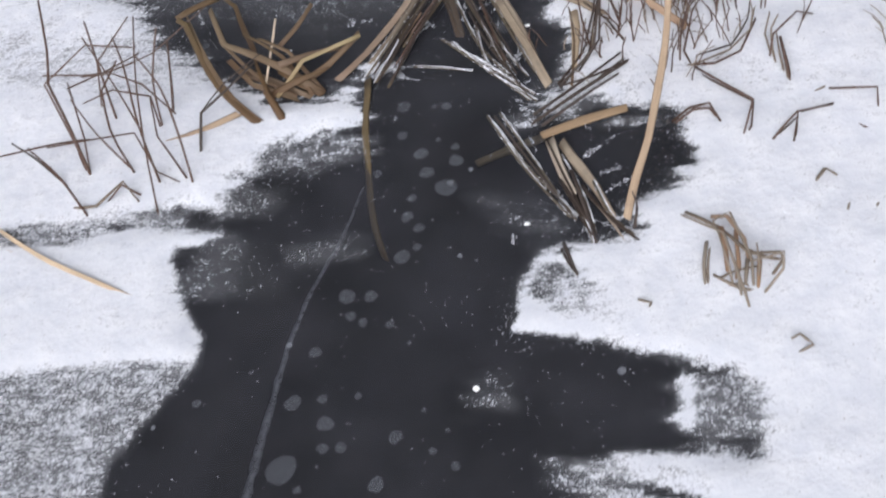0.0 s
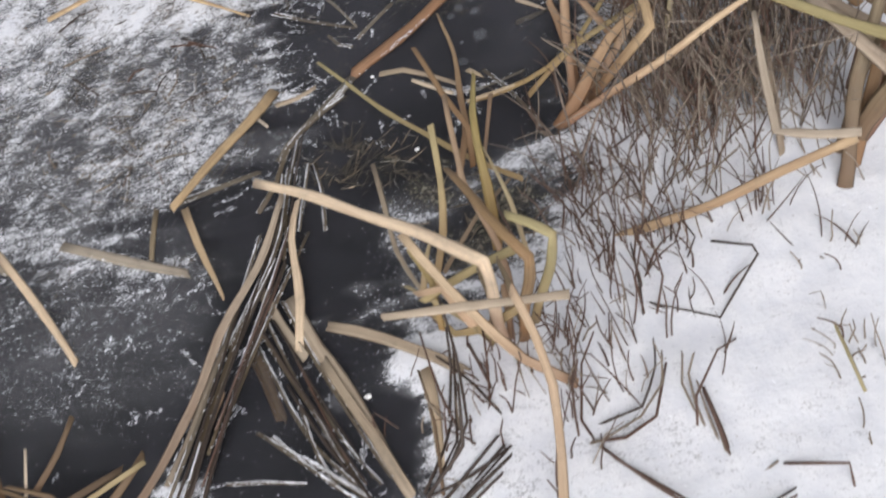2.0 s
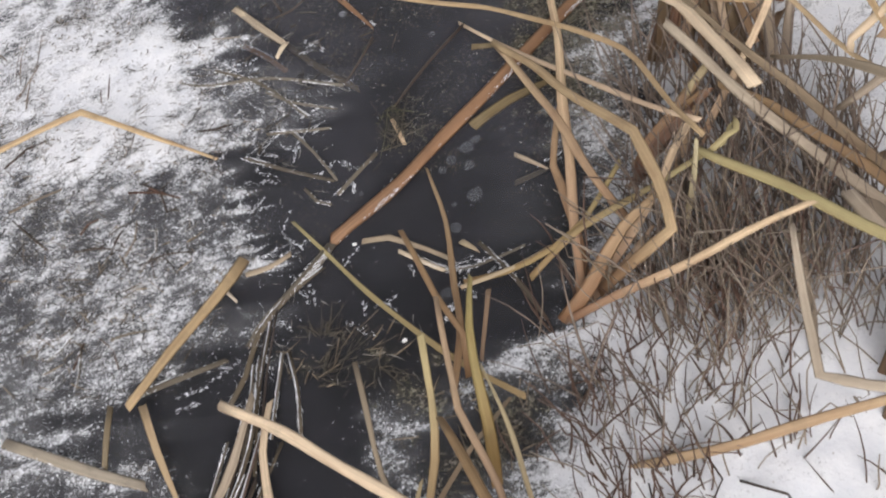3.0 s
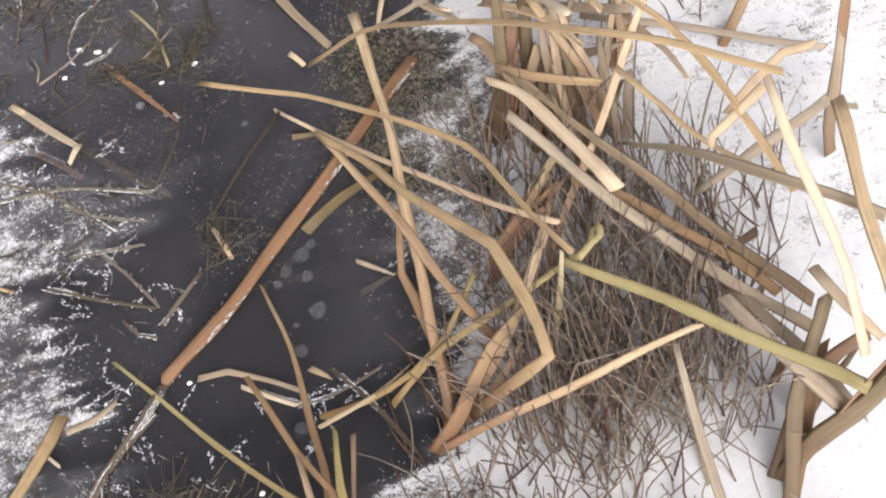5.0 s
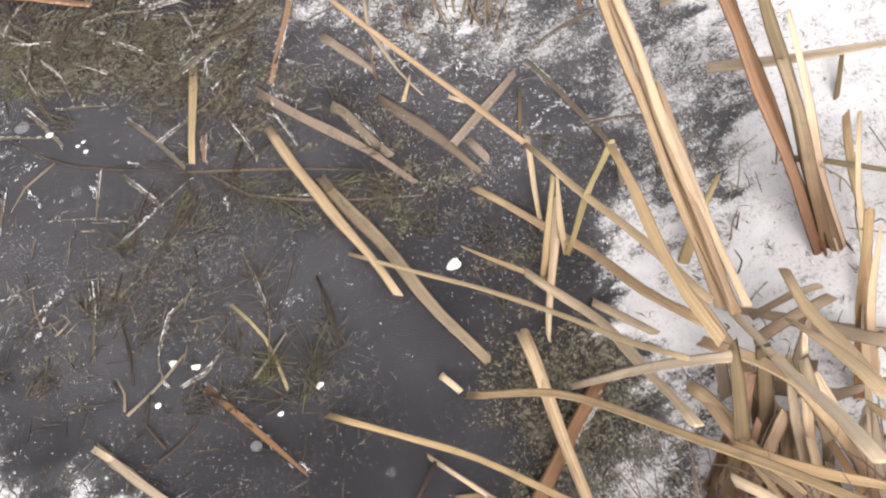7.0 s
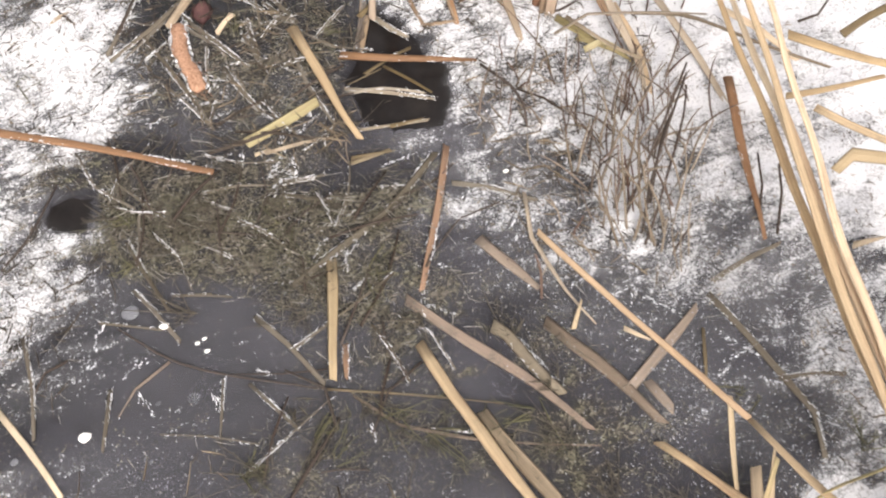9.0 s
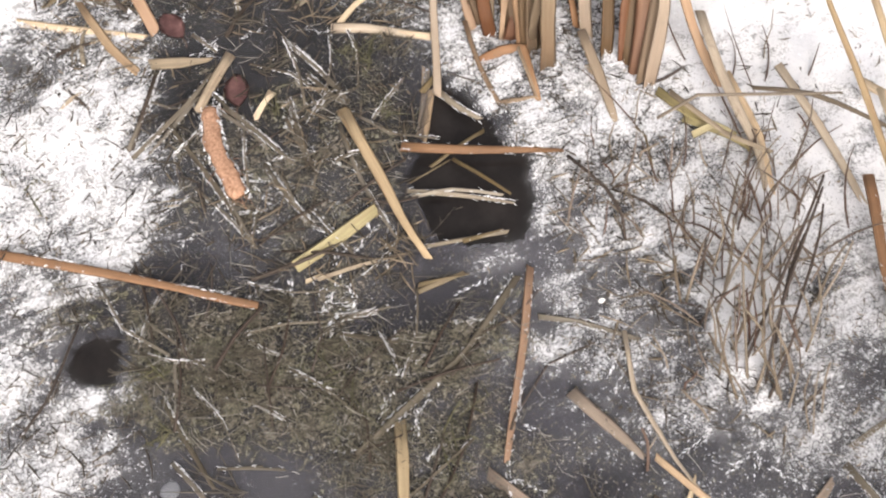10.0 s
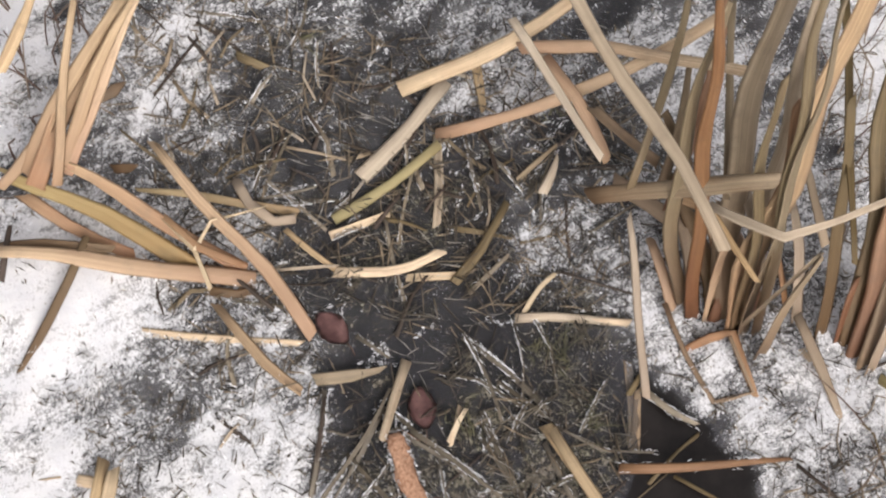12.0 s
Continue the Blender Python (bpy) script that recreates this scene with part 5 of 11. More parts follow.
blade(left_sedge, 8.4, "r", (-0.700, 1.440, 0.002), (-0.719, 1.476, 0.012), (-0.731, 1.499, 0.020), name="stalk")
blade(left_sedge, 4.2, "r", (-0.705, 1.447, 0.000), (-0.706, 1.498, 0.050), (-0.736, 1.588, 0.100), name="stalk")
blade(left_sedge, 4.9, "r", (-0.596, 1.395, 0.000), (-0.629, 1.404, 0.030), (-0.665, 1.389, 0.004), (-0.708, 1.395, 0.000), name="stalk")
blade(left_sedge, 4.9, "r", (-0.514, 1.402, 0.000), (-0.574, 1.485, 0.050), (-0.580, 1.537, 0.090), name="stalk")
blade(left_sedge, 4.2, "r", (-0.620, 1.446, 0.000), (-0.694, 1.518, 0.040), (-0.749, 1.587, 0.060), name="stalk")
blade(left_sedge, 4.2, "r", (-0.550, 1.532, 0.050), (-0.601, 1.570, 0.090), (-0.656, 1.594, 0.100), (-0.711, 1.595, 0.100), name="stalk")
blade(left_sedge, 4.2, "r", (-0.591, 1.537, 0.020), (-0.598, 1.571, 0.060), (-0.654, 1.565, 0.090), (-0.701, 1.540, 0.090), name="stalk")
blade(left_sedge, 4.2, "r", (-0.620, 1.524, 0.020), (-0.659, 1.587, 0.090), (-0.704, 1.648, 0.140), name="stalk")
loose("cattail_leaf", 13, "o", (0.174, 1.253, 0.002), (0.191, 1.309, 0.025), (0.213, 1.357, 0.050), (0.244, 1.456, 0.090), (0.265, 1.552, 0.150), (0.263, 1.585, 0.210), (0.250, 1.618, 0.260), label="tall bent tan cattail leaf standing in the snow bank")

right_clump = clump("cattail_clump", "clump of broken straw cattail leaves folded over the ice edge", 0.232, 1.715)
blade(right_clump, 17.2, "s", (0.223, 1.710, 0.000), (0.226, 1.693, 0.110), (0.231, 1.668, 0.246), (0.144, 1.785, 0.200), (0.059, 1.878, 0.170), (-0.036, 1.971, 0.143))
blade(right_clump, 15.6, "o", (0.243, 1.704, 0.000), (0.261, 1.690, 0.100), (0.279, 1.651, 0.255), (0.247, 1.726, 0.250), (0.216, 1.851, 0.200), name="stem")
blade(right_clump, 14, "g", (0.262, 1.724, 0.000), (0.291, 1.703, 0.120), (0.311, 1.678, 0.244), (0.292, 1.696, 0.250), (0.269, 1.715, 0.250), name="green_leaf")
blade(right_clump, 11.7, "y", (0.309, 1.627, 0.200), (0.251, 1.637, 0.200), (0.193, 1.650, 0.200), (0.103, 1.669, 0.197), name="withered_leaf")
blade(right_clump, 14, "s", (0.294, 1.617, 0.020), (0.244, 1.650, 0.050), (0.211, 1.677, 0.100), (0.176, 1.722, 0.150), (0.145, 1.778, 0.190))
blade(right_clump, 12.5, "g", (0.266, 1.742, 0.150), (0.220, 1.745, 0.130), (0.173, 1.753, 0.100), (0.140, 1.749, 0.090), name="green_leaf")
blade(right_clump, 13.3, "g", (0.250, 1.704, 0.080), (0.203, 1.718, 0.040), (0.165, 1.736, 0.020), (0.142, 1.769, 0.040), name="green_leaf")
blade(right_clump, 10.1, "g", (0.217, 1.700, 0.000), (0.184, 1.730, 0.050), (0.126, 1.771, 0.100), name="green_leaf")
blade(right_clump, 9.4, "g", (0.139, 1.774, 0.060), (0.156, 1.804, 0.090), (0.170, 1.832, 0.100), name="green_leaf")
blade(right_clump, 12.5, "b", (0.209, 1.716, -0.000), (0.223, 1.710, 0.100), (0.225, 1.699, 0.200), name="stem")
blade(right_clump, 11.7, "b", (0.252, 1.719, 0.000), (0.251, 1.711, 0.100), (0.243, 1.715, 0.180), name="stem")
blade(right_clump, 10.9, "o", (0.230, 1.706, 0.000), (0.238, 1.715, 0.050), (0.242, 1.733, 0.100), name="stem")
blade(right_clump, 10.9, "o", (0.243, 1.734, 0.000), (0.249, 1.817, 0.060), (0.227, 1.905, 0.100), (0.229, 1.974, 0.110), (0.235, 2.048, 0.120), name="stem")
blade(right_clump, 15.6, "g", (0.248, 1.822, 0.050), (0.252, 1.879, 0.060), (0.257, 1.920, 0.100), (0.266, 1.991, 0.130), (0.280, 2.049, 0.140), name="green_leaf")
blade(right_clump, 10.1, "s", (0.226, 1.939, 0.080), (0.247, 2.013, 0.070), (0.255, 2.108, 0.040), (0.262, 2.225, 0.020), (0.256, 2.336, 0.006))
blade(right_clump, 9.4, "o", (0.244, 1.969, 0.050), (0.253, 2.006, 0.090), (0.234, 2.055, 0.110), (0.208, 2.166, 0.110), name="stem")
blade(right_clump, 10.9, "g", (0.152, 1.805, 0.020), (0.183, 1.875, 0.050), (0.198, 1.930, 0.090), (0.207, 2.000, 0.120), name="green_leaf")
blade(right_clump, 8.6, "g", (0.304, 1.923, 0.050), (0.247, 1.982, 0.050), (0.204, 2.037, 0.050), (0.130, 2.164, 0.020), (0.051, 2.313, 0.002), name="green_leaf")
blade(right_clump, 7, "g", (0.283, 1.770, 0.080), (0.279, 1.862, 0.090), (0.265, 1.951, 0.100), name="green_leaf")
blade(right_clump, 12.5, "s", (0.195, 1.684, 0.100), (0.172, 1.738, 0.120), (0.134, 1.755, 0.100))
blade(right_clump, 9.4, "g", (0.153, 1.725, 0.050), (0.156, 1.771, 0.090), (0.139, 1.810, 0.120), name="green_leaf")
blade(right_clump, 6.2, "w", (0.261, 2.108, 0.030), (0.334, 2.124, 0.020), (0.391, 2.150, 0.006))
blade(right_clump, 7, "y", (0.169, 1.831, 0.020), (0.234, 1.877, 0.060), (0.287, 1.922, 0.060), name="withered_leaf")
blade(right_clump, 7, "y", (0.296, 2.062, 0.080), (0.281, 2.026, 0.060), (0.265, 1.991, 0.040), name="withered_leaf")
loose("cattail_leaf", 8, "y", (0.107, 2.043, 0.030), (0.110, 1.961, 0.030), (0.114, 1.889, 0.020), (0.135, 1.806, 0.030))
loose("cattail_leaf", 16, "y", (-0.000, 1.809, 0.006), (0.072, 1.762, 0.012), (0.137, 1.708, 0.020), (0.169, 1.678, 0.010))
loose("cattail_leaf", 22, "y", (-0.048, 1.872, 0.008), (-0.015, 1.777, 0.008), (0.028, 1.662, 0.008), (0.068, 1.539, 0.004))
loose("cattail_leaf", 17, "y", (-0.087, 1.901, 0.008), (-0.060, 1.829, 0.008), (-0.034, 1.769, 0.006))
loose("cattail_leaf", 14, "s", (-0.041, 1.785, 0.006), (-0.031, 1.857, 0.015), (-0.028, 1.960, 0.020), (-0.011, 2.029, 0.020))
loose("cattail_leaf", 15, "o", (-0.117, 1.824, -0.008), (-0.099, 1.763, -0.010), (-0.083, 1.701, -0.012))
loose("cattail_leaf", 17, "y", (0.066, 1.419, 0.006), (0.080, 1.368, 0.006), (0.096, 1.309, 0.004))
loose("cattail_leaf", 18, "y", (0.086, 1.413, 0.006), (0.113, 1.352, 0.006), (0.153, 1.256, 0.004))
loose("cattail_leaf", 16, "o", (0.056, 1.424, 0.012), (0.118, 1.439, 0.018), (0.189, 1.454, 0.022))
loose("cattail_leaf", 15, "b", (-0.049, 1.399, -0.008), (0.000, 1.421, -0.008), (0.059, 1.437, -0.006))
loose("cattail_leaf", 15, "b", (-0.237, 1.605, 0.006), (-0.232, 1.490, 0.002), (-0.221, 1.373, -0.004), (-0.207, 1.298, -0.012), (-0.190, 1.235, -0.020))
loose("cattail_leaf", 16, "y", (-0.014, 1.757, 0.010), (0.024, 1.664, 0.010), (0.068, 1.546, 0.006))
loose("cattail_leaf", 15, "o", (-0.109, 1.826, -0.006), (-0.092, 1.762, -0.006), (-0.074, 1.695, -0.008))
loose("cattail_leaf", 16, "s", (0.115, 1.702, 0.010), (0.116, 1.630, 0.010), (0.113, 1.565, 0.006))
loose("cattail_leaf", 17, "s", (-0.023, 2.258, 0.020), (-0.113, 2.156, 0.030), (-0.197, 2.068, 0.035))
loose("cattail_leaf", 16, "s", (-0.182, 2.074, 0.020), (-0.165, 2.005, 0.015), (-0.141, 1.909, 0.004))
loose("cattail_leaf", 9, "b", (-0.220, 2.080, 0.030), (-0.232, 2.033, 0.020), (-0.244, 2.003, 0.002))
loose("cattail_leaf", 11, "f", (-0.205, 2.097, 0.010), (-0.141, 2.105, 0.008), (-0.065, 2.114, 0.006))
loose("cattail_leaf", 14, "s", (-0.460, 2.067, 0.050), (-0.419, 1.995, 0.030), (-0.359, 1.870, 0.002))
loose("cattail_leaf", 12, "s", (-0.409, 2.602, 0.020), (-0.327, 2.604, 0.035), (-0.245, 2.602, 0.050), (-0.176, 2.557, 0.035), (-0.052, 2.471, 0.002))
loose("cattail_leaf", 14, "y", (-0.789, 2.079, 0.004), (-0.685, 2.111, 0.006), (-0.584, 2.149, 0.006))
loose("cattail_leaf", 17, "z", (-0.383, 2.086, 0.006), (-0.314, 2.041, 0.008), (-0.248, 2.000, 0.007), (-0.189, 1.969, 0.004))
loose("cattail_leaf", 11, "z", (-0.682, 2.114, 0.004), (-0.635, 2.140, 0.005), (-0.598, 2.157, 0.004))
loose("cattail_leaf", 14, "z", (-0.614, 2.180, 0.008), (-0.543, 2.138, 0.008), (-0.464, 2.062, 0.005))

frost_bundle = clump("straw_bundle", "bundle of dark straw stems rimmed with white frost on ice", -0.139, 1.796)
blade(frost_bundle, 14, "y", (-0.291, 1.613, 0.004), (-0.243, 1.665, 0.006), (-0.194, 1.743, 0.012), (-0.144, 1.834, 0.020), (-0.082, 1.926, 0.025), (-0.028, 2.037, 0.030), name="withered_leaf")
blade(frost_bundle, 6.4, "h", (-0.199, 1.577, 0.006), (-0.157, 1.692, 0.008), (-0.098, 1.808, 0.010), (-0.005, 1.971, 0.012), name="frosted_stem")
blade(frost_bundle, 7.2, "h", (-0.222, 1.593, 0.006), (-0.136, 1.810, 0.008), (-0.048, 1.971, 0.014), (-0.019, 2.097, 0.014), name="frosted_stem")
blade(frost_bundle, 6.4, "h", (-0.231, 1.632, 0.004), (-0.153, 1.826, 0.006), (-0.076, 1.960, 0.010), (-0.031, 2.066, 0.012), name="frosted_stem")
blade(frost_bundle, 6.4, "h", (-0.210, 1.607, 0.010), (-0.117, 1.832, 0.012), (-0.055, 1.939, 0.014), name="frosted_stem")
blade(frost_bundle, 5.6, "h", (-0.191, 1.606, 0.004), (-0.112, 1.805, 0.006), (-0.044, 1.930, 0.008), name="frosted_stem")
blade(frost_bundle, 6.4, "h", (-0.178, 1.670, 0.008), (-0.101, 1.829, 0.010), (-0.016, 2.020, 0.012), name="frosted_stem")
blade(frost_bundle, 7.2, "h", (-0.239, 1.613, 0.004), (-0.189, 1.719, 0.006), (-0.134, 1.850, 0.008), (-0.074, 1.993, 0.010), name="frosted_stem")
blade(frost_bundle, 11, "z", (-0.236, 1.643, 0.002), (-0.189, 1.729, 0.006), (-0.144, 1.822, 0.008), name="withered_leaf")
blade(frost_bundle, 11, "s", (-0.192, 1.668, 0.002), (-0.164, 1.732, 0.006), (-0.151, 1.755, 0.008))
blade(frost_bundle, 9.6, "h", (-0.075, 2.035, 0.008), (-0.044, 2.081, 0.008), (-0.018, 2.140, 0.008), (0.028, 2.186, 0.006), (0.083, 2.218, 0.004), name="frosted_stem")
blade(frost_bundle, 5.6, "h", (-0.047, 1.939, 0.006), (-0.027, 2.058, 0.006), (-0.000, 2.155, 0.006), name="frosted_stem")
blade(frost_bundle, 5.6, "h", (-0.019, 1.982, 0.006), (-0.003, 2.050, 0.006), (0.010, 2.102, 0.006), name="frosted_stem")
blade(frost_bundle, 5.6, "h", (-0.081, 1.900, 0.006), (-0.047, 2.008, 0.008), (-0.030, 2.095, 0.008), name="frosted_stem")
blade(frost_bundle, 6.4, "h", (0.018, 1.971, 0.004), (0.023, 2.042, 0.004), (0.018, 2.101, 0.004), name="frosted_stem")
blade(frost_bundle, 5.6, "h", (-0.140, 1.822, 0.004), (-0.078, 1.932, 0.006), (-0.046, 2.027, 0.006), name="frosted_stem")
blade(frost_bundle, 5, "d", (-0.194, 1.585, 0.012), (-0.138, 1.729, 0.014), (-0.082, 1.850, 0.015), (-0.041, 1.934, 0.016), name="twig")
blade(frost_bundle, 5, "d", (-0.215, 1.594, 0.012), (-0.162, 1.726, 0.014), (-0.097, 1.875, 0.015), (-0.038, 2.023, 0.016), name="twig")
blade(frost_bundle, 5, "d", (-0.225, 1.610, 0.010), (-0.179, 1.713, 0.012), (-0.114, 1.881, 0.014), (-0.054, 2.005, 0.016), name="twig")
blade(frost_bundle, 4, "d", (-0.200, 1.619, 0.014), (-0.135, 1.784, 0.016), (-0.064, 1.919, 0.016), name="twig")
blade(frost_bundle, 4, "r", (-0.186, 1.626, 0.012), (-0.128, 1.755, 0.014), (-0.052, 1.905, 0.015), name="stalk")
blade(frost_bundle, 5, "r", (-0.164, 1.700, 0.012), (-0.091, 1.843, 0.014), (-0.029, 1.986, 0.016), name="stalk")
blade(frost_bundle, 4, "d", (-0.033, 1.984, 0.010), (-0.014, 2.068, 0.012), (0.011, 2.169, 0.010), name="twig")
blade(frost_bundle, 4, "d", (-0.060, 1.941, 0.010), (-0.029, 2.055, 0.012), (-0.009, 2.134, 0.012), name="twig")

frost_fan = clump("straw_bundle", "fan of dark frosted straw stems frozen on the ice", -0.004, 1.666)
blade(frost_fan, 6.4, "h", (-0.100, 1.851, 0.008), (-0.032, 1.679, 0.006), (0.027, 1.533, 0.004), name="frosted_stem")
blade(frost_fan, 5.6, "h", (-0.084, 1.853, 0.006), (-0.045, 1.719, 0.006), (-0.009, 1.608, 0.004), name="frosted_stem")
blade(frost_fan, 6.4, "h", (-0.100, 1.813, 0.004), (-0.037, 1.637, 0.004), (0.003, 1.576, 0.003), name="frosted_stem")
blade(frost_fan, 5.6, "h", (-0.112, 1.683, 0.003), (-0.032, 1.606, 0.003), (0.044, 1.525, 0.003), name="frosted_stem")
blade(frost_fan, 6.4, "h", (-0.057, 1.869, 0.008), (-0.012, 1.729, 0.006), (0.047, 1.573, 0.004), name="frosted_stem")
blade(frost_fan, 5.6, "h", (-0.054, 1.713, 0.004), (-0.038, 1.628, 0.004), (-0.019, 1.582, 0.003), name="frosted_stem")
blade(frost_fan, 5.6, "h", (-0.037, 1.728, 0.004), (0.001, 1.627, 0.004), (0.035, 1.568, 0.003), name="frosted_stem")
blade(frost_fan, 5.6, "h", (-0.011, 1.492, 0.003), (0.045, 1.376, 0.003), (0.100, 1.258, 0.003), name="frosted_stem")
blade(frost_fan, 5.6, "h", (-0.032, 1.489, 0.003), (0.028, 1.367, 0.003), (0.092, 1.264, 0.003), name="frosted_stem")
blade(frost_fan, 4.8, "h", (-0.093, 1.672, 0.003), (-0.025, 1.585, 0.003), (0.048, 1.510, 0.003), name="frosted_stem")
blade(frost_fan, 4.8, "h", (-0.113, 1.683, 0.003), (-0.034, 1.606, 0.003), (0.031, 1.536, 0.003), name="frosted_stem")
blade(frost_fan, 5.6, "h", (0.090, 1.307, 0.004), (0.116, 1.245, 0.004), (0.122, 1.214, 0.003), name="frosted_stem")
blade(frost_fan, 7, "d", (0.098, 1.352, 0.008), (0.114, 1.275, 0.006), (0.126, 1.211, 0.003), name="twig")
blade(frost_fan, 7, "d", (0.112, 1.317, 0.008), (0.153, 1.249, 0.006), (0.195, 1.200, 0.003), name="twig")
blade(frost_fan, 8, "d", (0.080, 1.336, 0.006), (0.102, 1.287, 0.006), (0.120, 1.245, 0.003), name="twig")
blade(frost_fan, 8, "d", (0.081, 1.218, 0.004), (0.089, 1.187, 0.004), (0.097, 1.159, 0.003), name="twig")
blade(frost_fan, 5.6, "h", (0.129, 1.325, 0.008), (0.157, 1.249, 0.005), (0.186, 1.216, 0.003), name="frosted_stem")
blade(frost_fan, 5, "d", (-0.092, 1.837, 0.010), (-0.031, 1.685, 0.010), (0.018, 1.570, 0.008), name="twig")
blade(frost_fan, 4, "d", (-0.071, 1.841, 0.010), (-0.022, 1.701, 0.010), (0.026, 1.576, 0.008), name="twig")
blade(frost_fan, 5, "r", (-0.054, 1.797, 0.008), (-0.024, 1.685, 0.008), (-0.001, 1.609, 0.006), name="stalk")
blade(frost_fan, 5, "d", (-0.020, 1.484, 0.006), (0.041, 1.368, 0.006), (0.096, 1.262, 0.005), name="twig")
blade(frost_fan, 4, "d", (0.087, 1.320, 0.008), (0.109, 1.254, 0.006), (0.130, 1.212, 0.004), name="twig")

dark_twigs = clump("twig_pile", "dark brown twigs crossing on the snowy ice edge", 0.121, 1.524)
blade(dark_twigs, 7, "d", (0.044, 1.458, 0.010), (0.122, 1.504, 0.020), (0.196, 1.546, 0.030), name="twig")
blade(dark_twigs, 6, "d", (0.056, 1.451, 0.006), (0.130, 1.504, 0.012), (0.181, 1.531, 0.020), name="twig")
blade(dark_twigs, 6, "d", (0.087, 1.536, 0.004), (0.125, 1.556, 0.030), (0.145, 1.564, 0.050), (0.161, 1.617, 0.100), name="twig")
blade(dark_twigs, 5, "d", (0.181, 1.233, 0.002), (0.189, 1.259, 0.020), name="twig")
blade(dark_twigs, 5, "d", (0.130, 1.621, 0.004), (0.150, 1.679, 0.030), (0.157, 1.728, 0.050), name="twig")
blade(dark_twigs, 5, "d", (0.083, 1.540, 0.004), (0.117, 1.586, 0.010), (0.136, 1.623, 0.012), name="twig")
blade(dark_twigs, 6, "d", (0.043, 1.477, 0.006), (0.123, 1.535, 0.010), (0.187, 1.582, 0.016), name="twig")
blade(dark_twigs, 5, "r", (0.177, 1.716, 0.020), (0.193, 1.645, 0.010), (0.200, 1.604, 0.002), name="stalk")

right_sedge = clump("sedge_tuft", "bent dark sedge stalks poking out of deep snow", 0.306, 1.107)
blade(right_sedge, 5, "t", (0.331, 1.100, 0.000), (0.332, 1.139, 0.030), (0.310, 1.200, 0.060), (0.288, 1.196, 0.050), (0.296, 1.182, 0.030), name="stalk")
blade(right_sedge, 5, "t", (0.323, 1.069, -0.000), (0.318, 1.092, 0.020), (0.299, 1.174, 0.050), (0.246, 1.212, 0.050), name="stalk")
blade(right_sedge, 5, "t", (0.337, 1.095, 0.000), (0.368, 1.113, 0.040), (0.372, 1.133, 0.050), (0.331, 1.137, 0.030), name="stalk")
blade(right_sedge, 4, "t", (0.306, 1.107, 0.000), (0.301, 1.133, 0.030), (0.292, 1.176, 0.050), name="stalk")
blade(right_sedge, 5, "t", (0.272, 1.109, 0.002), (0.274, 1.138, 0.015), (0.280, 1.164, 0.030), name="stalk")
blade(right_sedge, 4, "t", (0.284, 1.113, 0.006), (0.314, 1.116, 0.012), (0.343, 1.108, 0.004), name="stalk")
blade(right_sedge, 5, "t", (0.301, 1.127, 0.006), (0.320, 1.103, 0.010), (0.354, 1.110, 0.004), name="stalk")
blade(right_sedge, 4, "t", (0.278, 1.126, 0.004), (0.308, 1.130, 0.020), (0.343, 1.139, 0.015), name="stalk")
blade(right_sedge, 5, "t", (0.314, 1.088, 0.000), (0.311, 1.123, 0.030), (0.300, 1.156, 0.050), name="stalk")
blade(right_sedge, 4, "t", (0.336, 1.113, 0.000), (0.341, 1.128, 0.030), (0.340, 1.151, 0.050), name="stalk")
loose("sedge_stalk", 5, "r", (0.298, 1.536, 0.010), (0.339, 1.469, 0.030), (0.372, 1.424, 0.040), (0.349, 1.375, 0.002))
loose("sedge_stalk", 5, "r", (0.254, 1.432, 0.002), (0.281, 1.440, 0.020), (0.310, 1.436, 0.030), (0.329, 1.405, 0.002))
loose("sedge_stalk", 4.5, "r", (0.382, 1.358, 0.002), (0.408, 1.379, 0.020), (0.431, 1.393, 0.035), (0.486, 1.413, 0.020))
loose("sedge_stalk", 4, "r", (0.419, 1.350, 0.002), (0.432, 1.392, 0.035))
loose("sedge_stalk", 4, "t", (0.429, 1.273, 0.002), (0.455, 1.293, 0.020), (0.474, 1.287, 0.004))
loose("sedge_stalk", 5, "t", (0.468, 1.187, 0.002), (0.468, 1.213, 0.006), (0.475, 1.232, 0.015))
loose("sedge_stalk", 5, "t", (0.498, 1.203, 0.002), (0.514, 1.229, 0.012))
loose("sedge_stalk", 5, "r", (0.445, 1.175, 0.004), (0.473, 1.149, 0.006), (0.504, 1.130, 0.002))
loose("sedge_stalk", 5, "t", (0.351, 0.995, 0.002), (0.391, 1.009, 0.015), (0.376, 1.023, 0.020), (0.365, 1.020, 0.015))
loose("sedge_stalk", 5, "t", (0.186, 1.082, 0.002), (0.194, 1.098, 0.010), (0.177, 1.104, 0.012))
loose("sedge_stalk", 4, "t", (0.231, 1.150, 0.004), (0.261, 1.108, 0.006), (0.292, 1.056, 0.002))
loose("sedge_stalk", 4.7, "d", (0.249, 1.079, 0.006), (0.259, 1.054, 0.006), (0.266, 1.035, 0.003))
loose("sedge_stalk", 4, "r", (0.310, 1.022, 0.003), (0.326, 0.990, 0.003))
loose("sedge_stalk", 5, "r", (0.488, 1.456, 0.010), (0.549, 1.428, 0.030), (0.549, 1.405, 0.002))
loose("sedge_stalk", 5, "r", (0.497, 1.401, 0.006), (0.523, 1.373, 0.008), (0.550, 1.359, 0.003))
loose("sedge_stalk", 5, "r", (0.431, 1.558, 0.030), (0.434, 1.511, 0.015), (0.437, 1.457, 0.001))
loose("sedge_stalk", 4, "r", (0.410, 1.518, 0.030), (0.418, 1.545, 0.050), (0.462, 1.600, 0.040), (0.499, 1.629, 0.002))
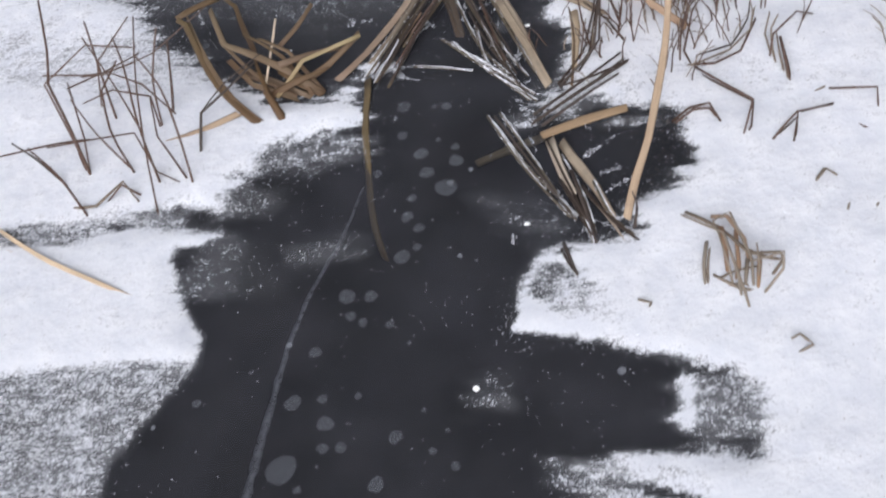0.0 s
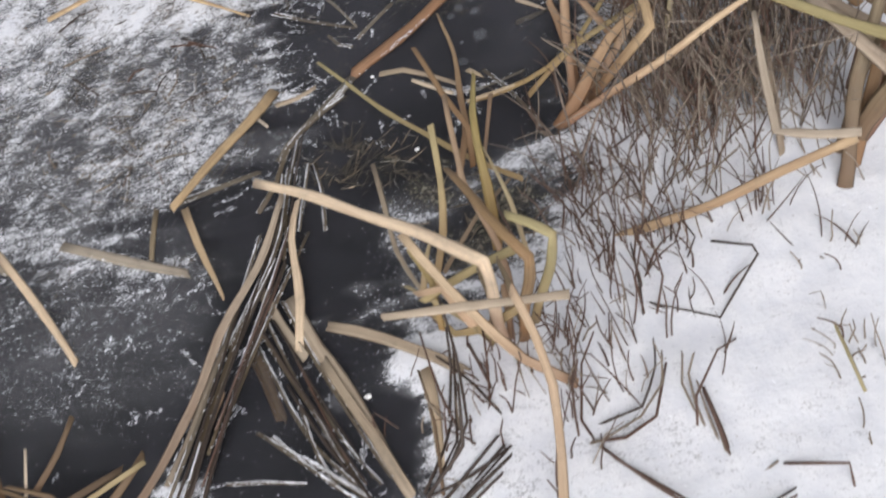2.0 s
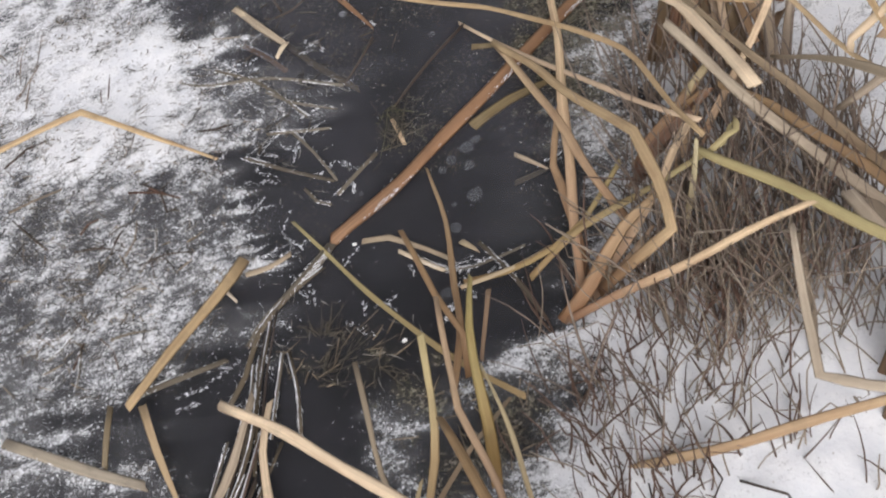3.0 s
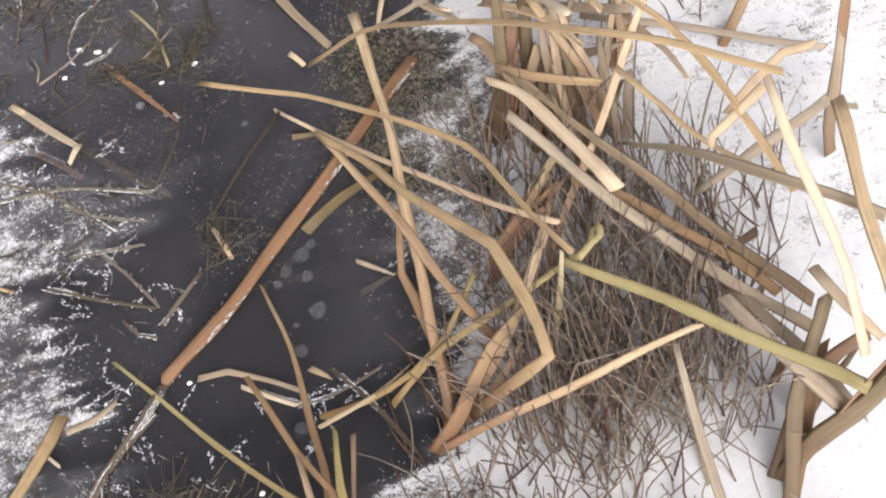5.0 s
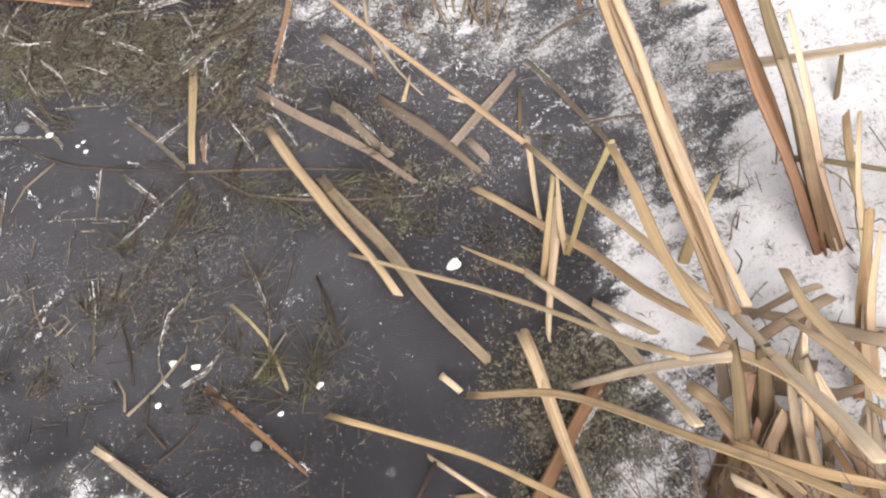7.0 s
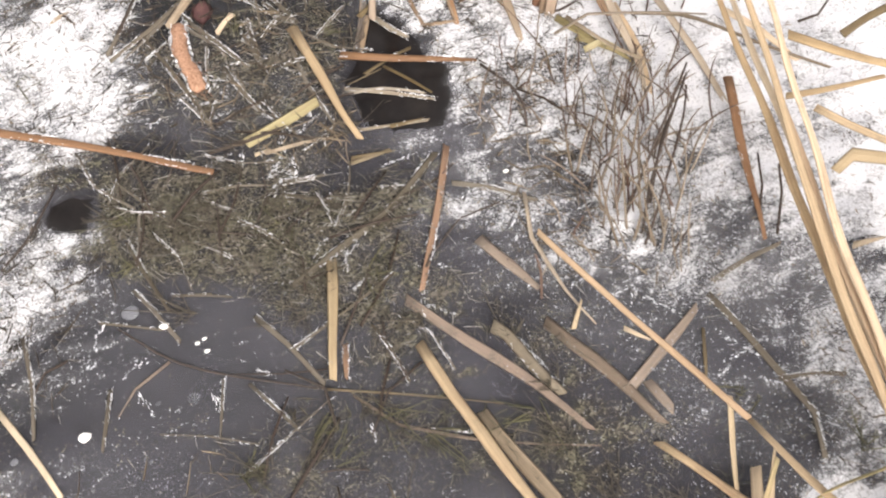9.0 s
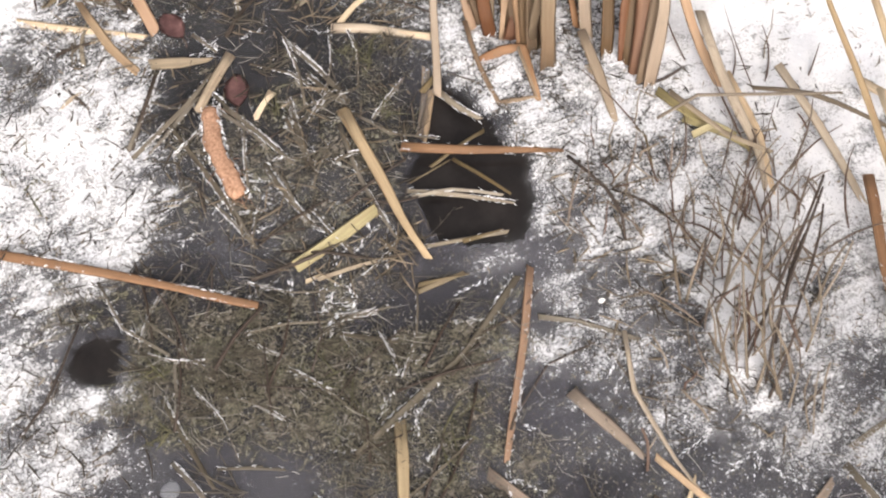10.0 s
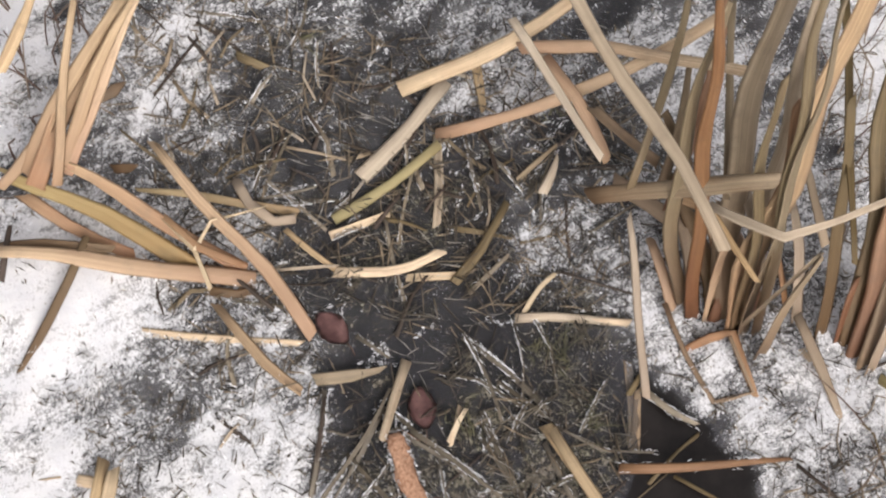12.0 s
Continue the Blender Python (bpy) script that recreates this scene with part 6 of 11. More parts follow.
loose("sedge_stalk", 3.9, "d", (0.434, 1.831, 0.004), (0.482, 1.804, 0.030), (0.491, 1.769, 0.030), (0.471, 1.751, 0.001))
loose("sedge_stalk", 3.9, "d", (0.462, 1.781, 0.001), (0.472, 1.810, 0.030))
loose("sedge_stalk", 3.9, "d", (0.511, 1.769, 0.010), (0.552, 1.733, 0.030), (0.554, 1.718, 0.030), (0.485, 1.657, 0.010), (0.410, 1.706, 0.010))
loose("sedge_stalk", 3.1, "d", (0.413, 1.703, 0.010), (0.450, 1.674, 0.006), (0.490, 1.659, 0.003))
loose("sedge_stalk", 3.9, "d", (0.290, 1.564, 0.002), (0.359, 1.565, 0.020), (0.388, 1.607, 0.030), (0.396, 1.641, 0.035))
loose("sedge_stalk", 4, "t", (0.419, 1.527, 0.001), (0.412, 1.581, 0.020), (0.423, 1.612, 0.035))
loose("sedge_stalk", 4, "t", (0.431, 1.485, 0.001), (0.428, 1.534, 0.015), (0.428, 1.573, 0.030))
loose("sedge_stalk", 5, "t", (0.437, 1.445, 0.002), (0.483, 1.459, 0.012))
loose("sedge_stalk", 5, "g", (0.607, 1.640, 0.006), (0.607, 1.571, 0.010), (0.604, 1.512, 0.012))
loose("sedge_stalk", 4, "t", (0.574, 1.524, 0.004), (0.612, 1.531, 0.010))
loose("sedge_stalk", 4, "t", (0.627, 1.701, 0.010), (0.664, 1.672, 0.003))
loose("sedge_stalk", 3.9, "d", (0.395, 1.677, 0.004), (0.405, 1.728, 0.020), (0.412, 1.787, 0.030))
loose("sedge_stalk", 3.1, "d", (0.495, 1.440, 0.003), (0.512, 1.416, 0.008), (0.551, 1.395, 0.003))
loose("cattail_stalk", 21, "q", (0.573, 2.595, 0.012), (0.482, 2.526, 0.012), (0.391, 2.458, 0.010), (0.241, 2.345, 0.008), (0.101, 2.254, 0.006), label="long orange-brown cattail stalk lying on ice, frosted at one end")
loose("cattail_leaf", 15, "f", (0.100, 2.252, 0.006), (0.053, 2.210, 0.006), (-0.001, 2.165, 0.006), (-0.031, 2.128, 0.006))
loose("cattail_leaf", 10, "q", (0.152, 2.799, 0.002), (0.189, 2.725, 0.005), (0.226, 2.643, 0.008))
loose("cattail_leaf", 14, "y", (0.010, 2.784, 0.002), (0.045, 2.724, 0.008), (0.084, 2.661, 0.010))
loose("cattail_leaf", 12, "b", (0.082, 2.673, -0.004), (0.127, 2.609, -0.008), (0.181, 2.542, -0.012))
loose("cattail_leaf", 10, "w", (0.086, 2.666, 0.010), (0.076, 2.648, 0.014), (0.065, 2.642, 0.004))
loose("cattail_leaf", 10, "q", (0.014, 2.699, -0.003), (0.046, 2.662, -0.003), (0.075, 2.618, -0.004))
loose("cattail_leaf", 5, "d", (0.224, 2.609, 0.020), (0.191, 2.571, 0.012), (0.161, 2.544, 0.002))
loose("cattail_leaf", 6, "d", (0.364, 2.592, 0.008), (0.298, 2.535, 0.008), (0.228, 2.470, 0.002))
loose("cattail_leaf", 10, "w", (0.411, 2.680, 0.015), (0.418, 2.666, 0.015), (0.425, 2.653, 0.010))
loose("cattail_leaf", 18, "y", (0.383, 3.008, 0.004), (0.405, 2.918, 0.006), (0.423, 2.848, 0.008), (0.444, 2.756, 0.008), (0.468, 2.677, 0.003))
loose("cattail_leaf", 16, "s", (0.348, 3.117, 0.002), (0.355, 3.042, 0.010), (0.370, 2.982, 0.016), (0.394, 2.864, 0.020), (0.407, 2.795, 0.020))
loose("cattail_leaf", 18, "b", (0.333, 2.390, 0.002), (0.398, 2.418, 0.002), (0.473, 2.439, 0.002))
loose("cattail_leaf", 8, "f", (-0.009, 2.457, 0.003), (0.052, 2.411, 0.003), (0.120, 2.364, 0.003))
loose("cattail_leaf", 6, "f", (0.068, 2.483, 0.003), (0.097, 2.431, 0.003), (0.124, 2.364, 0.004))
loose("cattail_leaf", 8, "f", (0.121, 2.336, 0.004), (0.151, 2.357, 0.008), (0.191, 2.385, 0.012))
loose("cattail_leaf", 7, "f", (0.161, 2.544, 0.003), (0.053, 2.600, 0.006), (-0.067, 2.632, 0.004), (-0.144, 2.684, 0.003))
loose("cattail_leaf", 7, "f", (-0.038, 2.656, 0.004), (0.035, 2.594, 0.006), (0.097, 2.501, 0.003))
loose("cattail_leaf", 6, "f", (0.039, 2.578, 0.003), (0.081, 2.538, 0.004), (0.145, 2.499, 0.003))
loose("cattail_leaf", 6, "f", (0.030, 2.491, 0.003), (0.083, 2.476, 0.004), (0.129, 2.466, 0.003))
loose("cattail_leaf", 6, "f", (0.074, 2.366, 0.003), (0.090, 2.336, 0.003), (0.110, 2.323, 0.003))
loose("cattail_leaf", 9, "y", (0.142, 2.244, 0.003), (0.179, 2.238, 0.004), (0.228, 2.202, 0.004), (0.262, 2.171, 0.003))
loose("cattail_leaf", 7, "f", (0.199, 2.205, 0.003), (0.227, 2.178, 0.003), (0.257, 2.153, 0.003))
loose("cattail_leaf", 9, "w", (0.275, 2.199, 0.003), (0.286, 2.186, 0.003), (0.294, 2.177, 0.003))
loose("cattail_leaf", 10, "b", (0.367, 2.543, 0.004), (0.398, 2.534, 0.004))
loose("cattail_leaf", 8, "y", (0.381, 2.318, 0.003), (0.404, 2.291, 0.004), (0.418, 2.276, 0.003))
loose("cattail_leaf", 8, "b", (0.369, 2.276, -0.006), (0.432, 2.287, -0.006))
loose("cattail_leaf", 7, "s", (0.222, 2.448, 0.004), (0.227, 2.419, 0.006), (0.231, 2.393, 0.004))

bank_clump = clump("cattail_clump", "large clump of broken straw cattail leaves leaning over dark ice", 0.644, 2.412)
blade(bank_clump, 10.5, "s", (0.828, 2.125, 0.350), (0.781, 2.162, 0.358), (0.737, 2.204, 0.360), (0.691, 2.247, 0.355), (0.650, 2.304, 0.330), (0.608, 2.375, 0.285), (0.561, 2.459, 0.225), (0.504, 2.556, 0.141), (0.428, 2.643, 0.020))
blade(bank_clump, 12, "s", (0.836, 2.072, 0.200), (0.818, 2.113, 0.240), (0.802, 2.154, 0.275), (0.788, 2.196, 0.305), (0.766, 2.237, 0.330), (0.738, 2.275, 0.350), (0.710, 2.318, 0.360), (0.684, 2.366, 0.360))
blade(bank_clump, 12.5, "s", (0.575, 2.174, 0.010), (0.665, 2.252, 0.090), (0.756, 2.324, 0.180), (0.833, 2.390, 0.270))
blade(bank_clump, 13, "y", (0.813, 2.548, 0.024), (0.884, 2.497, 0.024), (0.952, 2.445, 0.024), (1.018, 2.393, 0.024), (1.082, 2.343, 0.024), name="withered_leaf")
blade(bank_clump, 16, "y", (0.831, 1.989, 0.090), (0.764, 2.132, 0.112), (0.700, 2.277, 0.130), (0.638, 2.409, 0.145))
blade(bank_clump, 16, "y", (0.815, 1.962, 0.085), (0.732, 2.087, 0.110), (0.666, 2.210, 0.135), (0.613, 2.339, 0.155))
blade(bank_clump, 16, "o", (0.804, 2.013, 0.090), (0.772, 2.070, 0.105), (0.736, 2.127, 0.115), (0.699, 2.187, 0.120), (0.648, 2.236, 0.125))
blade(bank_clump, 16, "y", (0.896, 1.996, 0.215), (0.857, 2.035, 0.228), (0.822, 2.081, 0.224), (0.791, 2.134, 0.204), (0.761, 2.198, 0.167), (0.729, 2.270, 0.113), name="withered_leaf")
blade(bank_clump, 13, "s", (0.379, 2.034, 0.002), (0.458, 2.017, 0.060), (0.531, 1.998, 0.120), (0.596, 1.978, 0.180), (0.656, 1.962, 0.228))
blade(bank_clump, 9, "s", (0.583, 2.100, 0.212), (0.573, 2.171, 0.185), (0.565, 2.249, 0.163), (0.551, 2.330, 0.140), (0.513, 2.400, 0.118), (0.463, 2.472, 0.092), (0.409, 2.556, 0.060), (0.343, 2.626, 0.029), (0.274, 2.701, 0.004))
blade(bank_clump, 13, "s", (0.674, 2.552, 0.150), (0.650, 2.637, 0.095), (0.631, 2.735, 0.040), (0.596, 2.825, 0.008), (0.552, 2.901, 0.003))
blade(bank_clump, 13, "s", (0.581, 2.433, 0.262), (0.589, 2.545, 0.162), (0.581, 2.651, 0.088), (0.552, 2.739, 0.050))
blade(bank_clump, 6, "g", (0.555, 2.735, 0.050), (0.527, 2.772, 0.045), (0.500, 2.810, 0.040), name="green_leaf")
blade(bank_clump, 6.5, "w", (0.606, 2.491, 0.265), (0.574, 2.559, 0.205), (0.539, 2.637, 0.148), (0.494, 2.718, 0.096), (0.437, 2.800, 0.047), (0.373, 2.887, 0.003))
blade(bank_clump, 15, "s", (0.640, 2.496, 0.260), (0.634, 2.545, 0.272), (0.635, 2.598, 0.280), (0.640, 2.657, 0.284), (0.642, 2.718, 0.288))
blade(bank_clump, 12, "s", (0.673, 2.555, 0.205), (0.664, 2.628, 0.172), (0.650, 2.702, 0.149), (0.631, 2.776, 0.135), (0.609, 2.851, 0.130))
blade(bank_clump, 8.5, "o", (0.609, 2.851, 0.132), (0.581, 2.921, 0.135), (0.546, 2.985, 0.149), (0.512, 3.047, 0.172), (0.476, 3.099, 0.205))
blade(bank_clump, 12, "w", (0.772, 2.396, 0.095), (0.830, 2.482, 0.076), (0.880, 2.565, 0.080), (0.919, 2.640, 0.106), (0.948, 2.701, 0.150))
blade(bank_clump, 12, "y", (0.641, 2.478, 0.260), (0.605, 2.509, 0.215), (0.564, 2.537, 0.174), (0.518, 2.560, 0.137), name="withered_leaf")
blade(bank_clump, 16, "w", (0.690, 2.332, 0.300), (0.694, 2.387, 0.260), (0.704, 2.455, 0.200), (0.719, 2.540, 0.111), (0.735, 2.610, 0.050))
blade(bank_clump, 9, "s", (0.608, 2.186, 0.130), (0.580, 2.220, 0.120), (0.534, 2.288, 0.100), (0.487, 2.367, 0.075), (0.437, 2.457, 0.045), (0.399, 2.528, 0.020), (0.360, 2.603, 0.004))
blade(bank_clump, 16, "s", (0.429, 2.052, 0.020), (0.477, 2.036, 0.090), (0.519, 2.027, 0.154), (0.526, 2.098, 0.160), (0.522, 2.175, 0.158), (0.491, 2.250, 0.130), (0.466, 2.324, 0.100), (0.436, 2.425, 0.060), (0.400, 2.519, 0.027))
blade(bank_clump, 14, "s", (0.492, 2.103, 0.060), (0.469, 2.187, 0.070), (0.447, 2.305, 0.065), (0.428, 2.408, 0.045), (0.402, 2.509, 0.025))
blade(bank_clump, 16, "s", (0.394, 2.033, 0.000), (0.412, 2.082, 0.020), (0.432, 2.172, 0.050), (0.452, 2.280, 0.060), (0.478, 2.405, 0.070), (0.498, 2.527, 0.065), (0.516, 2.671, 0.054))
blade(bank_clump, 14, "s", (0.421, 2.083, 0.010), (0.427, 2.126, 0.030), (0.426, 2.179, 0.040), (0.424, 2.258, 0.030), (0.453, 2.332, 0.040), (0.481, 2.400, 0.050))
blade(bank_clump, 16, "g", (0.789, 1.847, 0.180), (0.771, 1.883, 0.170), (0.718, 1.954, 0.165), (0.661, 2.030, 0.160), (0.588, 2.128, 0.150), name="green_leaf")
blade(bank_clump, 21, "s", (0.374, 2.036, 0.000), (0.420, 2.054, 0.040), (0.479, 2.088, 0.090), (0.528, 2.111, 0.110))
blade(bank_clump, 14, "s", (0.414, 2.053, 0.000), (0.475, 2.082, 0.060), (0.543, 2.137, 0.110), (0.593, 2.185, 0.130))
blade(bank_clump, 14, "o", (0.417, 2.052, 0.004), (0.466, 2.060, 0.050), (0.513, 2.087, 0.080), name="stem")
blade(bank_clump, 10, "g", (0.351, 2.110, 0.004), (0.397, 2.124, 0.030), (0.430, 2.131, 0.050), (0.542, 2.135, 0.100), (0.622, 2.134, 0.140), (0.635, 2.151, 0.150), name="green_leaf")
blade(bank_clump, 9, "g", (0.265, 2.133, 0.004), (0.322, 2.123, 0.016), (0.390, 2.127, 0.030), (0.439, 2.144, 0.050), (0.506, 2.205, 0.070), name="green_leaf")
blade(bank_clump, 9, "g", (0.551, 2.081, 0.060), (0.577, 2.116, 0.120), (0.586, 2.128, 0.170), name="green_leaf")
blade(bank_clump, 9, "s", (0.734, 2.299, 0.220), (0.765, 2.237, 0.200), (0.796, 2.177, 0.180), (0.832, 2.132, 0.170))
blade(bank_clump, 16, "s", (0.799, 1.876, 0.200), (0.803, 1.942, 0.260), (0.804, 2.010, 0.300), (0.797, 2.063, 0.340), (0.808, 2.127, 0.350))
blade(bank_clump, 13, "s", (0.831, 2.150, 0.300), (0.805, 2.151, 0.270), (0.776, 2.153, 0.240), (0.776, 2.152, 0.220))
blade(bank_clump, 14, "y", (0.924, 2.151, 0.220), (0.909, 2.154, 0.200), (0.851, 2.162, 0.160), (0.785, 2.178, 0.080), name="withered_leaf")
blade(bank_clump, 10, "g", (0.651, 2.729, 0.270), (0.638, 2.752, 0.140), (0.613, 2.758, 0.010), name="green_leaf")
blade(bank_clump, 9, "w", (0.614, 2.759, 0.008), (0.617, 2.784, 0.050), (0.636, 2.826, 0.090))
blade(bank_clump, 10, "g", (0.573, 2.741, 0.004), (0.595, 2.772, 0.060), (0.624, 2.809, 0.110), name="green_leaf")
blade(bank_clump, 15, "s", (0.749, 2.392, 0.240), (0.743, 2.453, 0.220), (0.731, 2.505, 0.200))
blade(bank_clump, 18, "y", (0.851, 2.465, 0.100), (0.816, 2.515, 0.070), (0.776, 2.558, 0.050), (0.735, 2.605, 0.030), name="withered_leaf")
blade(bank_clump, 12, "y", (0.754, 2.578, 0.040), (0.796, 2.572, 0.070), (0.820, 2.560, 0.090), name="withered_leaf")
blade(bank_clump, 20, "b", (0.619, 2.403, 0.000), (0.633, 2.420, 0.060), (0.649, 2.435, 0.120), (0.666, 2.510, 0.200), name="stem")
blade(bank_clump, 18, "q", (0.633, 2.404, 0.000), (0.648, 2.419, 0.050), (0.674, 2.450, 0.120), name="stem")
blade(bank_clump, 17, "o", (0.656, 2.411, 0.000), (0.672, 2.420, 0.060), (0.703, 2.445, 0.120), name="stem")
blade(bank_clump, 16, "b", (0.686, 2.406, 0.000), (0.696, 2.422, 0.080), (0.716, 2.459, 0.130), name="stem")
blade(bank_clump, 16, "s", (0.712, 2.394, -0.000), (0.715, 2.413, 0.080), (0.726, 2.457, 0.150), (0.745, 2.497, 0.180))
blade(bank_clump, 15, "y", (0.742, 2.389, 0.000), (0.731, 2.410, 0.100), (0.731, 2.475, 0.170), name="withered_leaf")
blade(bank_clump, 14, "s", (0.772, 2.339, 0.000), (0.759, 2.367, 0.050), (0.736, 2.420, 0.120), (0.707, 2.487, 0.170))
blade(bank_clump, 14, "s", (0.774, 2.362, 0.020), (0.761, 2.391, 0.080), (0.739, 2.460, 0.150))
blade(bank_clump, 15, "y", (0.774, 2.328, 0.000), (0.795, 2.369, 0.050), (0.806, 2.388, 0.080), name="withered_leaf")
blade(bank_clump, 20, "q", (0.518, 2.202, 0.000), (0.552, 2.234, 0.020), (0.586, 2.244, 0.050), (0.642, 2.257, 0.100), name="stem")
blade(bank_clump, 14, "g", (0.550, 2.231, 0.010), (0.592, 2.257, 0.050), (0.631, 2.287, 0.090), name="green_leaf")
blade(bank_clump, 15, "s", (0.543, 2.169, 0.020), (0.607, 2.213, 0.080), (0.623, 2.239, 0.090))
blade(bank_clump, 10, "g", (0.600, 2.121, 0.150), (0.623, 2.129, 0.160), (0.636, 2.133, 0.160), (0.642, 2.148, 0.160), name="green_leaf")
blade(bank_clump, 17, "y", (0.705, 2.514, 0.030), (0.731, 2.498, 0.040), (0.762, 2.486, 0.040), name="withered_leaf")
blade(bank_clump, 18, "s", (0.666, 2.158, 0.200), (0.653, 2.272, 0.180), (0.635, 2.359, 0.160), (0.611, 2.404, 0.150))
blade(bank_clump, 14, "s", (0.855, 2.496, 0.060), (0.844, 2.446, 0.090), (0.833, 2.356, 0.140), (0.820, 2.273, 0.180))
blade(bank_clump, 12, "o", (0.725, 2.307, 0.100), (0.729, 2.365, 0.100), (0.739, 2.434, 0.080), name="stem")

tall_clump = clump("cattail_clump", "upright tan cattail leaves rising from frosted snow", 0.758, 2.638)
blade(tall_clump, 15, "s", (0.716, 2.565, 0.110), (0.748, 2.772, 0.120), (0.779, 2.978, 0.132), (0.811, 3.170, 0.152), (0.843, 3.359, 0.165), (0.868, 3.500, 0.175))
blade(tall_clump, 14, "s", (0.722, 2.579, 0.110), (0.758, 2.785, 0.138), (0.795, 2.991, 0.165), (0.834, 3.146, 0.184), (0.874, 3.300, 0.200), (0.910, 3.450, 0.215))
blade(tall_clump, 12, "w", (0.729, 2.565, 0.116), (0.761, 2.772, 0.126), (0.792, 2.978, 0.138), (0.824, 3.170, 0.158), (0.856, 3.359, 0.171))
blade(tall_clump, 12, "s", (0.709, 2.579, 0.102), (0.743, 2.785, 0.130), (0.778, 2.991, 0.157), (0.815, 3.146, 0.176), (0.853, 3.300, 0.192), (0.887, 3.450, 0.207))
blade(tall_clump, 11, "o", (0.719, 2.572, 0.116), (0.753, 2.779, 0.135), (0.787, 2.985, 0.155), (0.823, 3.158, 0.174), (0.859, 3.329, 0.189), name="stem")
blade(tall_clump, 17, "o", (0.768, 2.640, 0.000), (0.775, 2.750, 0.060), (0.790, 2.860, 0.120), name="stem")
blade(tall_clump, 14, "g", (0.723, 2.681, 0.000), (0.757, 2.708, 0.040), (0.803, 2.736, 0.080), name="green_leaf")

far_clump = clump("cattail_clump", "reddish-brown cattail stems standing in trampled snow", 0.884, 2.628)
blade(far_clump, 22, "q", (0.888, 2.614, 0.000), (0.883, 2.733, 0.090), (0.893, 2.876, 0.170), (0.918, 3.026, 0.250), name="stem")
blade(far_clump, 20, "b", (0.895, 2.612, 0.000), (0.903, 2.726, 0.100), (0.918, 2.856, 0.200), (0.938, 2.976, 0.300), name="stem")
blade(far_clump, 18, "q", (0.880, 2.618, 0.000), (0.868, 2.713, 0.110), (0.870, 2.836, 0.190), (0.868, 2.996, 0.270), name="stem")
blade(far_clump, 18, "s", (0.900, 2.608, 0.000), (0.918, 2.716, 0.080), (0.948, 2.846, 0.170))
blade(far_clump, 16, "y", (0.888, 2.621, 0.000), (0.893, 2.696, 0.100), (0.888, 2.776, 0.200), name="withered_leaf")

edge_clump = clump("cattail_clump", "brown cattail stem bases standing in clean snow", 0.958, 2.531)
blade(edge_clump, 22, "q", (0.949, 2.531, 0.000), (0.981, 2.557, 0.060), (1.010, 2.585, 0.160), name="stem")
blade(edge_clump, 20, "b", (0.967, 2.531, 0.000), (1.002, 2.559, 0.070), (1.029, 2.586, 0.150), name="stem")
blade(edge_clump, 20, "q", (1.025, 2.519, 0.000), (1.050, 2.545, 0.060), (1.069, 2.575, 0.140), name="stem")
blade(edge_clump, 18, "s", (1.036, 2.508, 0.000), (1.062, 2.540, 0.070), (1.082, 2.558, 0.150))
blade(edge_clump, 16, "o", (0.990, 2.542, 0.000), (1.014, 2.583, 0.050), (1.024, 2.620, 0.120), name="stem")
blade(edge_clump, 16, "s", (0.969, 2.417, 0.002), (1.022, 2.454, 0.060), (1.096, 2.498, 0.140))
blade(edge_clump, 14, "s", (0.828, 2.450, 0.020), (0.853, 2.511, 0.090), (0.881, 2.566, 0.160))
blade(edge_clump, 17, "s", (0.942, 2.537, 0.200), (0.979, 2.468, 0.200), (1.040, 2.372, 0.220))
blade(edge_clump, 15, "s", (0.873, 2.255, 0.100), (0.911, 2.268, 0.130), (0.957, 2.279, 0.150), (0.989, 2.265, 0.160))

bank_stem = clump("cattail_clump", "thick weathered cattail stems leaning in the snow bank", 0.693, 1.785)
blade(bank_stem, 22, "b", (0.690, 1.786, 0.000), (0.719, 1.836, 0.060), (0.759, 1.904, 0.120), (0.800, 1.951, 0.200), name="stem")
blade(bank_stem, 20, "o", (0.714, 1.810, 0.000), (0.756, 1.873, 0.060), (0.802, 1.932, 0.120), name="stem")
blade(bank_stem, 13, "y", (0.692, 1.758, 0.160), (0.649, 1.778, 0.150), (0.608, 1.807, 0.140), (0.631, 1.921, 0.160), (0.639, 1.971, 0.180), name="withered_leaf")
blade(bank_stem, 14, "s", (0.685, 1.760, 0.150), (0.607, 1.777, 0.100), (0.523, 1.796, 0.050), (0.416, 1.815, 0.010), (0.373, 1.815, 0.003))
blade(bank_stem, 20, "y", (0.780, 1.854, 0.120), (0.748, 1.936, 0.140), (0.723, 2.010, 0.150), name="withered_leaf")
blade(bank_stem, 18, "b", (0.705, 1.844, 0.000), (0.741, 1.879, 0.060), (0.784, 1.918, 0.120), name="stem")
blade(bank_stem, 12, "y", (0.671, 2.018, 0.080), (0.661, 1.951, 0.040), (0.645, 1.870, 0.010), name="withered_leaf")
loose("cattail_leaf", 14, "w", (0.286, 3.263, 0.004), (0.261, 3.187, 0.008), (0.237, 3.108, 0.006))
loose("cattail_leaf", 9, "q", (0.265, 3.148, 0.002), (0.250, 3.105, 0.003))
loose("cattail_leaf", 11, "q", (0.485, 3.375, 0.004), (0.428, 3.272, 0.004), (0.375, 3.182, 0.004))
loose("cattail_leaf", 17, "m", (0.351, 3.179, 0.002), (0.403, 3.097, 0.002), (0.455, 3.015, 0.002), (0.492, 2.941, 0.002))
loose("cattail_leaf", 16, "m", (0.470, 3.228, 0.003), (0.490, 3.180, 0.003), (0.508, 3.132, 0.003))
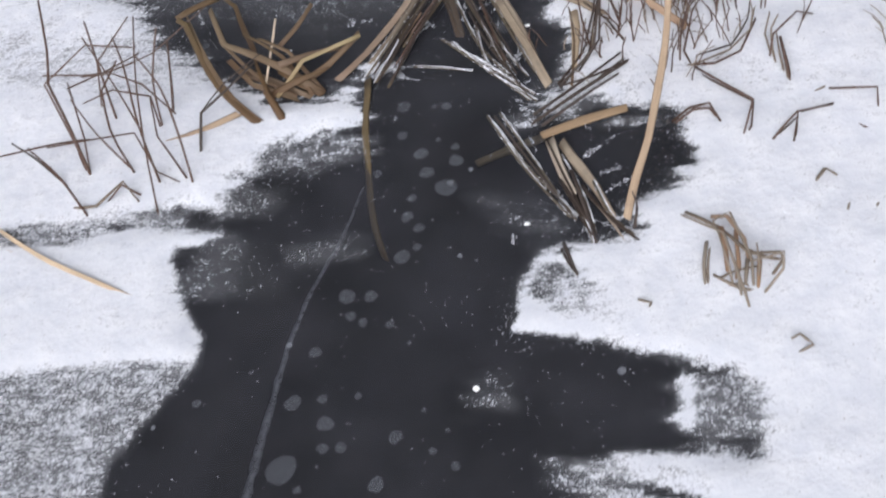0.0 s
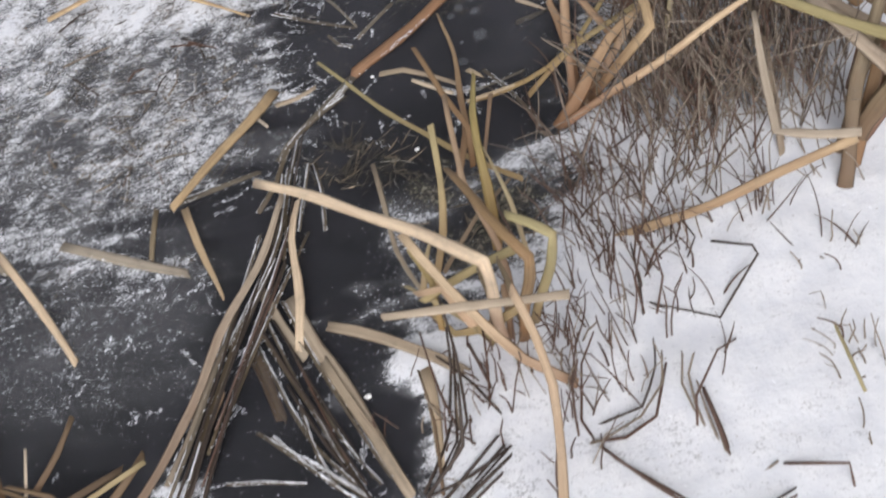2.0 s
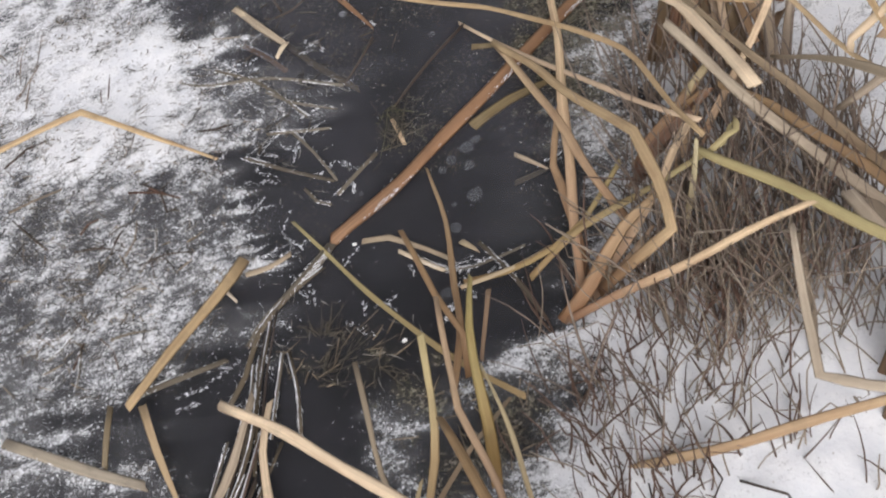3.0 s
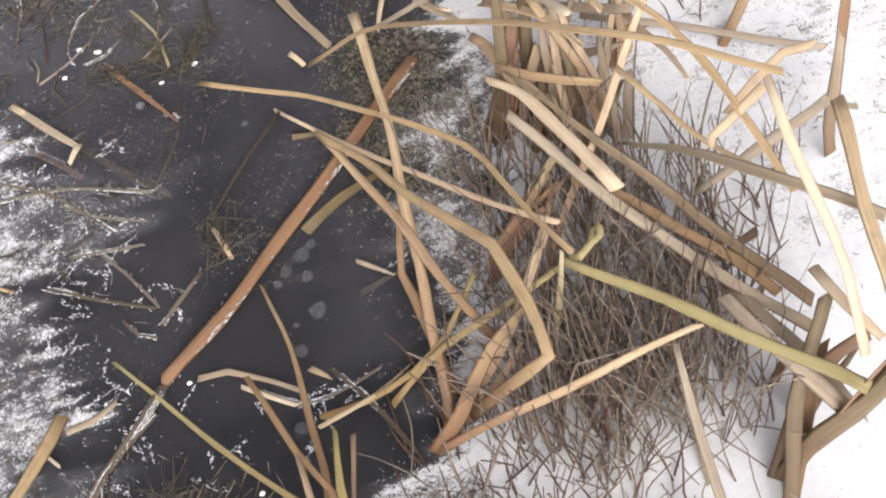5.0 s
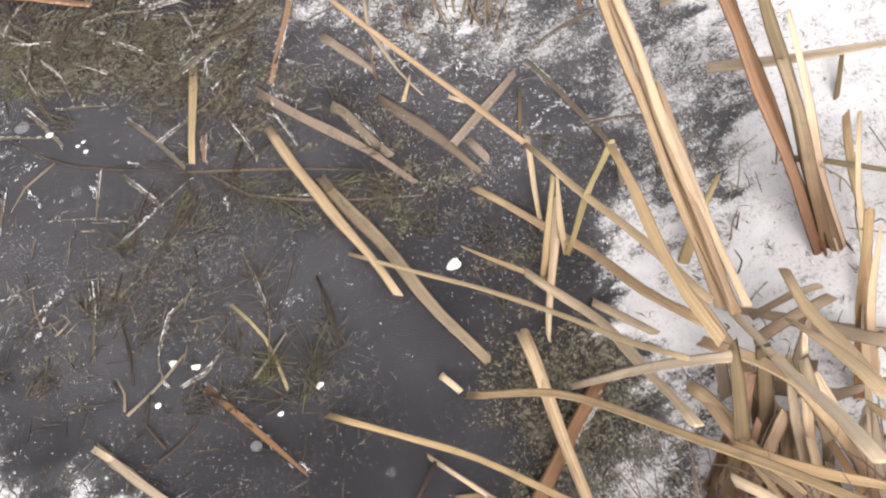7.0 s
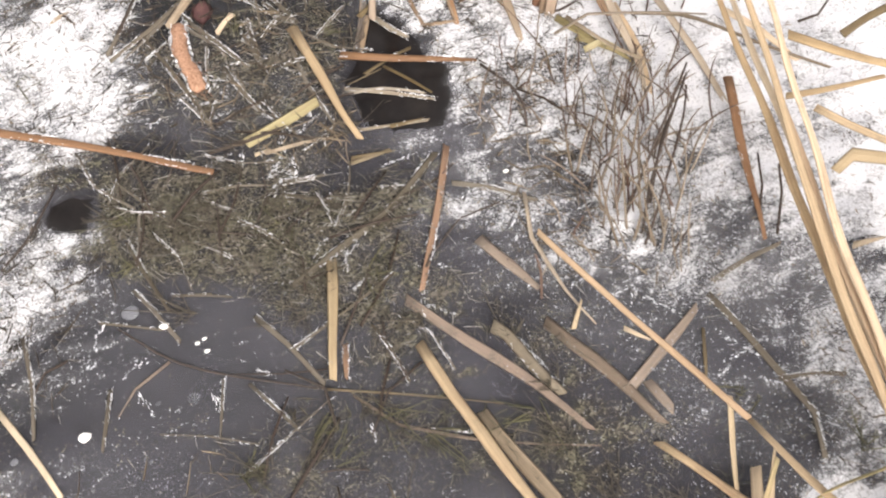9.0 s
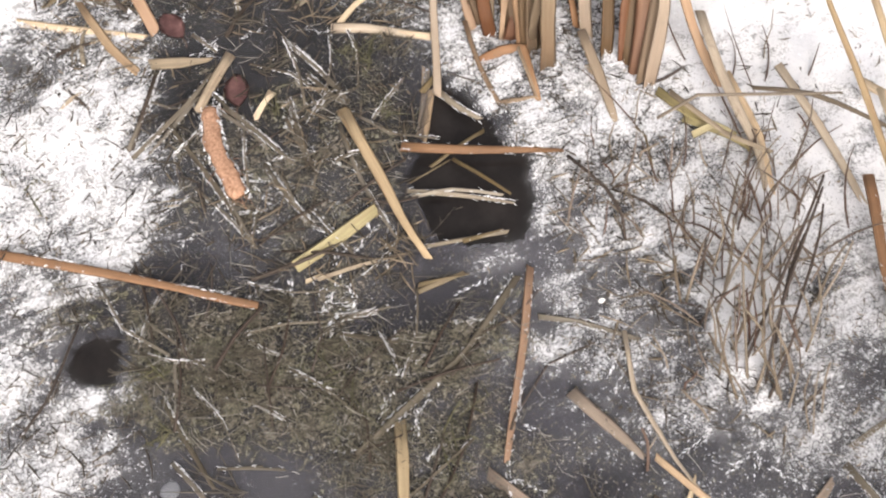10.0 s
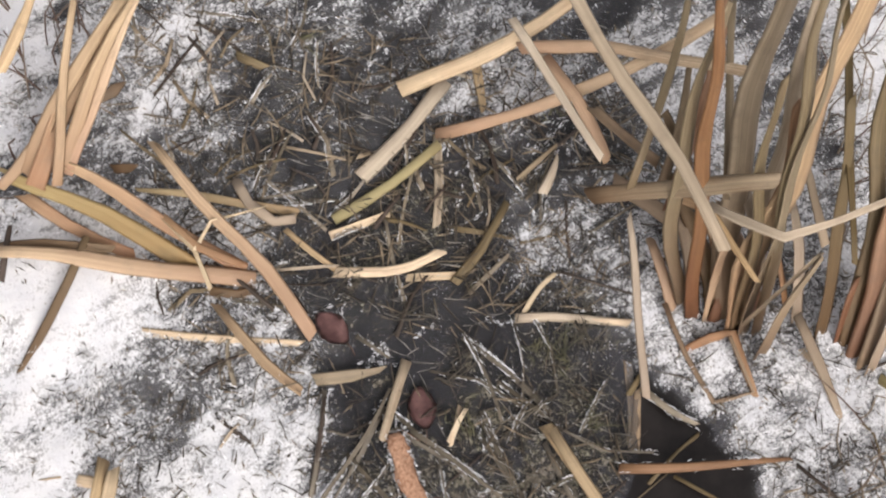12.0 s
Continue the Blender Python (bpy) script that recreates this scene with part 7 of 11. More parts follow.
loose("cattail_leaf", 17, "m", (0.500, 3.090, 0.002), (0.531, 3.020, 0.002), (0.570, 2.920, 0.002))
loose("cattail_leaf", 15, "m", (0.556, 2.972, 0.002), (0.612, 3.004, 0.002), (0.676, 3.038, 0.003))
loose("cattail_leaf", 13, "m", (0.575, 2.975, 0.002), (0.588, 2.930, 0.002))
loose("cattail_leaf", 7, "y", (0.549, 3.266, 0.010), (0.530, 3.201, 0.008), (0.538, 3.119, 0.006), (0.554, 3.063, 0.004))
loose("cattail_leaf", 7, "w", (0.526, 3.067, 0.003), (0.549, 3.095, 0.012))
loose("cattail_leaf", 7, "w", (0.583, 3.046, 0.003), (0.604, 3.020, 0.004))
loose("cattail_leaf", 12, "q", (-0.081, 3.624, 0.006), (0.007, 3.568, 0.010), (0.085, 3.514, 0.010), (0.187, 3.447, 0.006))
loose("cattail_leaf", 18, "g", (0.241, 3.477, 0.005), (0.295, 3.491, 0.006), (0.347, 3.506, 0.006))
loose("cattail_leaf", 14, "s", (0.360, 3.639, 0.012), (0.365, 3.558, 0.014), (0.371, 3.481, 0.012), (0.384, 3.428, 0.004))
loose("cattail_leaf", 13, "q", (0.402, 3.572, 0.010), (0.473, 3.537, 0.010), (0.575, 3.495, 0.008))
loose("cattail_leaf", 9, "f", (0.469, 3.317, 0.003), (0.508, 3.295, 0.003), (0.561, 3.252, 0.003))
loose("cattail_leaf", 11, "f", (0.697, 3.050, 0.004), (0.715, 2.985, 0.004), (0.736, 2.867, 0.004), (0.719, 2.815, 0.004))
loose("cattail_leaf", 9, "f", (0.711, 3.062, 0.004), (0.765, 3.074, 0.006), (0.817, 3.080, 0.006))
loose("cattail_leaf", 7, "f", (0.722, 2.918, 0.003), (0.762, 2.909, 0.004), (0.800, 2.895, 0.003))
loose("cattail_leaf", 6, "b", (0.671, 3.010, 0.004), (0.636, 2.937, 0.004))
loose("cattail_leaf", 9, "w", (0.632, 2.904, 0.060), (0.616, 2.852, 0.030), (0.604, 2.804, 0.004))
loose("cattail_leaf", 12, "f", (0.232, 3.248, 0.003), (0.301, 3.277, 0.003), (0.380, 3.309, 0.003), (0.467, 3.371, 0.003))
loose("cattail_leaf", 9, "f", (0.174, 3.224, 0.003), (0.201, 3.173, 0.003), (0.225, 3.108, 0.004))
loose("cattail_leaf", 9, "w", (-0.138, 3.222, 0.003), (-0.112, 3.152, 0.003), (-0.088, 3.085, 0.003))
loose("cattail_leaf", 7, "f", (-0.091, 3.296, 0.004), (-0.093, 3.234, 0.004), (-0.103, 3.163, 0.004))
loose("cattail_leaf", 7, "f", (0.047, 3.313, 0.003), (0.067, 3.267, 0.003), (0.083, 3.224, 0.003))
loose("cattail_leaf", 4, "f", (0.093, 3.287, 0.002), (0.135, 3.274, 0.002))
loose("cattail_leaf", 8, "f", (0.056, 3.383, 0.003), (0.067, 3.326, 0.003), (0.081, 3.270, 0.003))
loose("cattail_leaf", 3.5, "m", (0.064, 3.203, 0.003), (0.018, 3.183, 0.003), (-0.008, 3.155, 0.003))
loose("cattail_leaf", 6, "f", (0.143, 3.141, 0.003), (0.180, 3.065, 0.003))
loose("cattail_leaf", 5, "f", (0.117, 3.159, 0.003), (0.093, 3.086, 0.003))
loose("cattail_leaf", 6, "f", (-0.009, 3.193, 0.003), (-0.035, 3.122, 0.003))
loose("cattail_leaf", 9, "f", (0.200, 3.548, 0.003), (0.156, 3.715, 0.006))
loose("cattail_leaf", 8, "f", (0.104, 3.680, 0.006), (0.184, 3.725, 0.008), (0.225, 3.755, 0.008))
loose("cattail_leaf", 6, "d", (0.102, 3.691, 0.006), (0.160, 3.778, 0.010))
loose("cattail_leaf", 8, "f", (0.245, 3.609, 0.004), (0.272, 3.524, 0.004))
loose("cattail_leaf", 7, "f", (0.333, 3.710, 0.004), (0.362, 3.652, 0.004))
loose("cattail_leaf", 6, "f", (0.218, 3.730, 0.006), (0.259, 3.640, 0.006), (0.280, 3.602, 0.003))
loose("cattail_leaf", 6, "f", (0.290, 3.664, 0.004), (0.298, 3.582, 0.004))
loose("cattail_leaf", 6, "z", (0.391, 3.517, 0.002), (0.446, 3.487, 0.003), (0.500, 3.456, 0.002))
loose("cattail_leaf", 15, "b", (0.386, 3.529, -0.012), (0.433, 3.544, -0.012), (0.469, 3.549, -0.012))
loose("cattail_leaf", 14, "o", (0.430, 3.582, -0.006), (0.452, 3.619, -0.004), (0.473, 3.665, 0.000))
loose("cattail_leaf", 6, "b", (0.357, 3.395, 0.003), (0.413, 3.398, 0.003))
loose("cattail_leaf", 6, "b", (0.426, 3.433, 0.003), (0.473, 3.429, 0.003))
loose("cattail_leaf", 7, "f", (0.265, 3.398, 0.003), (0.308, 3.390, 0.003))
loose("cattail_leaf", 7, "f", (0.259, 3.381, 0.003), (0.317, 3.348, 0.003))

corner_clump = clump("cattail_clump", "broken cattail clump with green and straw leaves flattened on frosted litter", 0.136, 3.930)
blade(corner_clump, 18, "s", (0.180, 3.844, 0.004), (0.162, 3.926, 0.020), (0.142, 3.994, 0.030), (0.112, 4.104, 0.035))
blade(corner_clump, 22, "s", (0.148, 3.924, 0.002), (0.072, 3.972, 0.020), (-0.002, 4.018, 0.030), (-0.085, 4.064, 0.040))
blade(corner_clump, 18, "s", (0.142, 3.941, 0.006), (0.091, 4.013, 0.030), (0.040, 4.092, 0.050), (0.021, 4.115, 0.055))
blade(corner_clump, 23, "g", (0.100, 3.966, 0.012), (0.060, 4.016, 0.025), (0.009, 4.086, 0.035), (-0.038, 4.138, 0.040), name="green_leaf")
blade(corner_clump, 16, "s", (0.045, 4.002, 0.015), (-0.003, 4.064, 0.025), (-0.033, 4.112, 0.030))
blade(corner_clump, 12, "g", (0.221, 3.975, 0.004), (0.167, 4.011, 0.012), (0.122, 4.044, 0.015), (0.075, 4.073, 0.012), name="green_leaf")
blade(corner_clump, 14, "y", (0.218, 3.969, 0.010), (0.195, 3.976, 0.012), (0.178, 4.005, 0.015), (0.175, 4.035, 0.015), name="withered_leaf")
blade(corner_clump, 18, "s", (0.020, 4.114, 0.055), (0.044, 4.136, 0.070), (0.097, 4.172, 0.110), (0.155, 4.207, 0.150))
blade(corner_clump, 19, "s", (-0.020, 4.123, 0.045), (0.040, 4.165, 0.080), (0.109, 4.203, 0.120), (0.146, 4.216, 0.140))
blade(corner_clump, 12, "s", (0.004, 4.097, 0.050), (0.048, 4.163, 0.090), (0.103, 4.236, 0.140))
blade(corner_clump, 22, "b", (0.146, 3.917, 0.000), (0.125, 3.921, 0.002), (0.099, 3.937, 0.004), name="stem")
blade(corner_clump, 14, "s", (-0.049, 4.126, 0.040), (-0.025, 4.132, 0.050), (0.037, 4.164, 0.070))
blade(corner_clump, 12, "b", (-0.123, 3.929, 0.002), (-0.058, 3.981, 0.016), (0.009, 4.038, 0.035), name="stem")
blade(corner_clump, 13, "b", (0.063, 4.101, 0.020), (0.084, 4.091, 0.020), name="stem")
blade(corner_clump, 13, "b", (-0.077, 4.071, 0.020), (-0.033, 4.049, 0.030), (0.029, 4.016, 0.030), name="stem")
blade(corner_clump, 9, "s", (0.143, 3.942, 0.020), (0.108, 3.977, 0.030), (0.090, 4.023, 0.035))
loose("cattail_leaf", 6, "w", (0.101, 3.935, 0.015), (0.104, 3.976, 0.030), (0.088, 4.026, 0.035))
loose("cattail_leaf", 5, "w", (0.104, 3.976, 0.030), (0.132, 3.999, 0.030), (0.193, 3.992, 0.020))
loose("cattail_leaf", 13, "o", (0.142, 3.794, 0.004), (0.121, 3.839, 0.010), (0.098, 3.918, 0.014))
loose("cattail_leaf", 13, "s", (0.019, 3.925, 0.002), (0.088, 3.884, 0.004), (0.161, 3.842, 0.003))
loose("cattail_leaf", 15, "y", (0.157, 3.799, 0.004), (0.194, 3.787, 0.006), (0.228, 3.779, 0.004))
loose("cattail_leaf", 13, "s", (0.242, 3.934, 0.004), (0.279, 3.931, 0.006), (0.313, 3.930, 0.004))
loose("cattail_leaf", 13, "s", (0.228, 3.895, 0.004), (0.277, 3.872, 0.008), (0.308, 3.865, 0.012), (0.344, 3.865, 0.016))
loose("cattail_leaf", 8, "s", (0.202, 3.963, 0.008), (0.216, 3.928, 0.006), (0.232, 3.895, 0.004))
loose("cattail_leaf", 10, "s", (0.296, 3.855, 0.004), (0.325, 3.843, 0.004), (0.347, 3.834, 0.004))
loose("cattail_leaf", 13, "g", (0.253, 3.949, 0.004), (0.328, 3.960, 0.008), (0.399, 3.976, 0.012))
loose("cattail_leaf", 21, "y", (0.301, 3.980, 0.004), (0.357, 4.003, 0.008), (0.440, 4.040, 0.012))
loose("cattail_leaf", 20, "s", (0.385, 4.055, 0.012), (0.469, 4.043, 0.030), (0.515, 4.040, 0.050), (0.592, 4.044, 0.080))
loose("cattail_leaf", 12, "y", (0.403, 3.989, 0.004), (0.380, 3.940, 0.004), (0.352, 3.895, 0.004))
loose("cattail_leaf", 13, "b", (0.339, 3.829, 0.004), (0.384, 3.849, 0.008), (0.436, 3.881, 0.012))
loose("cattail_leaf", 13, "y", (0.477, 3.874, 0.006), (0.496, 3.890, 0.008), (0.511, 3.905, 0.010))
loose("cattail_leaf", 8, "y", (0.459, 3.901, 0.006), (0.519, 3.919, 0.010))
loose("cattail_leaf", 14, "y", (0.381, 3.763, 0.004), (0.421, 3.746, 0.006), (0.486, 3.707, 0.004))
loose("cattail_leaf", 9, "w", (0.392, 3.764, 0.006), (0.421, 3.780, 0.010), (0.445, 3.786, 0.012))
loose("cattail_leaf", 14, "s", (0.486, 4.057, 0.006), (0.476, 4.023, 0.006), (0.466, 3.993, 0.004))
loose("cattail_leaf", 16, "s", (0.355, 3.645, 0.008), (0.360, 3.599, 0.010), (0.367, 3.554, 0.006))
loose("cattail_leaf", 13, "b", (0.240, 4.171, 0.008), (0.263, 4.145, 0.008))
loose("cattail_leaf", 10, "s", (-0.114, 3.822, 0.004), (-0.140, 3.831, 0.004), (-0.173, 3.839, 0.004))
loose("cattail_leaf", 16, "s", (-0.066, 3.822, 0.012), (-0.088, 3.788, 0.020))
loose("cattail_leaf", 6, "d", (0.051, 3.809, 0.004), (0.066, 3.778, 0.006), (0.080, 3.752, 0.004))
loose("cattail_leaf", 5, "d", (0.000, 3.786, 0.004), (0.025, 3.771, 0.004))
loose("cattail_leaf", 7, "f", (0.326, 3.766, 0.004), (0.348, 3.714, 0.004), (0.367, 3.653, 0.004))
loose("cattail_leaf", 7, "f", (0.219, 3.823, 0.003), (0.240, 3.785, 0.003))
loose("cattail_leaf", 8, "f", (0.164, 3.785, 0.006), (0.133, 3.734, 0.008), (0.102, 3.691, 0.008))
loose("cattail_leaf", 8, "f", (0.212, 3.741, 0.004), (0.170, 3.709, 0.006), (0.123, 3.680, 0.004))
loose("cattail_leaf", 7, "f", (0.215, 3.707, 0.003), (0.249, 3.656, 0.003), (0.257, 3.633, 0.003))
loose("cattail_leaf", 7, "f", (0.298, 3.685, 0.004), (0.297, 3.632, 0.004), (0.293, 3.593, 0.004))
loose("cattail_leaf", 14, "y", (0.254, 3.774, 0.006), (0.225, 3.741, 0.008), (0.196, 3.709, 0.008))
loose("cattail_leaf", 7, "s", (0.284, 3.705, 0.005), (0.257, 3.672, 0.008))
loose("cattail_leaf", 8, "b", (0.452, 3.634, 0.004), (0.483, 3.652, 0.006))
loose("cattail_leaf", 12, "s", (0.495, 3.703, 0.004), (0.459, 3.723, 0.006))
loose("cattail_leaf", 9, "z", (0.474, 3.623, 0.002), (0.487, 3.596, 0.004), (0.505, 3.572, 0.003))
loose("cattail_leaf", 16, "b", (0.430, 3.539, -0.012), (0.476, 3.556, -0.012), (0.504, 3.562, -0.010))
loose("cattail_leaf", 13, "o", (0.430, 3.579, -0.006), (0.450, 3.609, -0.004), (0.467, 3.634, 0.000))
loose("cattail_leaf", 13, "s", (-0.147, 3.659, 0.010), (-0.125, 3.643, 0.010))
loose("cattail_leaf", 15, "s", (-0.114, 3.745, 0.010), (-0.086, 3.773, 0.015), (-0.063, 3.805, 0.018))
loose("cattail_leaf", 15, "s", (-0.100, 3.814, 0.006), (-0.079, 3.797, 0.008))

path_clump = clump("cattail_clump", "tall clump of orange-brown cattail stems rising from snow beside the ice", 0.592, 3.634)
blade(path_clump, 33, "o", (0.593, 3.644, 0.000), (0.611, 3.691, 0.084), (0.642, 3.738, 0.180), (0.662, 3.780, 0.280), (0.687, 3.827, 0.380), (0.696, 3.851, 0.440), name="stem")
blade(path_clump, 30, "y", (0.610, 3.665, 0.020), (0.639, 3.720, 0.100), (0.650, 3.758, 0.170), (0.664, 3.808, 0.260), (0.673, 3.851, 0.350), (0.673, 3.877, 0.410), name="stem")
blade(path_clump, 34, "y", (0.594, 3.660, 0.000), (0.618, 3.744, 0.090), (0.633, 3.796, 0.160), (0.660, 3.849, 0.250), (0.669, 3.876, 0.310), (0.677, 3.902, 0.370), name="stem")
blade(path_clump, 24, "q", (0.581, 3.659, 0.000), (0.604, 3.693, 0.030), (0.626, 3.728, 0.060), name="stem")
blade(path_clump, 16, "q", (0.572, 3.784, 0.070), (0.592, 3.809, 0.095), (0.664, 3.885, 0.120), (0.717, 3.946, 0.150), name="stem")
blade(path_clump, 12, "b", (0.524, 3.813, 0.130), (0.550, 3.841, 0.160), (0.628, 3.926, 0.200), (0.639, 3.942, 0.220), name="stem")
blade(path_clump, 11, "b", (0.613, 3.763, 0.120), (0.643, 3.821, 0.140), (0.669, 3.886, 0.180), (0.691, 3.929, 0.200), name="stem")
blade(path_clump, 14, "y", (0.476, 3.991, 0.360), (0.485, 3.944, 0.340), (0.493, 3.866, 0.325), (0.500, 3.785, 0.320), (0.501, 3.700, 0.310))
blade(path_clump, 9.5, "s", (0.574, 3.794, 0.145), (0.579, 3.734, 0.148), (0.583, 3.670, 0.150))
blade(path_clump, 20, "y", (0.500, 3.837, 0.070), (0.530, 3.813, 0.120), (0.571, 3.774, 0.180), (0.609, 3.740, 0.240))
blade(path_clump, 21, "y", (0.549, 3.846, 0.030), (0.571, 3.805, 0.040), (0.587, 3.763, 0.050), (0.572, 3.719, 0.030), (0.559, 3.675, 0.000), name="withered_leaf")
blade(path_clump, 11, "s", (0.599, 3.721, 0.088), (0.587, 3.698, 0.040), (0.569, 3.667, 0.000))
blade(path_clump, 24, "y", (0.604, 3.609, 0.004), (0.619, 3.635, 0.100), (0.632, 3.665, 0.190), name="withered_leaf")
blade(path_clump, 12, "y", (0.632, 3.665, 0.190), (0.618, 3.657, 0.120), (0.601, 3.642, 0.020), name="withered_leaf")
blade(path_clump, 15, "y", (0.658, 3.625, 0.028), (0.653, 3.567, 0.020), (0.651, 3.506, 0.004), name="withered_leaf")
blade(path_clump, 20, "y", (0.667, 3.622, 0.000), (0.683, 3.689, 0.060), (0.695, 3.742, 0.084), name="withered_leaf")
blade(path_clump, 11, "y", (0.690, 3.674, 0.100), (0.703, 3.728, 0.110), (0.710, 3.759, 0.120), name="withered_leaf")
blade(path_clump, 11, "b", (0.810, 3.886, 0.180), (0.784, 3.832, 0.170), (0.744, 3.762, 0.165), (0.677, 3.643, 0.156), name="stem")
blade(path_clump, 11, "o", (0.659, 3.643, 0.010), (0.667, 3.687, 0.040), (0.668, 3.713, 0.060), name="stem")
blade(path_clump, 10, "y", (0.545, 3.752, 0.228), (0.556, 3.721, 0.250), (0.571, 3.689, 0.270), (0.614, 3.679, 0.285), (0.652, 3.674, 0.312), (0.683, 3.667, 0.330))
blade(path_clump, 8, "y", (0.403, 3.930, 0.400), (0.409, 3.894, 0.392), (0.412, 3.848, 0.392), (0.415, 3.797, 0.392))
blade(path_clump, 7, "y", (0.537, 3.703, 0.012), (0.532, 3.643, 0.006), (0.533, 3.585, 0.004), (0.577, 3.575, 0.006), (0.581, 3.638, 0.020), name="withered_leaf")
blade(path_clump, 18.7, "o", (0.582, 3.668, 0.000), (0.598, 3.712, 0.020), (0.627, 3.761, 0.050), name="stem")
blade(path_clump, 15, "o", (0.600, 3.659, 0.000), (0.607, 3.709, 0.040), (0.601, 3.766, 0.090), (0.563, 3.816, 0.080), name="stem")
blade(path_clump, 16, "b", (0.613, 3.817, 0.070), (0.613, 3.876, 0.100), (0.579, 3.861, 0.090), name="stem")
blade(path_clump, 16, "s", (0.400, 3.989, 0.004), (0.479, 3.967, 0.035), (0.537, 3.951, 0.060), (0.596, 3.940, 0.090), (0.651, 3.934, 0.130), (0.696, 3.932, 0.160))
blade(path_clump, 16, "s", (0.519, 4.023, 0.060), (0.558, 3.996, 0.080), (0.596, 3.970, 0.100), (0.636, 3.914, 0.140), (0.671, 3.854, 0.190))
blade(path_clump, 17, "s", (0.534, 4.001, 0.070), (0.542, 3.941, 0.080), (0.550, 3.902, 0.060), (0.551, 3.870, 0.040))
blade(path_clump, 13, "y", (0.584, 3.834, 0.080), (0.566, 3.883, 0.080), (0.552, 3.922, 0.080), name="withered_leaf")
blade(path_clump, 12, "y", (0.468, 3.623, 0.003), (0.491, 3.680, 0.020), (0.513, 3.745, 0.050), (0.529, 3.801, 0.070), name="withered_leaf")
blade(path_clump, 14, "s", (0.532, 3.646, 0.002), (0.565, 3.646, 0.010), (0.590, 3.640, 0.012), (0.578, 3.571, 0.003))
blade(path_clump, 16, "o", (0.630, 3.688, 0.050), (0.628, 3.721, 0.060), (0.620, 3.768, 0.080), name="stem")
blade(path_clump, 16, "o", (0.542, 3.688, 0.000), (0.546, 3.724, 0.020), (0.548, 3.772, 0.045), name="stem")
blade(path_clump, 18.7, "q", (0.560, 3.675, 0.000), (0.568, 3.786, 0.204), (0.553, 3.851, 0.399), (0.536, 3.867, 0.483), name="stem")
blade(path_clump, 19.0, "b", (0.598, 3.632, 0.000), (0.635, 3.734, 0.208), (0.636, 3.783, 0.347), (0.613, 3.815, 0.487), name="stem")
blade(path_clump, 19.2, "b", (0.618, 3.628, 0.000), (0.636, 3.746, 0.225), (0.622, 3.802, 0.379), (0.594, 3.828, 0.503), name="stem")
blade(path_clump, 18.9, "b", (0.557, 3.694, 0.000), (0.551, 3.763, 0.108), (0.561, 3.833, 0.279), (0.561, 3.863, 0.419), name="stem")
blade(path_clump, 21.2, "b", (0.595, 3.640, 0.000), (0.611, 3.692, 0.092), (0.611, 3.759, 0.225), (0.605, 3.801, 0.341), name="stem")
blade(path_clump, 23.8, "b", (0.582, 3.668, 0.000), (0.597, 3.735, 0.040), (0.589, 3.825, 0.080), name="stem")
blade(path_clump, 19.8, "q", (0.620, 3.649, 0.000), (0.629, 3.704, 0.093), (0.643, 3.742, 0.178), (0.642, 3.788, 0.294), name="stem")

end_clump = clump("cattail_clump", "orange-brown cattail stems standing in frosted snow", 0.708, 3.548)
blade(end_clump, 30.0, "q", (0.702, 3.551, 0.000), (0.740, 3.633, 0.090), (0.771, 3.711, 0.195), (0.779, 3.754, 0.270), name="stem")
blade(end_clump, 26.6, "y", (0.706, 3.542, 0.000), (0.781, 3.666, 0.135), (0.816, 3.725, 0.195), (0.826, 3.756, 0.255), name="withered_leaf")
blade(end_clump, 17.7, "b", (0.675, 3.593, 0.000), (0.703, 3.655, 0.075), (0.719, 3.723, 0.150), (0.729, 3.783, 0.225), name="stem")
blade(end_clump, 23.3, "b", (0.699, 3.565, 0.000), (0.740, 3.663, 0.105), (0.762, 3.751, 0.195), (0.765, 3.779, 0.240), name="stem")
blade(end_clump, 21.8, "b", (0.702, 3.558, 0.000), (0.760, 3.661, 0.120), (0.796, 3.741, 0.210), name="stem")
blade(end_clump, 15.9, "q", (0.692, 3.577, 0.000), (0.705, 3.607, 0.045), (0.716, 3.628, 0.075), name="stem")
blade(end_clump, 18.5, "y", (0.705, 3.531, 0.000), (0.738, 3.583, 0.075), (0.754, 3.623, 0.135), name="withered_leaf")
blade(end_clump, 13.9, "s", (0.769, 3.612, 0.090), (0.778, 3.543, 0.030), (0.785, 3.497, 0.003))
loose("cattail_leaf", 14, "q", (0.872, 3.326, 0.030), (0.837, 3.211, 0.020), (0.803, 3.094, 0.004))
loose("cattail_leaf", 8, "y", (0.720, 3.512, 0.020), (0.751, 3.434, 0.030), (0.793, 3.394, 0.020))
loose("cattail_leaf", 12, "s", (0.795, 3.511, 0.020), (0.790, 3.421, 0.015), (0.772, 3.340, 0.006))
loose("cattail_leaf", 13, "s", (0.650, 3.591, 0.004), (0.652, 3.543, 0.004), (0.648, 3.505, 0.004))
loose("cattail_leaf", 14, "y", (0.789, 3.583, 0.050), (0.780, 3.466, 0.030), (0.780, 3.396, 0.012), (0.765, 3.337, 0.004))
loose("cattail_leaf", 11, "y", (0.843, 3.487, 0.040), (0.860, 3.406, 0.020), (0.863, 3.300, 0.004))
loose("cattail_leaf", 12, "g", (0.710, 3.525, 0.010), (0.733, 3.475, 0.015), (0.757, 3.442, 0.012))
loose("cattail_leaf", 11, "g", (0.723, 3.453, 0.010), (0.747, 3.452, 0.020), (0.769, 3.435, 0.008))
loose("cattail_leaf", 14, "s", (0.938, 3.311, 0.100), (0.982, 3.265, 0.100), (1.048, 3.210, 0.100))
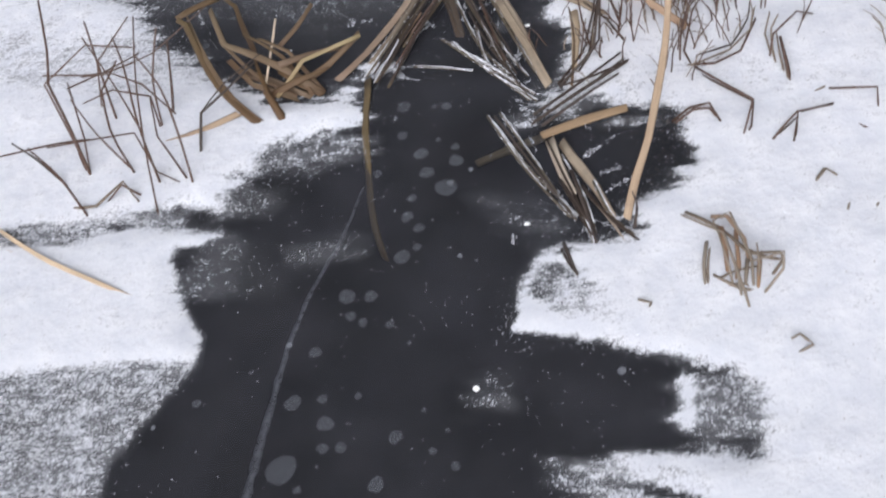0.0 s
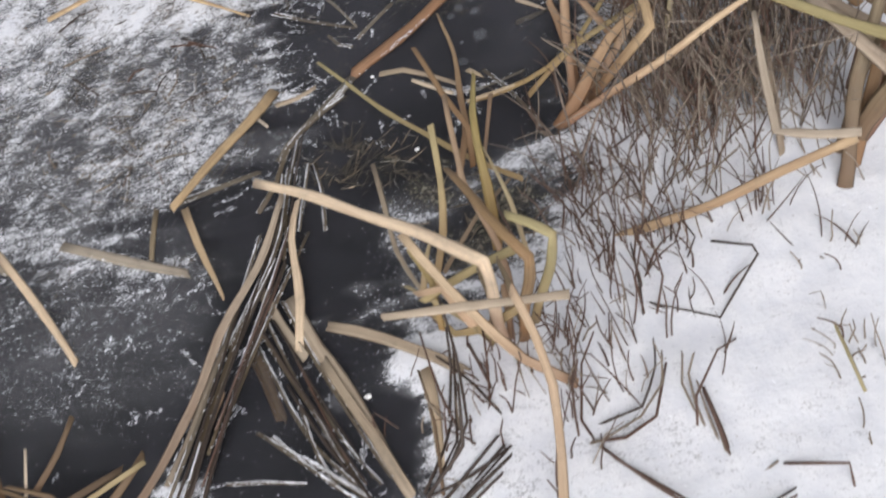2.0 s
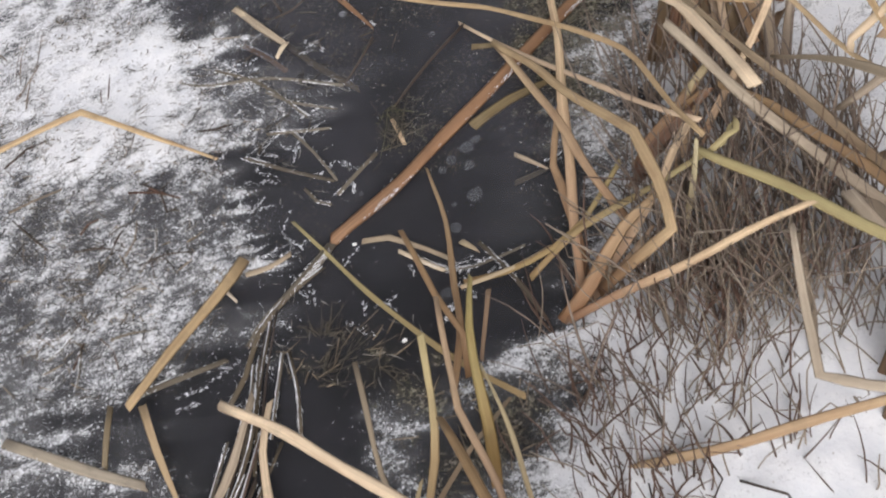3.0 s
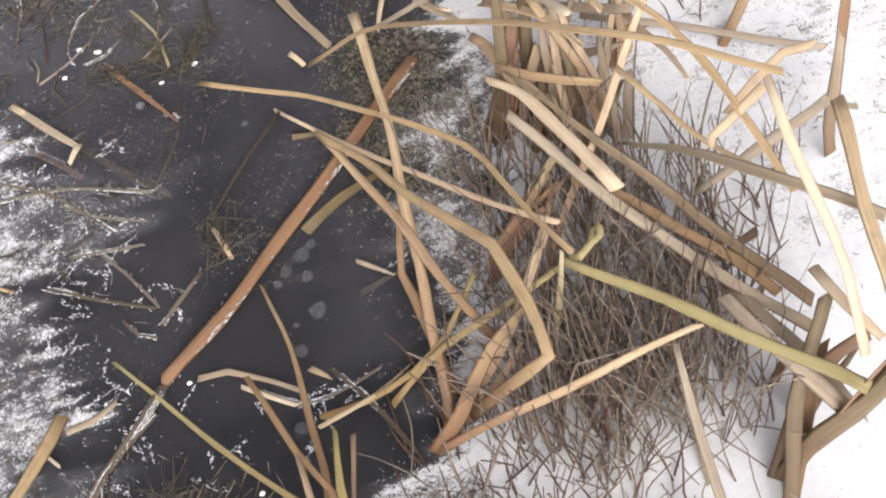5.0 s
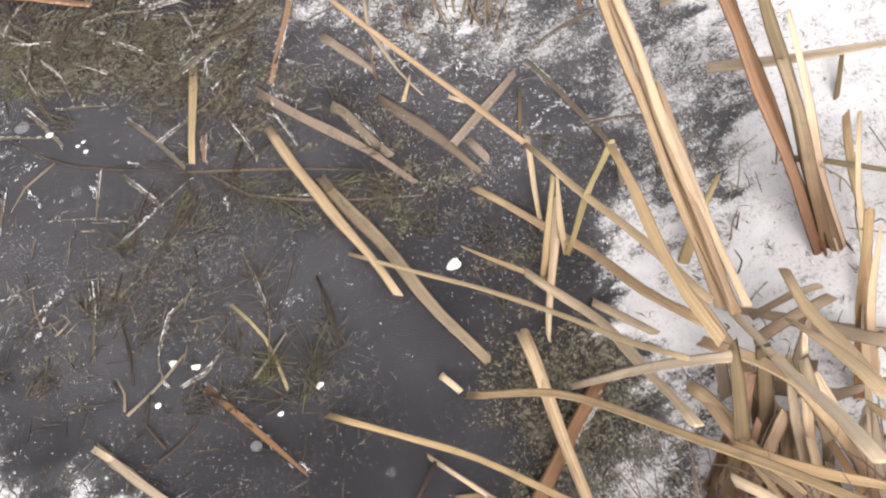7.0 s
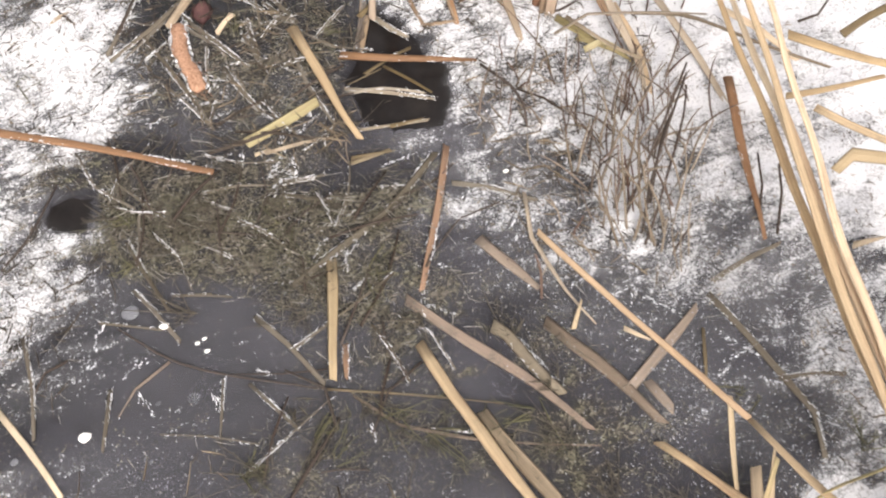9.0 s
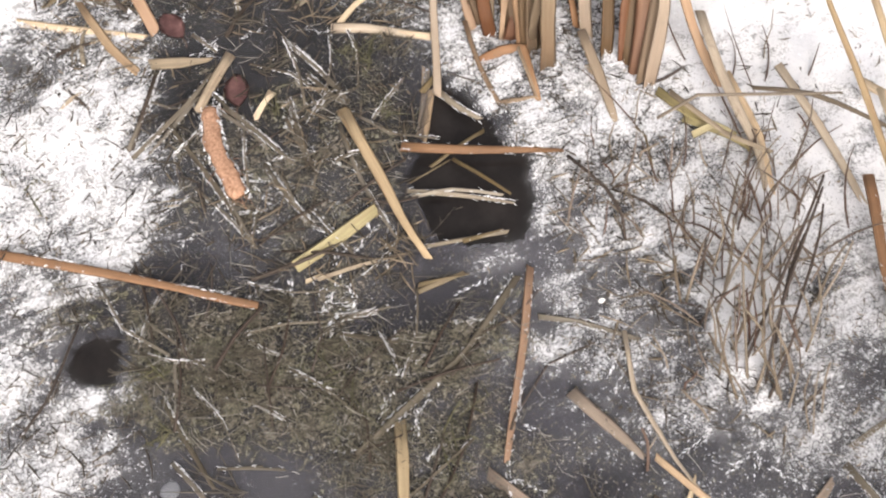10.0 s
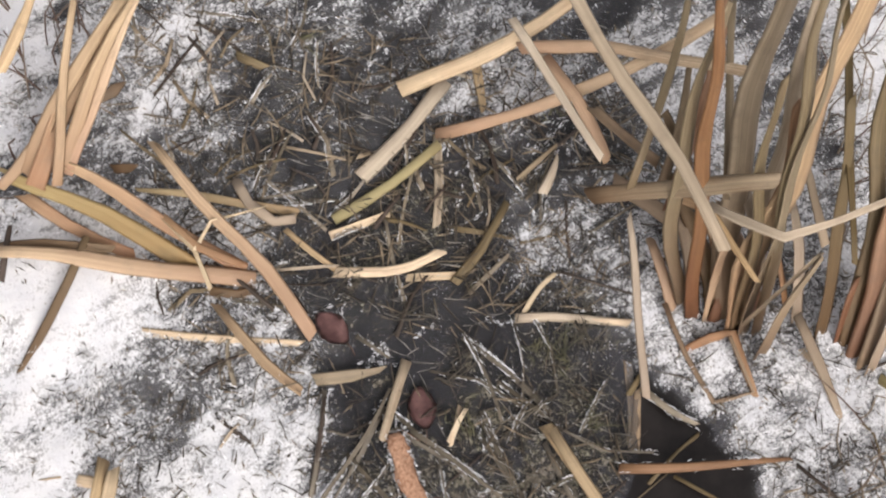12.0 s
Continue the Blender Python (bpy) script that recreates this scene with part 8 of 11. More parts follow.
loose("cattail_leaf", 12, "s", (0.906, 3.196, 0.100), (0.931, 3.157, 0.100), (0.975, 3.101, 0.100))
loose("cattail_leaf", 17, "w", (0.873, 3.097, 0.110), (0.898, 3.104, 0.120), (0.948, 3.072, 0.120))
loose("cattail_leaf", 13, "b", (1.003, 3.286, 0.100), (1.055, 3.299, 0.100), (1.114, 3.308, 0.100))
loose("cattail_leaf", 10, "s", (0.915, 3.255, 0.050), (0.955, 3.241, 0.060), (1.041, 3.223, 0.070))
loose("cattail_leaf", 5, "d", (0.822, 3.093, 0.003), (0.851, 3.139, 0.020), (0.857, 3.168, 0.040))
loose("cattail_leaf", 10, "y", (0.897, 3.040, 0.010), (0.936, 3.032, 0.020))
loose("cattail_leaf", 6, "d", (0.119, 3.393, 0.006), (0.151, 3.421, 0.008), (0.193, 3.444, 0.008))
loose("cattail_leaf", 7, "d", (0.189, 3.480, 0.004), (0.268, 3.479, 0.006), (0.298, 3.485, 0.004))
loose("cattail_leaf", 6, "f", (0.266, 3.401, 0.003), (0.290, 3.395, 0.003), (0.322, 3.391, 0.003))
loose("cattail_leaf", 5, "z", (0.393, 3.507, 0.003), (0.439, 3.499, 0.004), (0.491, 3.470, 0.003))
loose("cattail_leaf", 5, "b", (0.455, 3.537, 0.002), (0.477, 3.504, 0.003), (0.500, 3.467, 0.002))
loose("cattail_leaf", 8, "b", (0.394, 3.529, -0.010), (0.455, 3.540, -0.010))
loose("cattail_leaf", 5, "w", (0.244, 3.454, 0.003), (0.264, 3.455, 0.004))
loose("cattail_leaf", 6, "y", (0.257, 3.452, 0.004), (0.310, 3.449, 0.004), (0.362, 3.443, 0.003))
loose("cattail_leaf", 6, "b", (0.360, 3.402, 0.004), (0.418, 3.393, 0.004))
loose("cattail_leaf", 5, "z", (0.376, 3.445, 0.002), (0.479, 3.425, 0.003))
loose("cattail_leaf", 8, "w", (0.255, 3.676, 0.006), (0.274, 3.691, 0.010), (0.288, 3.699, 0.008))
loose("cattail_leaf", 8, "f", (0.302, 3.691, 0.004), (0.298, 3.634, 0.004), (0.299, 3.585, 0.004))
loose("cattail_leaf", 8, "f", (0.248, 3.615, 0.003), (0.259, 3.562, 0.003), (0.273, 3.521, 0.003))
loose("cattail_leaf", 8, "f", (0.225, 3.706, 0.006), (0.250, 3.661, 0.006), (0.279, 3.602, 0.003))
loose("cattail_leaf", 7, "f", (0.346, 3.631, 0.004), (0.346, 3.549, 0.004), (0.357, 3.467, 0.003))
loose("cattail_leaf", 7, "f", (0.321, 3.771, 0.004), (0.347, 3.716, 0.004), (0.369, 3.655, 0.004))
loose("cattail_leaf", 10, "d", (-0.090, 4.036, 0.020), (-0.056, 4.085, 0.030))
loose("cattail_leaf", 7, "t", (0.808, 3.475, 0.030), (0.855, 3.432, 0.050), (0.885, 3.388, 0.060), (0.926, 3.324, 0.070), (0.981, 3.262, 0.070))
loose("cattail_leaf", 13, "s", (0.927, 3.433, 0.030), (0.957, 3.383, 0.030), (0.983, 3.323, 0.020))
loose("cattail_leaf", 5, "d", (0.823, 3.139, 0.003), (0.833, 3.158, 0.020), (0.847, 3.197, 0.030))
loose("cattail_leaf", 5, "d", (0.695, 3.542, 0.004), (0.725, 3.535, 0.010), (0.755, 3.539, 0.015))
loose("cattail_leaf", 5, "d", (1.020, 3.383, 0.020), (1.047, 3.377, 0.030), (1.079, 3.396, 0.040))
loose("cattail_leaf", 6, "d", (0.580, 3.487, 0.006), (0.599, 3.425, 0.020), (0.601, 3.387, 0.020), (0.596, 3.364, 0.004))
loose("cattail_leaf", 11, "g", (0.722, 3.478, 0.012), (0.748, 3.450, 0.015), (0.773, 3.417, 0.012), (0.776, 3.407, 0.010))
loose("cattail_leaf", 14, "s", (0.001, 4.235, 0.060), (0.035, 4.259, 0.080), (0.071, 4.289, 0.100))
blade(corner_clump, 24, "s", (-0.019, 4.110, 0.045), (0.029, 4.148, 0.065), (0.091, 4.187, 0.100), (0.149, 4.222, 0.140))
blade(corner_clump, 17, "s", (0.020, 4.107, 0.050), (0.065, 4.145, 0.075), (0.117, 4.184, 0.110), (0.167, 4.221, 0.140))
blade(corner_clump, 15, "b", (0.072, 4.184, 0.020), (0.097, 4.183, 0.020), (0.107, 4.190, 0.020), name="stem")
blade(bank_clump, 24, "q", (0.623, 2.413, 0.000), (0.644, 2.436, 0.040), (0.667, 2.463, 0.080), (0.689, 2.492, 0.130), name="stem")
blade(bank_clump, 22, "b", (0.608, 2.409, 0.000), (0.634, 2.438, 0.030), (0.660, 2.466, 0.070), name="stem")
blade(bank_clump, 20, "b", (0.655, 2.400, 0.000), (0.674, 2.433, 0.050), (0.696, 2.463, 0.100), (0.708, 2.506, 0.150), name="stem")
blade(bank_clump, 18, "q", (0.671, 2.380, 0.000), (0.687, 2.406, 0.050), (0.703, 2.450, 0.110), name="stem")
blade(bank_clump, 18, "b", (0.685, 2.365, 0.000), (0.694, 2.403, 0.050), (0.695, 2.442, 0.100), name="stem")
blade(bank_clump, 18, "y", (0.698, 2.348, 0.000), (0.704, 2.389, 0.060), (0.709, 2.437, 0.120), (0.723, 2.487, 0.160), name="withered_leaf")
blade(bank_clump, 16, "s", (0.707, 2.323, 0.000), (0.709, 2.366, 0.060), (0.710, 2.414, 0.110))
blade(bank_clump, 20, "b", (0.723, 2.306, 0.000), (0.724, 2.345, 0.040), (0.718, 2.388, 0.100), name="stem")
blade(bank_clump, 14, "b", (0.733, 2.342, 0.000), (0.756, 2.359, 0.030), (0.797, 2.396, 0.050), name="stem")
blade(bank_clump, 18, "y", (0.686, 2.529, 0.020), (0.732, 2.500, 0.035), (0.767, 2.488, 0.040), name="withered_leaf")
blade(bank_clump, 22, "o", (0.615, 2.416, 0.000), (0.637, 2.427, 0.030), (0.665, 2.441, 0.070), name="stem")
blade(bank_clump, 20, "o", (0.720, 2.398, 0.000), (0.716, 2.416, 0.030), (0.713, 2.450, 0.060), name="stem")
blade(bank_clump, 16, "y", (0.683, 2.507, 0.030), (0.693, 2.546, 0.070), (0.696, 2.560, 0.100), name="withered_leaf")
blade(bank_clump, 16, "y", (0.691, 2.436, 0.000), (0.695, 2.472, 0.050), (0.705, 2.510, 0.090), name="withered_leaf")
blade(bank_clump, 18, "s", (0.636, 2.409, 0.020), (0.665, 2.441, 0.070), (0.671, 2.486, 0.100))
blade(bank_clump, 17, "g", (0.575, 2.254, 0.040), (0.618, 2.277, 0.080), (0.655, 2.290, 0.110), name="green_leaf")
blade(bank_clump, 14, "y", (0.762, 2.471, 0.030), (0.768, 2.507, 0.050), (0.796, 2.536, 0.080), name="withered_leaf")
blade(bank_clump, 15, "y", (0.721, 2.530, 0.100), (0.779, 2.541, 0.090), (0.828, 2.548, 0.080), name="withered_leaf")
blade(bank_clump, 16, "s", (0.814, 2.451, 0.010), (0.842, 2.502, 0.060), (0.866, 2.551, 0.100), (0.893, 2.598, 0.140))
blade(bank_stem, 30, "b", (0.713, 1.840, 0.000), (0.746, 1.847, 0.050), (0.779, 1.848, 0.120), (0.805, 1.847, 0.190), (0.831, 1.845, 0.250), name="stem")
blade(bank_stem, 26, "q", (0.725, 1.848, 0.000), (0.762, 1.854, 0.060), (0.793, 1.854, 0.160), (0.815, 1.855, 0.220), name="stem")
blade(bank_stem, 24, "q", (0.770, 1.893, 0.000), (0.787, 1.905, 0.060), (0.801, 1.908, 0.130), (0.814, 1.899, 0.190), name="stem")
blade(bank_stem, 22, "b", (0.787, 1.894, 0.000), (0.802, 1.903, 0.080), (0.816, 1.900, 0.160), name="stem")
blade(bank_stem, 18, "y", (0.758, 2.047, 0.090), (0.770, 1.995, 0.100), (0.784, 1.930, 0.110), (0.803, 1.844, 0.100), name="withered_leaf")
blade(bank_stem, 17, "s", (0.914, 2.131, 0.250), (0.882, 2.043, 0.250), (0.860, 1.969, 0.240), (0.834, 1.888, 0.230))
blade(bank_stem, 15, "s", (0.806, 1.984, 0.200), (0.807, 1.926, 0.210), (0.816, 1.880, 0.210))
blade(bank_stem, 16, "q", (0.766, 1.943, 0.000), (0.774, 1.946, 0.050), (0.781, 1.955, 0.100), name="stem")
blade(bank_stem, 18, "y", (0.998, 2.192, 0.020), (1.003, 2.215, 0.050), (1.007, 2.230, 0.100), (1.027, 2.264, 0.160), name="withered_leaf")
blade(bank_stem, 16, "q", (1.016, 2.233, 0.080), (1.037, 2.267, 0.120), (1.056, 2.311, 0.180), name="stem")
blade(bank_stem, 12, "y", (0.850, 2.177, 0.120), (0.905, 2.176, 0.150), (0.942, 2.173, 0.180), (0.965, 2.144, 0.190), name="withered_leaf")
blade(bank_clump, 18, "y", (0.752, 2.302, 0.060), (0.753, 2.348, 0.100), (0.769, 2.407, 0.150), name="withered_leaf")
blade(bank_clump, 13, "o", (0.538, 2.218, 0.030), (0.579, 2.236, 0.070), (0.630, 2.246, 0.110), name="stem")
blade(bank_clump, 22, "q", (0.527, 2.212, 0.020), (0.560, 2.222, 0.050), (0.609, 2.235, 0.090), name="stem")
blade(bank_clump, 14, "b", (0.840, 2.114, 0.050), (0.774, 2.096, 0.060), name="stem")
blade(path_clump, 17, "y", (0.637, 3.732, 0.100), (0.643, 3.784, 0.120), (0.656, 3.848, 0.150), name="withered_leaf")
blade(path_clump, 16, "b", (0.574, 3.811, 0.080), (0.611, 3.849, 0.100), (0.647, 3.903, 0.130), name="stem")
loose("cattail_leaf", 5, "d", (0.228, 3.061, 0.003), (0.142, 2.986, 0.005), (0.067, 2.912, 0.003))
loose("cattail_leaf", 4, "f", (0.252, 2.967, 0.003), (0.255, 2.911, 0.003), (0.253, 2.841, 0.003))
loose("cattail_leaf", 3, "d", (0.199, 2.985, 0.003), (0.193, 2.953, 0.003), (0.181, 2.919, 0.002))
loose("cattail_leaf", 3, "d", (0.018, 3.269, 0.002), (0.074, 3.197, 0.003), (0.225, 3.101, 0.003))
loose("cattail_leaf", 3, "b", (0.225, 3.101, 0.003), (0.315, 3.058, 0.003), (0.409, 3.009, 0.002))
loose("cattail_leaf", 4, "m", (0.251, 3.083, 0.002), (0.288, 3.029, 0.002), (0.365, 2.979, 0.002), (0.492, 2.921, 0.002))
loose("cattail_leaf", 4, "d", (0.326, 2.876, 0.002), (0.325, 2.815, 0.003), (0.317, 2.766, 0.002))
loose("cattail_leaf", 5, "g", (0.216, 2.888, 0.002), (0.240, 2.825, 0.003), (0.242, 2.751, 0.002))
loose("cattail_leaf", 5, "f", (0.062, 3.002, 0.003), (0.052, 2.945, 0.003), (0.036, 2.894, 0.003))
loose("cattail_leaf", 4, "f", (0.089, 3.289, 0.002), (0.123, 3.276, 0.002), (0.157, 3.261, 0.002))
loose("cattail_leaf", 12, "w", (0.007, 2.784, 0.004), (0.038, 2.735, 0.005), (0.071, 2.681, 0.004))
loose("cattail_leaf", 9, "b", (0.888, 2.738, 0.050), (0.927, 2.706, 0.060), (0.976, 2.659, 0.070), (1.010, 2.631, 0.070))
loose("cattail_leaf", 15, "y", (0.856, 2.863, 0.100), (0.941, 2.818, 0.120), (1.040, 2.777, 0.130), (1.085, 2.764, 0.130))
loose("cattail_leaf", 14, "s", (0.847, 2.464, 0.004), (0.919, 2.606, 0.040), (0.954, 2.685, 0.050), (0.986, 2.751, 0.060))
loose("cattail_leaf", 10, "b", (1.013, 2.796, 0.004), (1.029, 2.819, 0.020), (1.051, 2.849, 0.030))
loose("cattail_leaf", 12, "y", (0.608, 2.680, 0.030), (0.628, 2.647, 0.030), (0.651, 2.610, 0.030))
loose("cattail_leaf", 12, "s", (0.510, 2.670, 0.060), (0.506, 2.617, 0.060), (0.500, 2.551, 0.050), (0.489, 2.470, 0.040))
loose("cattail_leaf", 4, "d", (0.106, 3.692, 0.004), (0.133, 3.733, 0.008), (0.160, 3.778, 0.010))
loose("cattail_leaf", 5, "t", (0.687, 3.481, 0.030), (0.736, 3.481, 0.050), (0.812, 3.444, 0.060), (0.888, 3.421, 0.050))
loose("cattail_leaf", 4, "d", (-0.047, 3.248, 0.003), (-0.075, 3.242, 0.004), (-0.093, 3.219, 0.003))
loose("cattail_leaf", 4, "d", (-0.099, 3.401, 0.003), (-0.062, 3.428, 0.006), (-0.008, 3.501, 0.004))

fork_tuft = clump("sedge_tuft", "dark olive-brown forked twigs standing in frosted snow", 0.658, 3.155)
blade(fork_tuft, 5, "d", (0.660, 3.150, 0.000), (0.693, 3.203, 0.030), (0.740, 3.257, 0.060), (0.790, 3.310, 0.090), name="twig")
blade(fork_tuft, 5, "d", (0.646, 3.179, 0.000), (0.694, 3.223, 0.040), (0.747, 3.274, 0.070), (0.793, 3.319, 0.100), name="twig")
blade(fork_tuft, 4, "d", (0.715, 3.202, 0.020), (0.767, 3.266, 0.070), (0.781, 3.293, 0.090), name="twig")
blade(fork_tuft, 4.5, "t", (0.668, 3.264, 0.000), (0.686, 3.293, 0.030), (0.704, 3.328, 0.050), name="stalk")
blade(fork_tuft, 4, "d", (0.648, 3.282, 0.000), (0.659, 3.301, 0.020), (0.669, 3.321, 0.040), name="twig")
blade(fork_tuft, 4, "t", (0.626, 3.271, 0.000), (0.640, 3.291, 0.030), (0.661, 3.315, 0.050), name="stalk")
blade(fork_tuft, 5, "d", (0.657, 3.138, 0.000), (0.687, 3.169, 0.030), (0.700, 3.186, 0.050), name="twig")
blade(fork_tuft, 4.5, "d", (0.686, 3.117, 0.000), (0.697, 3.122, 0.020), (0.714, 3.129, 0.040), name="twig")
blade(fork_tuft, 4, "t", (0.673, 3.123, 0.000), (0.680, 3.134, 0.020), (0.688, 3.148, 0.040), name="stalk")
blade(fork_tuft, 4, "t", (0.752, 3.211, 0.000), (0.784, 3.244, 0.030), (0.802, 3.255, 0.050), name="stalk")
blade(fork_tuft, 4, "t", (0.703, 3.260, 0.050), (0.751, 3.283, 0.070), (0.780, 3.287, 0.080), name="stalk")
blade(fork_tuft, 5, "t", (0.643, 3.198, 0.000), (0.667, 3.223, 0.030), (0.692, 3.255, 0.050), (0.713, 3.288, 0.070), name="stalk")
blade(fork_tuft, 4.5, "t", (0.645, 3.161, 0.000), (0.660, 3.207, 0.030), (0.668, 3.236, 0.050), (0.680, 3.272, 0.070), name="stalk")
blade(fork_tuft, 4.5, "t", (0.646, 3.244, 0.000), (0.680, 3.277, 0.040), (0.733, 3.310, 0.070), name="stalk")
blade(fork_tuft, 4, "t", (0.621, 3.273, 0.000), (0.622, 3.298, 0.030), (0.629, 3.322, 0.040), name="stalk")
blade(fork_tuft, 4, "t", (0.763, 3.217, 0.000), (0.789, 3.237, 0.030), (0.808, 3.255, 0.050), name="stalk")
blade(fork_tuft, 5, "d", (0.691, 3.191, 0.010), (0.730, 3.249, 0.050), (0.756, 3.276, 0.070), name="twig")
blade(fork_tuft, 5, "t", (0.648, 3.151, 0.000), (0.668, 3.174, 0.020), (0.675, 3.203, 0.040), (0.660, 3.241, 0.060), name="stalk")
blade(fork_tuft, 4, "t", (0.628, 3.150, 0.000), (0.625, 3.184, 0.030), (0.632, 3.233, 0.060), name="stalk")
blade(fork_tuft, 4, "t", (0.670, 3.133, 0.000), (0.670, 3.155, 0.020), (0.661, 3.190, 0.040), name="stalk")
blade(fork_tuft, 4, "t", (0.664, 3.291, 0.030), (0.686, 3.316, 0.050), (0.695, 3.354, 0.060), name="stalk")
blade(fork_tuft, 3.5, "t", (0.721, 3.261, 0.040), (0.753, 3.255, 0.050), (0.787, 3.251, 0.050), name="stalk")
blade(fork_tuft, 4, "d", (0.628, 3.242, 0.000), (0.652, 3.257, 0.030), (0.671, 3.253, 0.050), name="twig")
blade(fork_tuft, 4, "t", (0.664, 3.222, 0.020), (0.701, 3.221, 0.040), (0.718, 3.211, 0.050), name="stalk")
blade(fork_tuft, 4, "t", (0.717, 3.169, 0.000), (0.744, 3.204, 0.040), (0.751, 3.233, 0.060), name="stalk")
blade(right_sedge, 7, "t", (0.255, 1.246, 0.010), (0.295, 1.207, 0.020), (0.325, 1.159, 0.030), (0.350, 1.142, 0.030), (0.374, 1.142, 0.020), (0.348, 1.116, 0.002), name="stalk")
blade(right_sedge, 7, "o", (0.289, 1.227, 0.020), (0.309, 1.217, 0.030), (0.326, 1.175, 0.030), (0.330, 1.146, 0.010), name="stem")
blade(right_sedge, 8, "o", (0.298, 1.201, 0.030), (0.301, 1.158, 0.020), (0.301, 1.119, 0.002), name="stem")
blade(right_sedge, 7, "t", (0.277, 1.184, 0.020), (0.270, 1.146, 0.015), (0.269, 1.106, 0.002), name="stalk")
blade(right_sedge, 7, "o", (0.318, 1.192, 0.030), (0.316, 1.141, 0.020), (0.307, 1.112, 0.002), name="stem")
blade(right_sedge, 7, "t", (0.327, 1.148, 0.020), (0.321, 1.115, 0.010), (0.335, 1.094, 0.002), name="stalk")
blade(right_sedge, 6, "t", (0.281, 1.133, 0.010), (0.313, 1.107, 0.012), (0.353, 1.102, 0.003), name="stalk")
blade(right_sedge, 6, "t", (0.331, 1.151, 0.030), (0.371, 1.148, 0.030), (0.374, 1.141, 0.020), name="stalk")
blade(right_sedge, 5, "d", (0.300, 1.112, 0.002), (0.316, 1.066, 0.003), name="twig")
blade(right_sedge, 7, "o", (0.344, 1.150, 0.030), (0.335, 1.094, 0.004), name="stem")
loose("sedge_stalk", 3.9, "d", (0.228, 1.175, 0.003), (0.253, 1.122, 0.003), (0.285, 1.061, 0.003))
loose("sedge_stalk", 7.0, "d", (0.247, 1.085, 0.004), (0.255, 1.063, 0.005), (0.262, 1.042, 0.004))
loose("sedge_stalk", 4.7, "d", (0.076, 1.209, 0.004), (0.087, 1.177, 0.006), (0.097, 1.160, 0.003))
loose("sedge_stalk", 6, "t", (0.444, 1.182, 0.003), (0.472, 1.150, 0.004), (0.500, 1.127, 0.003))
loose("sedge_stalk", 3.9, "d", (0.472, 1.236, 0.002), (0.466, 1.189, 0.006))
loose("sedge_stalk", 6, "t", (0.502, 1.405, 0.003), (0.519, 1.378, 0.005), (0.540, 1.359, 0.003))
loose("sedge_stalk", 4, "t", (0.429, 1.274, 0.002), (0.453, 1.298, 0.015), (0.473, 1.290, 0.006))
loose("sedge_stalk", 5, "r", (0.433, 1.568, 0.020), (0.438, 1.512, 0.010), (0.437, 1.458, 0.002))
loose("sedge_stalk", 5, "r", (0.474, 1.467, 0.006), (0.506, 1.459, 0.006), (0.556, 1.452, 0.003))
loose("sedge_stalk", 3.9, "d", (0.438, 1.406, 0.020), (0.490, 1.425, 0.010))
loose("sedge_stalk", 3.9, "d", (0.378, 1.358, 0.002), (0.434, 1.398, 0.020), (0.421, 1.351, 0.002))
loose("sedge_stalk", 5, "r", (0.283, 1.548, 0.004), (0.330, 1.536, 0.012), (0.371, 1.548, 0.020), (0.401, 1.607, 0.030))
loose("sedge_stalk", 5, "r", (0.298, 1.532, 0.004), (0.341, 1.479, 0.012), (0.375, 1.438, 0.020), (0.367, 1.396, 0.012), (0.348, 1.370, 0.002))
loose("sedge_stalk", 5, "r", (0.259, 1.428, 0.003), (0.287, 1.445, 0.010), (0.310, 1.439, 0.015), (0.330, 1.406, 0.003))
loose("sedge_stalk", 3.9, "d", (-0.516, 1.468, 0.002), (-0.517, 1.547, 0.030), (-0.475, 1.590, 0.050), (-0.409, 1.630, 0.070))
loose("sedge_stalk", 4, "r", (-0.794, 1.519, 0.020), (-0.698, 1.516, 0.030), (-0.631, 1.519, 0.030), (-0.576, 1.433, 0.020), (-0.513, 1.403, 0.002))
loose("sedge_stalk", 4, "r", (-0.844, 1.693, 0.030), (-0.698, 1.658, 0.050), (-0.611, 1.667, 0.070), (-0.514, 1.734, 0.100))
blade(left_clump, 9.5, "b", (-0.404, 1.522, 0.005), (-0.460, 1.570, 0.030), (-0.512, 1.646, 0.060), (-0.549, 1.729, 0.090), name="stem")
blade(left_clump, 10.3, "b", (-0.367, 1.522, 0.004), (-0.400, 1.575, 0.030), (-0.429, 1.645, 0.050), name="stem")
blade(left_clump, 8.6, "b", (-0.327, 1.579, 0.010), (-0.380, 1.639, 0.050), (-0.442, 1.674, 0.080), name="stem")
blade(left_clump, 7.7, "g", (-0.388, 1.571, 0.020), (-0.340, 1.622, 0.050), (-0.239, 1.654, 0.060), name="green_leaf")
blade(left_clump, 8.6, "b", (-0.311, 1.587, 0.005), (-0.367, 1.649, 0.050), (-0.416, 1.668, 0.070), name="stem")
blade(left_clump, 7.7, "b", (-0.356, 1.582, 0.010), (-0.421, 1.613, 0.030), (-0.491, 1.686, 0.060), name="stem")
loose("cattail_leaf", 10, "f", (0.096, 2.250, 0.008), (0.045, 2.204, 0.008), (-0.015, 2.151, 0.006), (-0.038, 2.127, 0.006))
loose("cattail_leaf", 7, "w", (0.190, 2.212, 0.003), (0.221, 2.180, 0.003), (0.244, 2.158, 0.003))
loose("cattail_leaf", 8, "f", (0.298, 2.189, 0.003), (0.325, 2.136, 0.003), (0.340, 2.097, 0.004), (0.356, 2.043, 0.004))
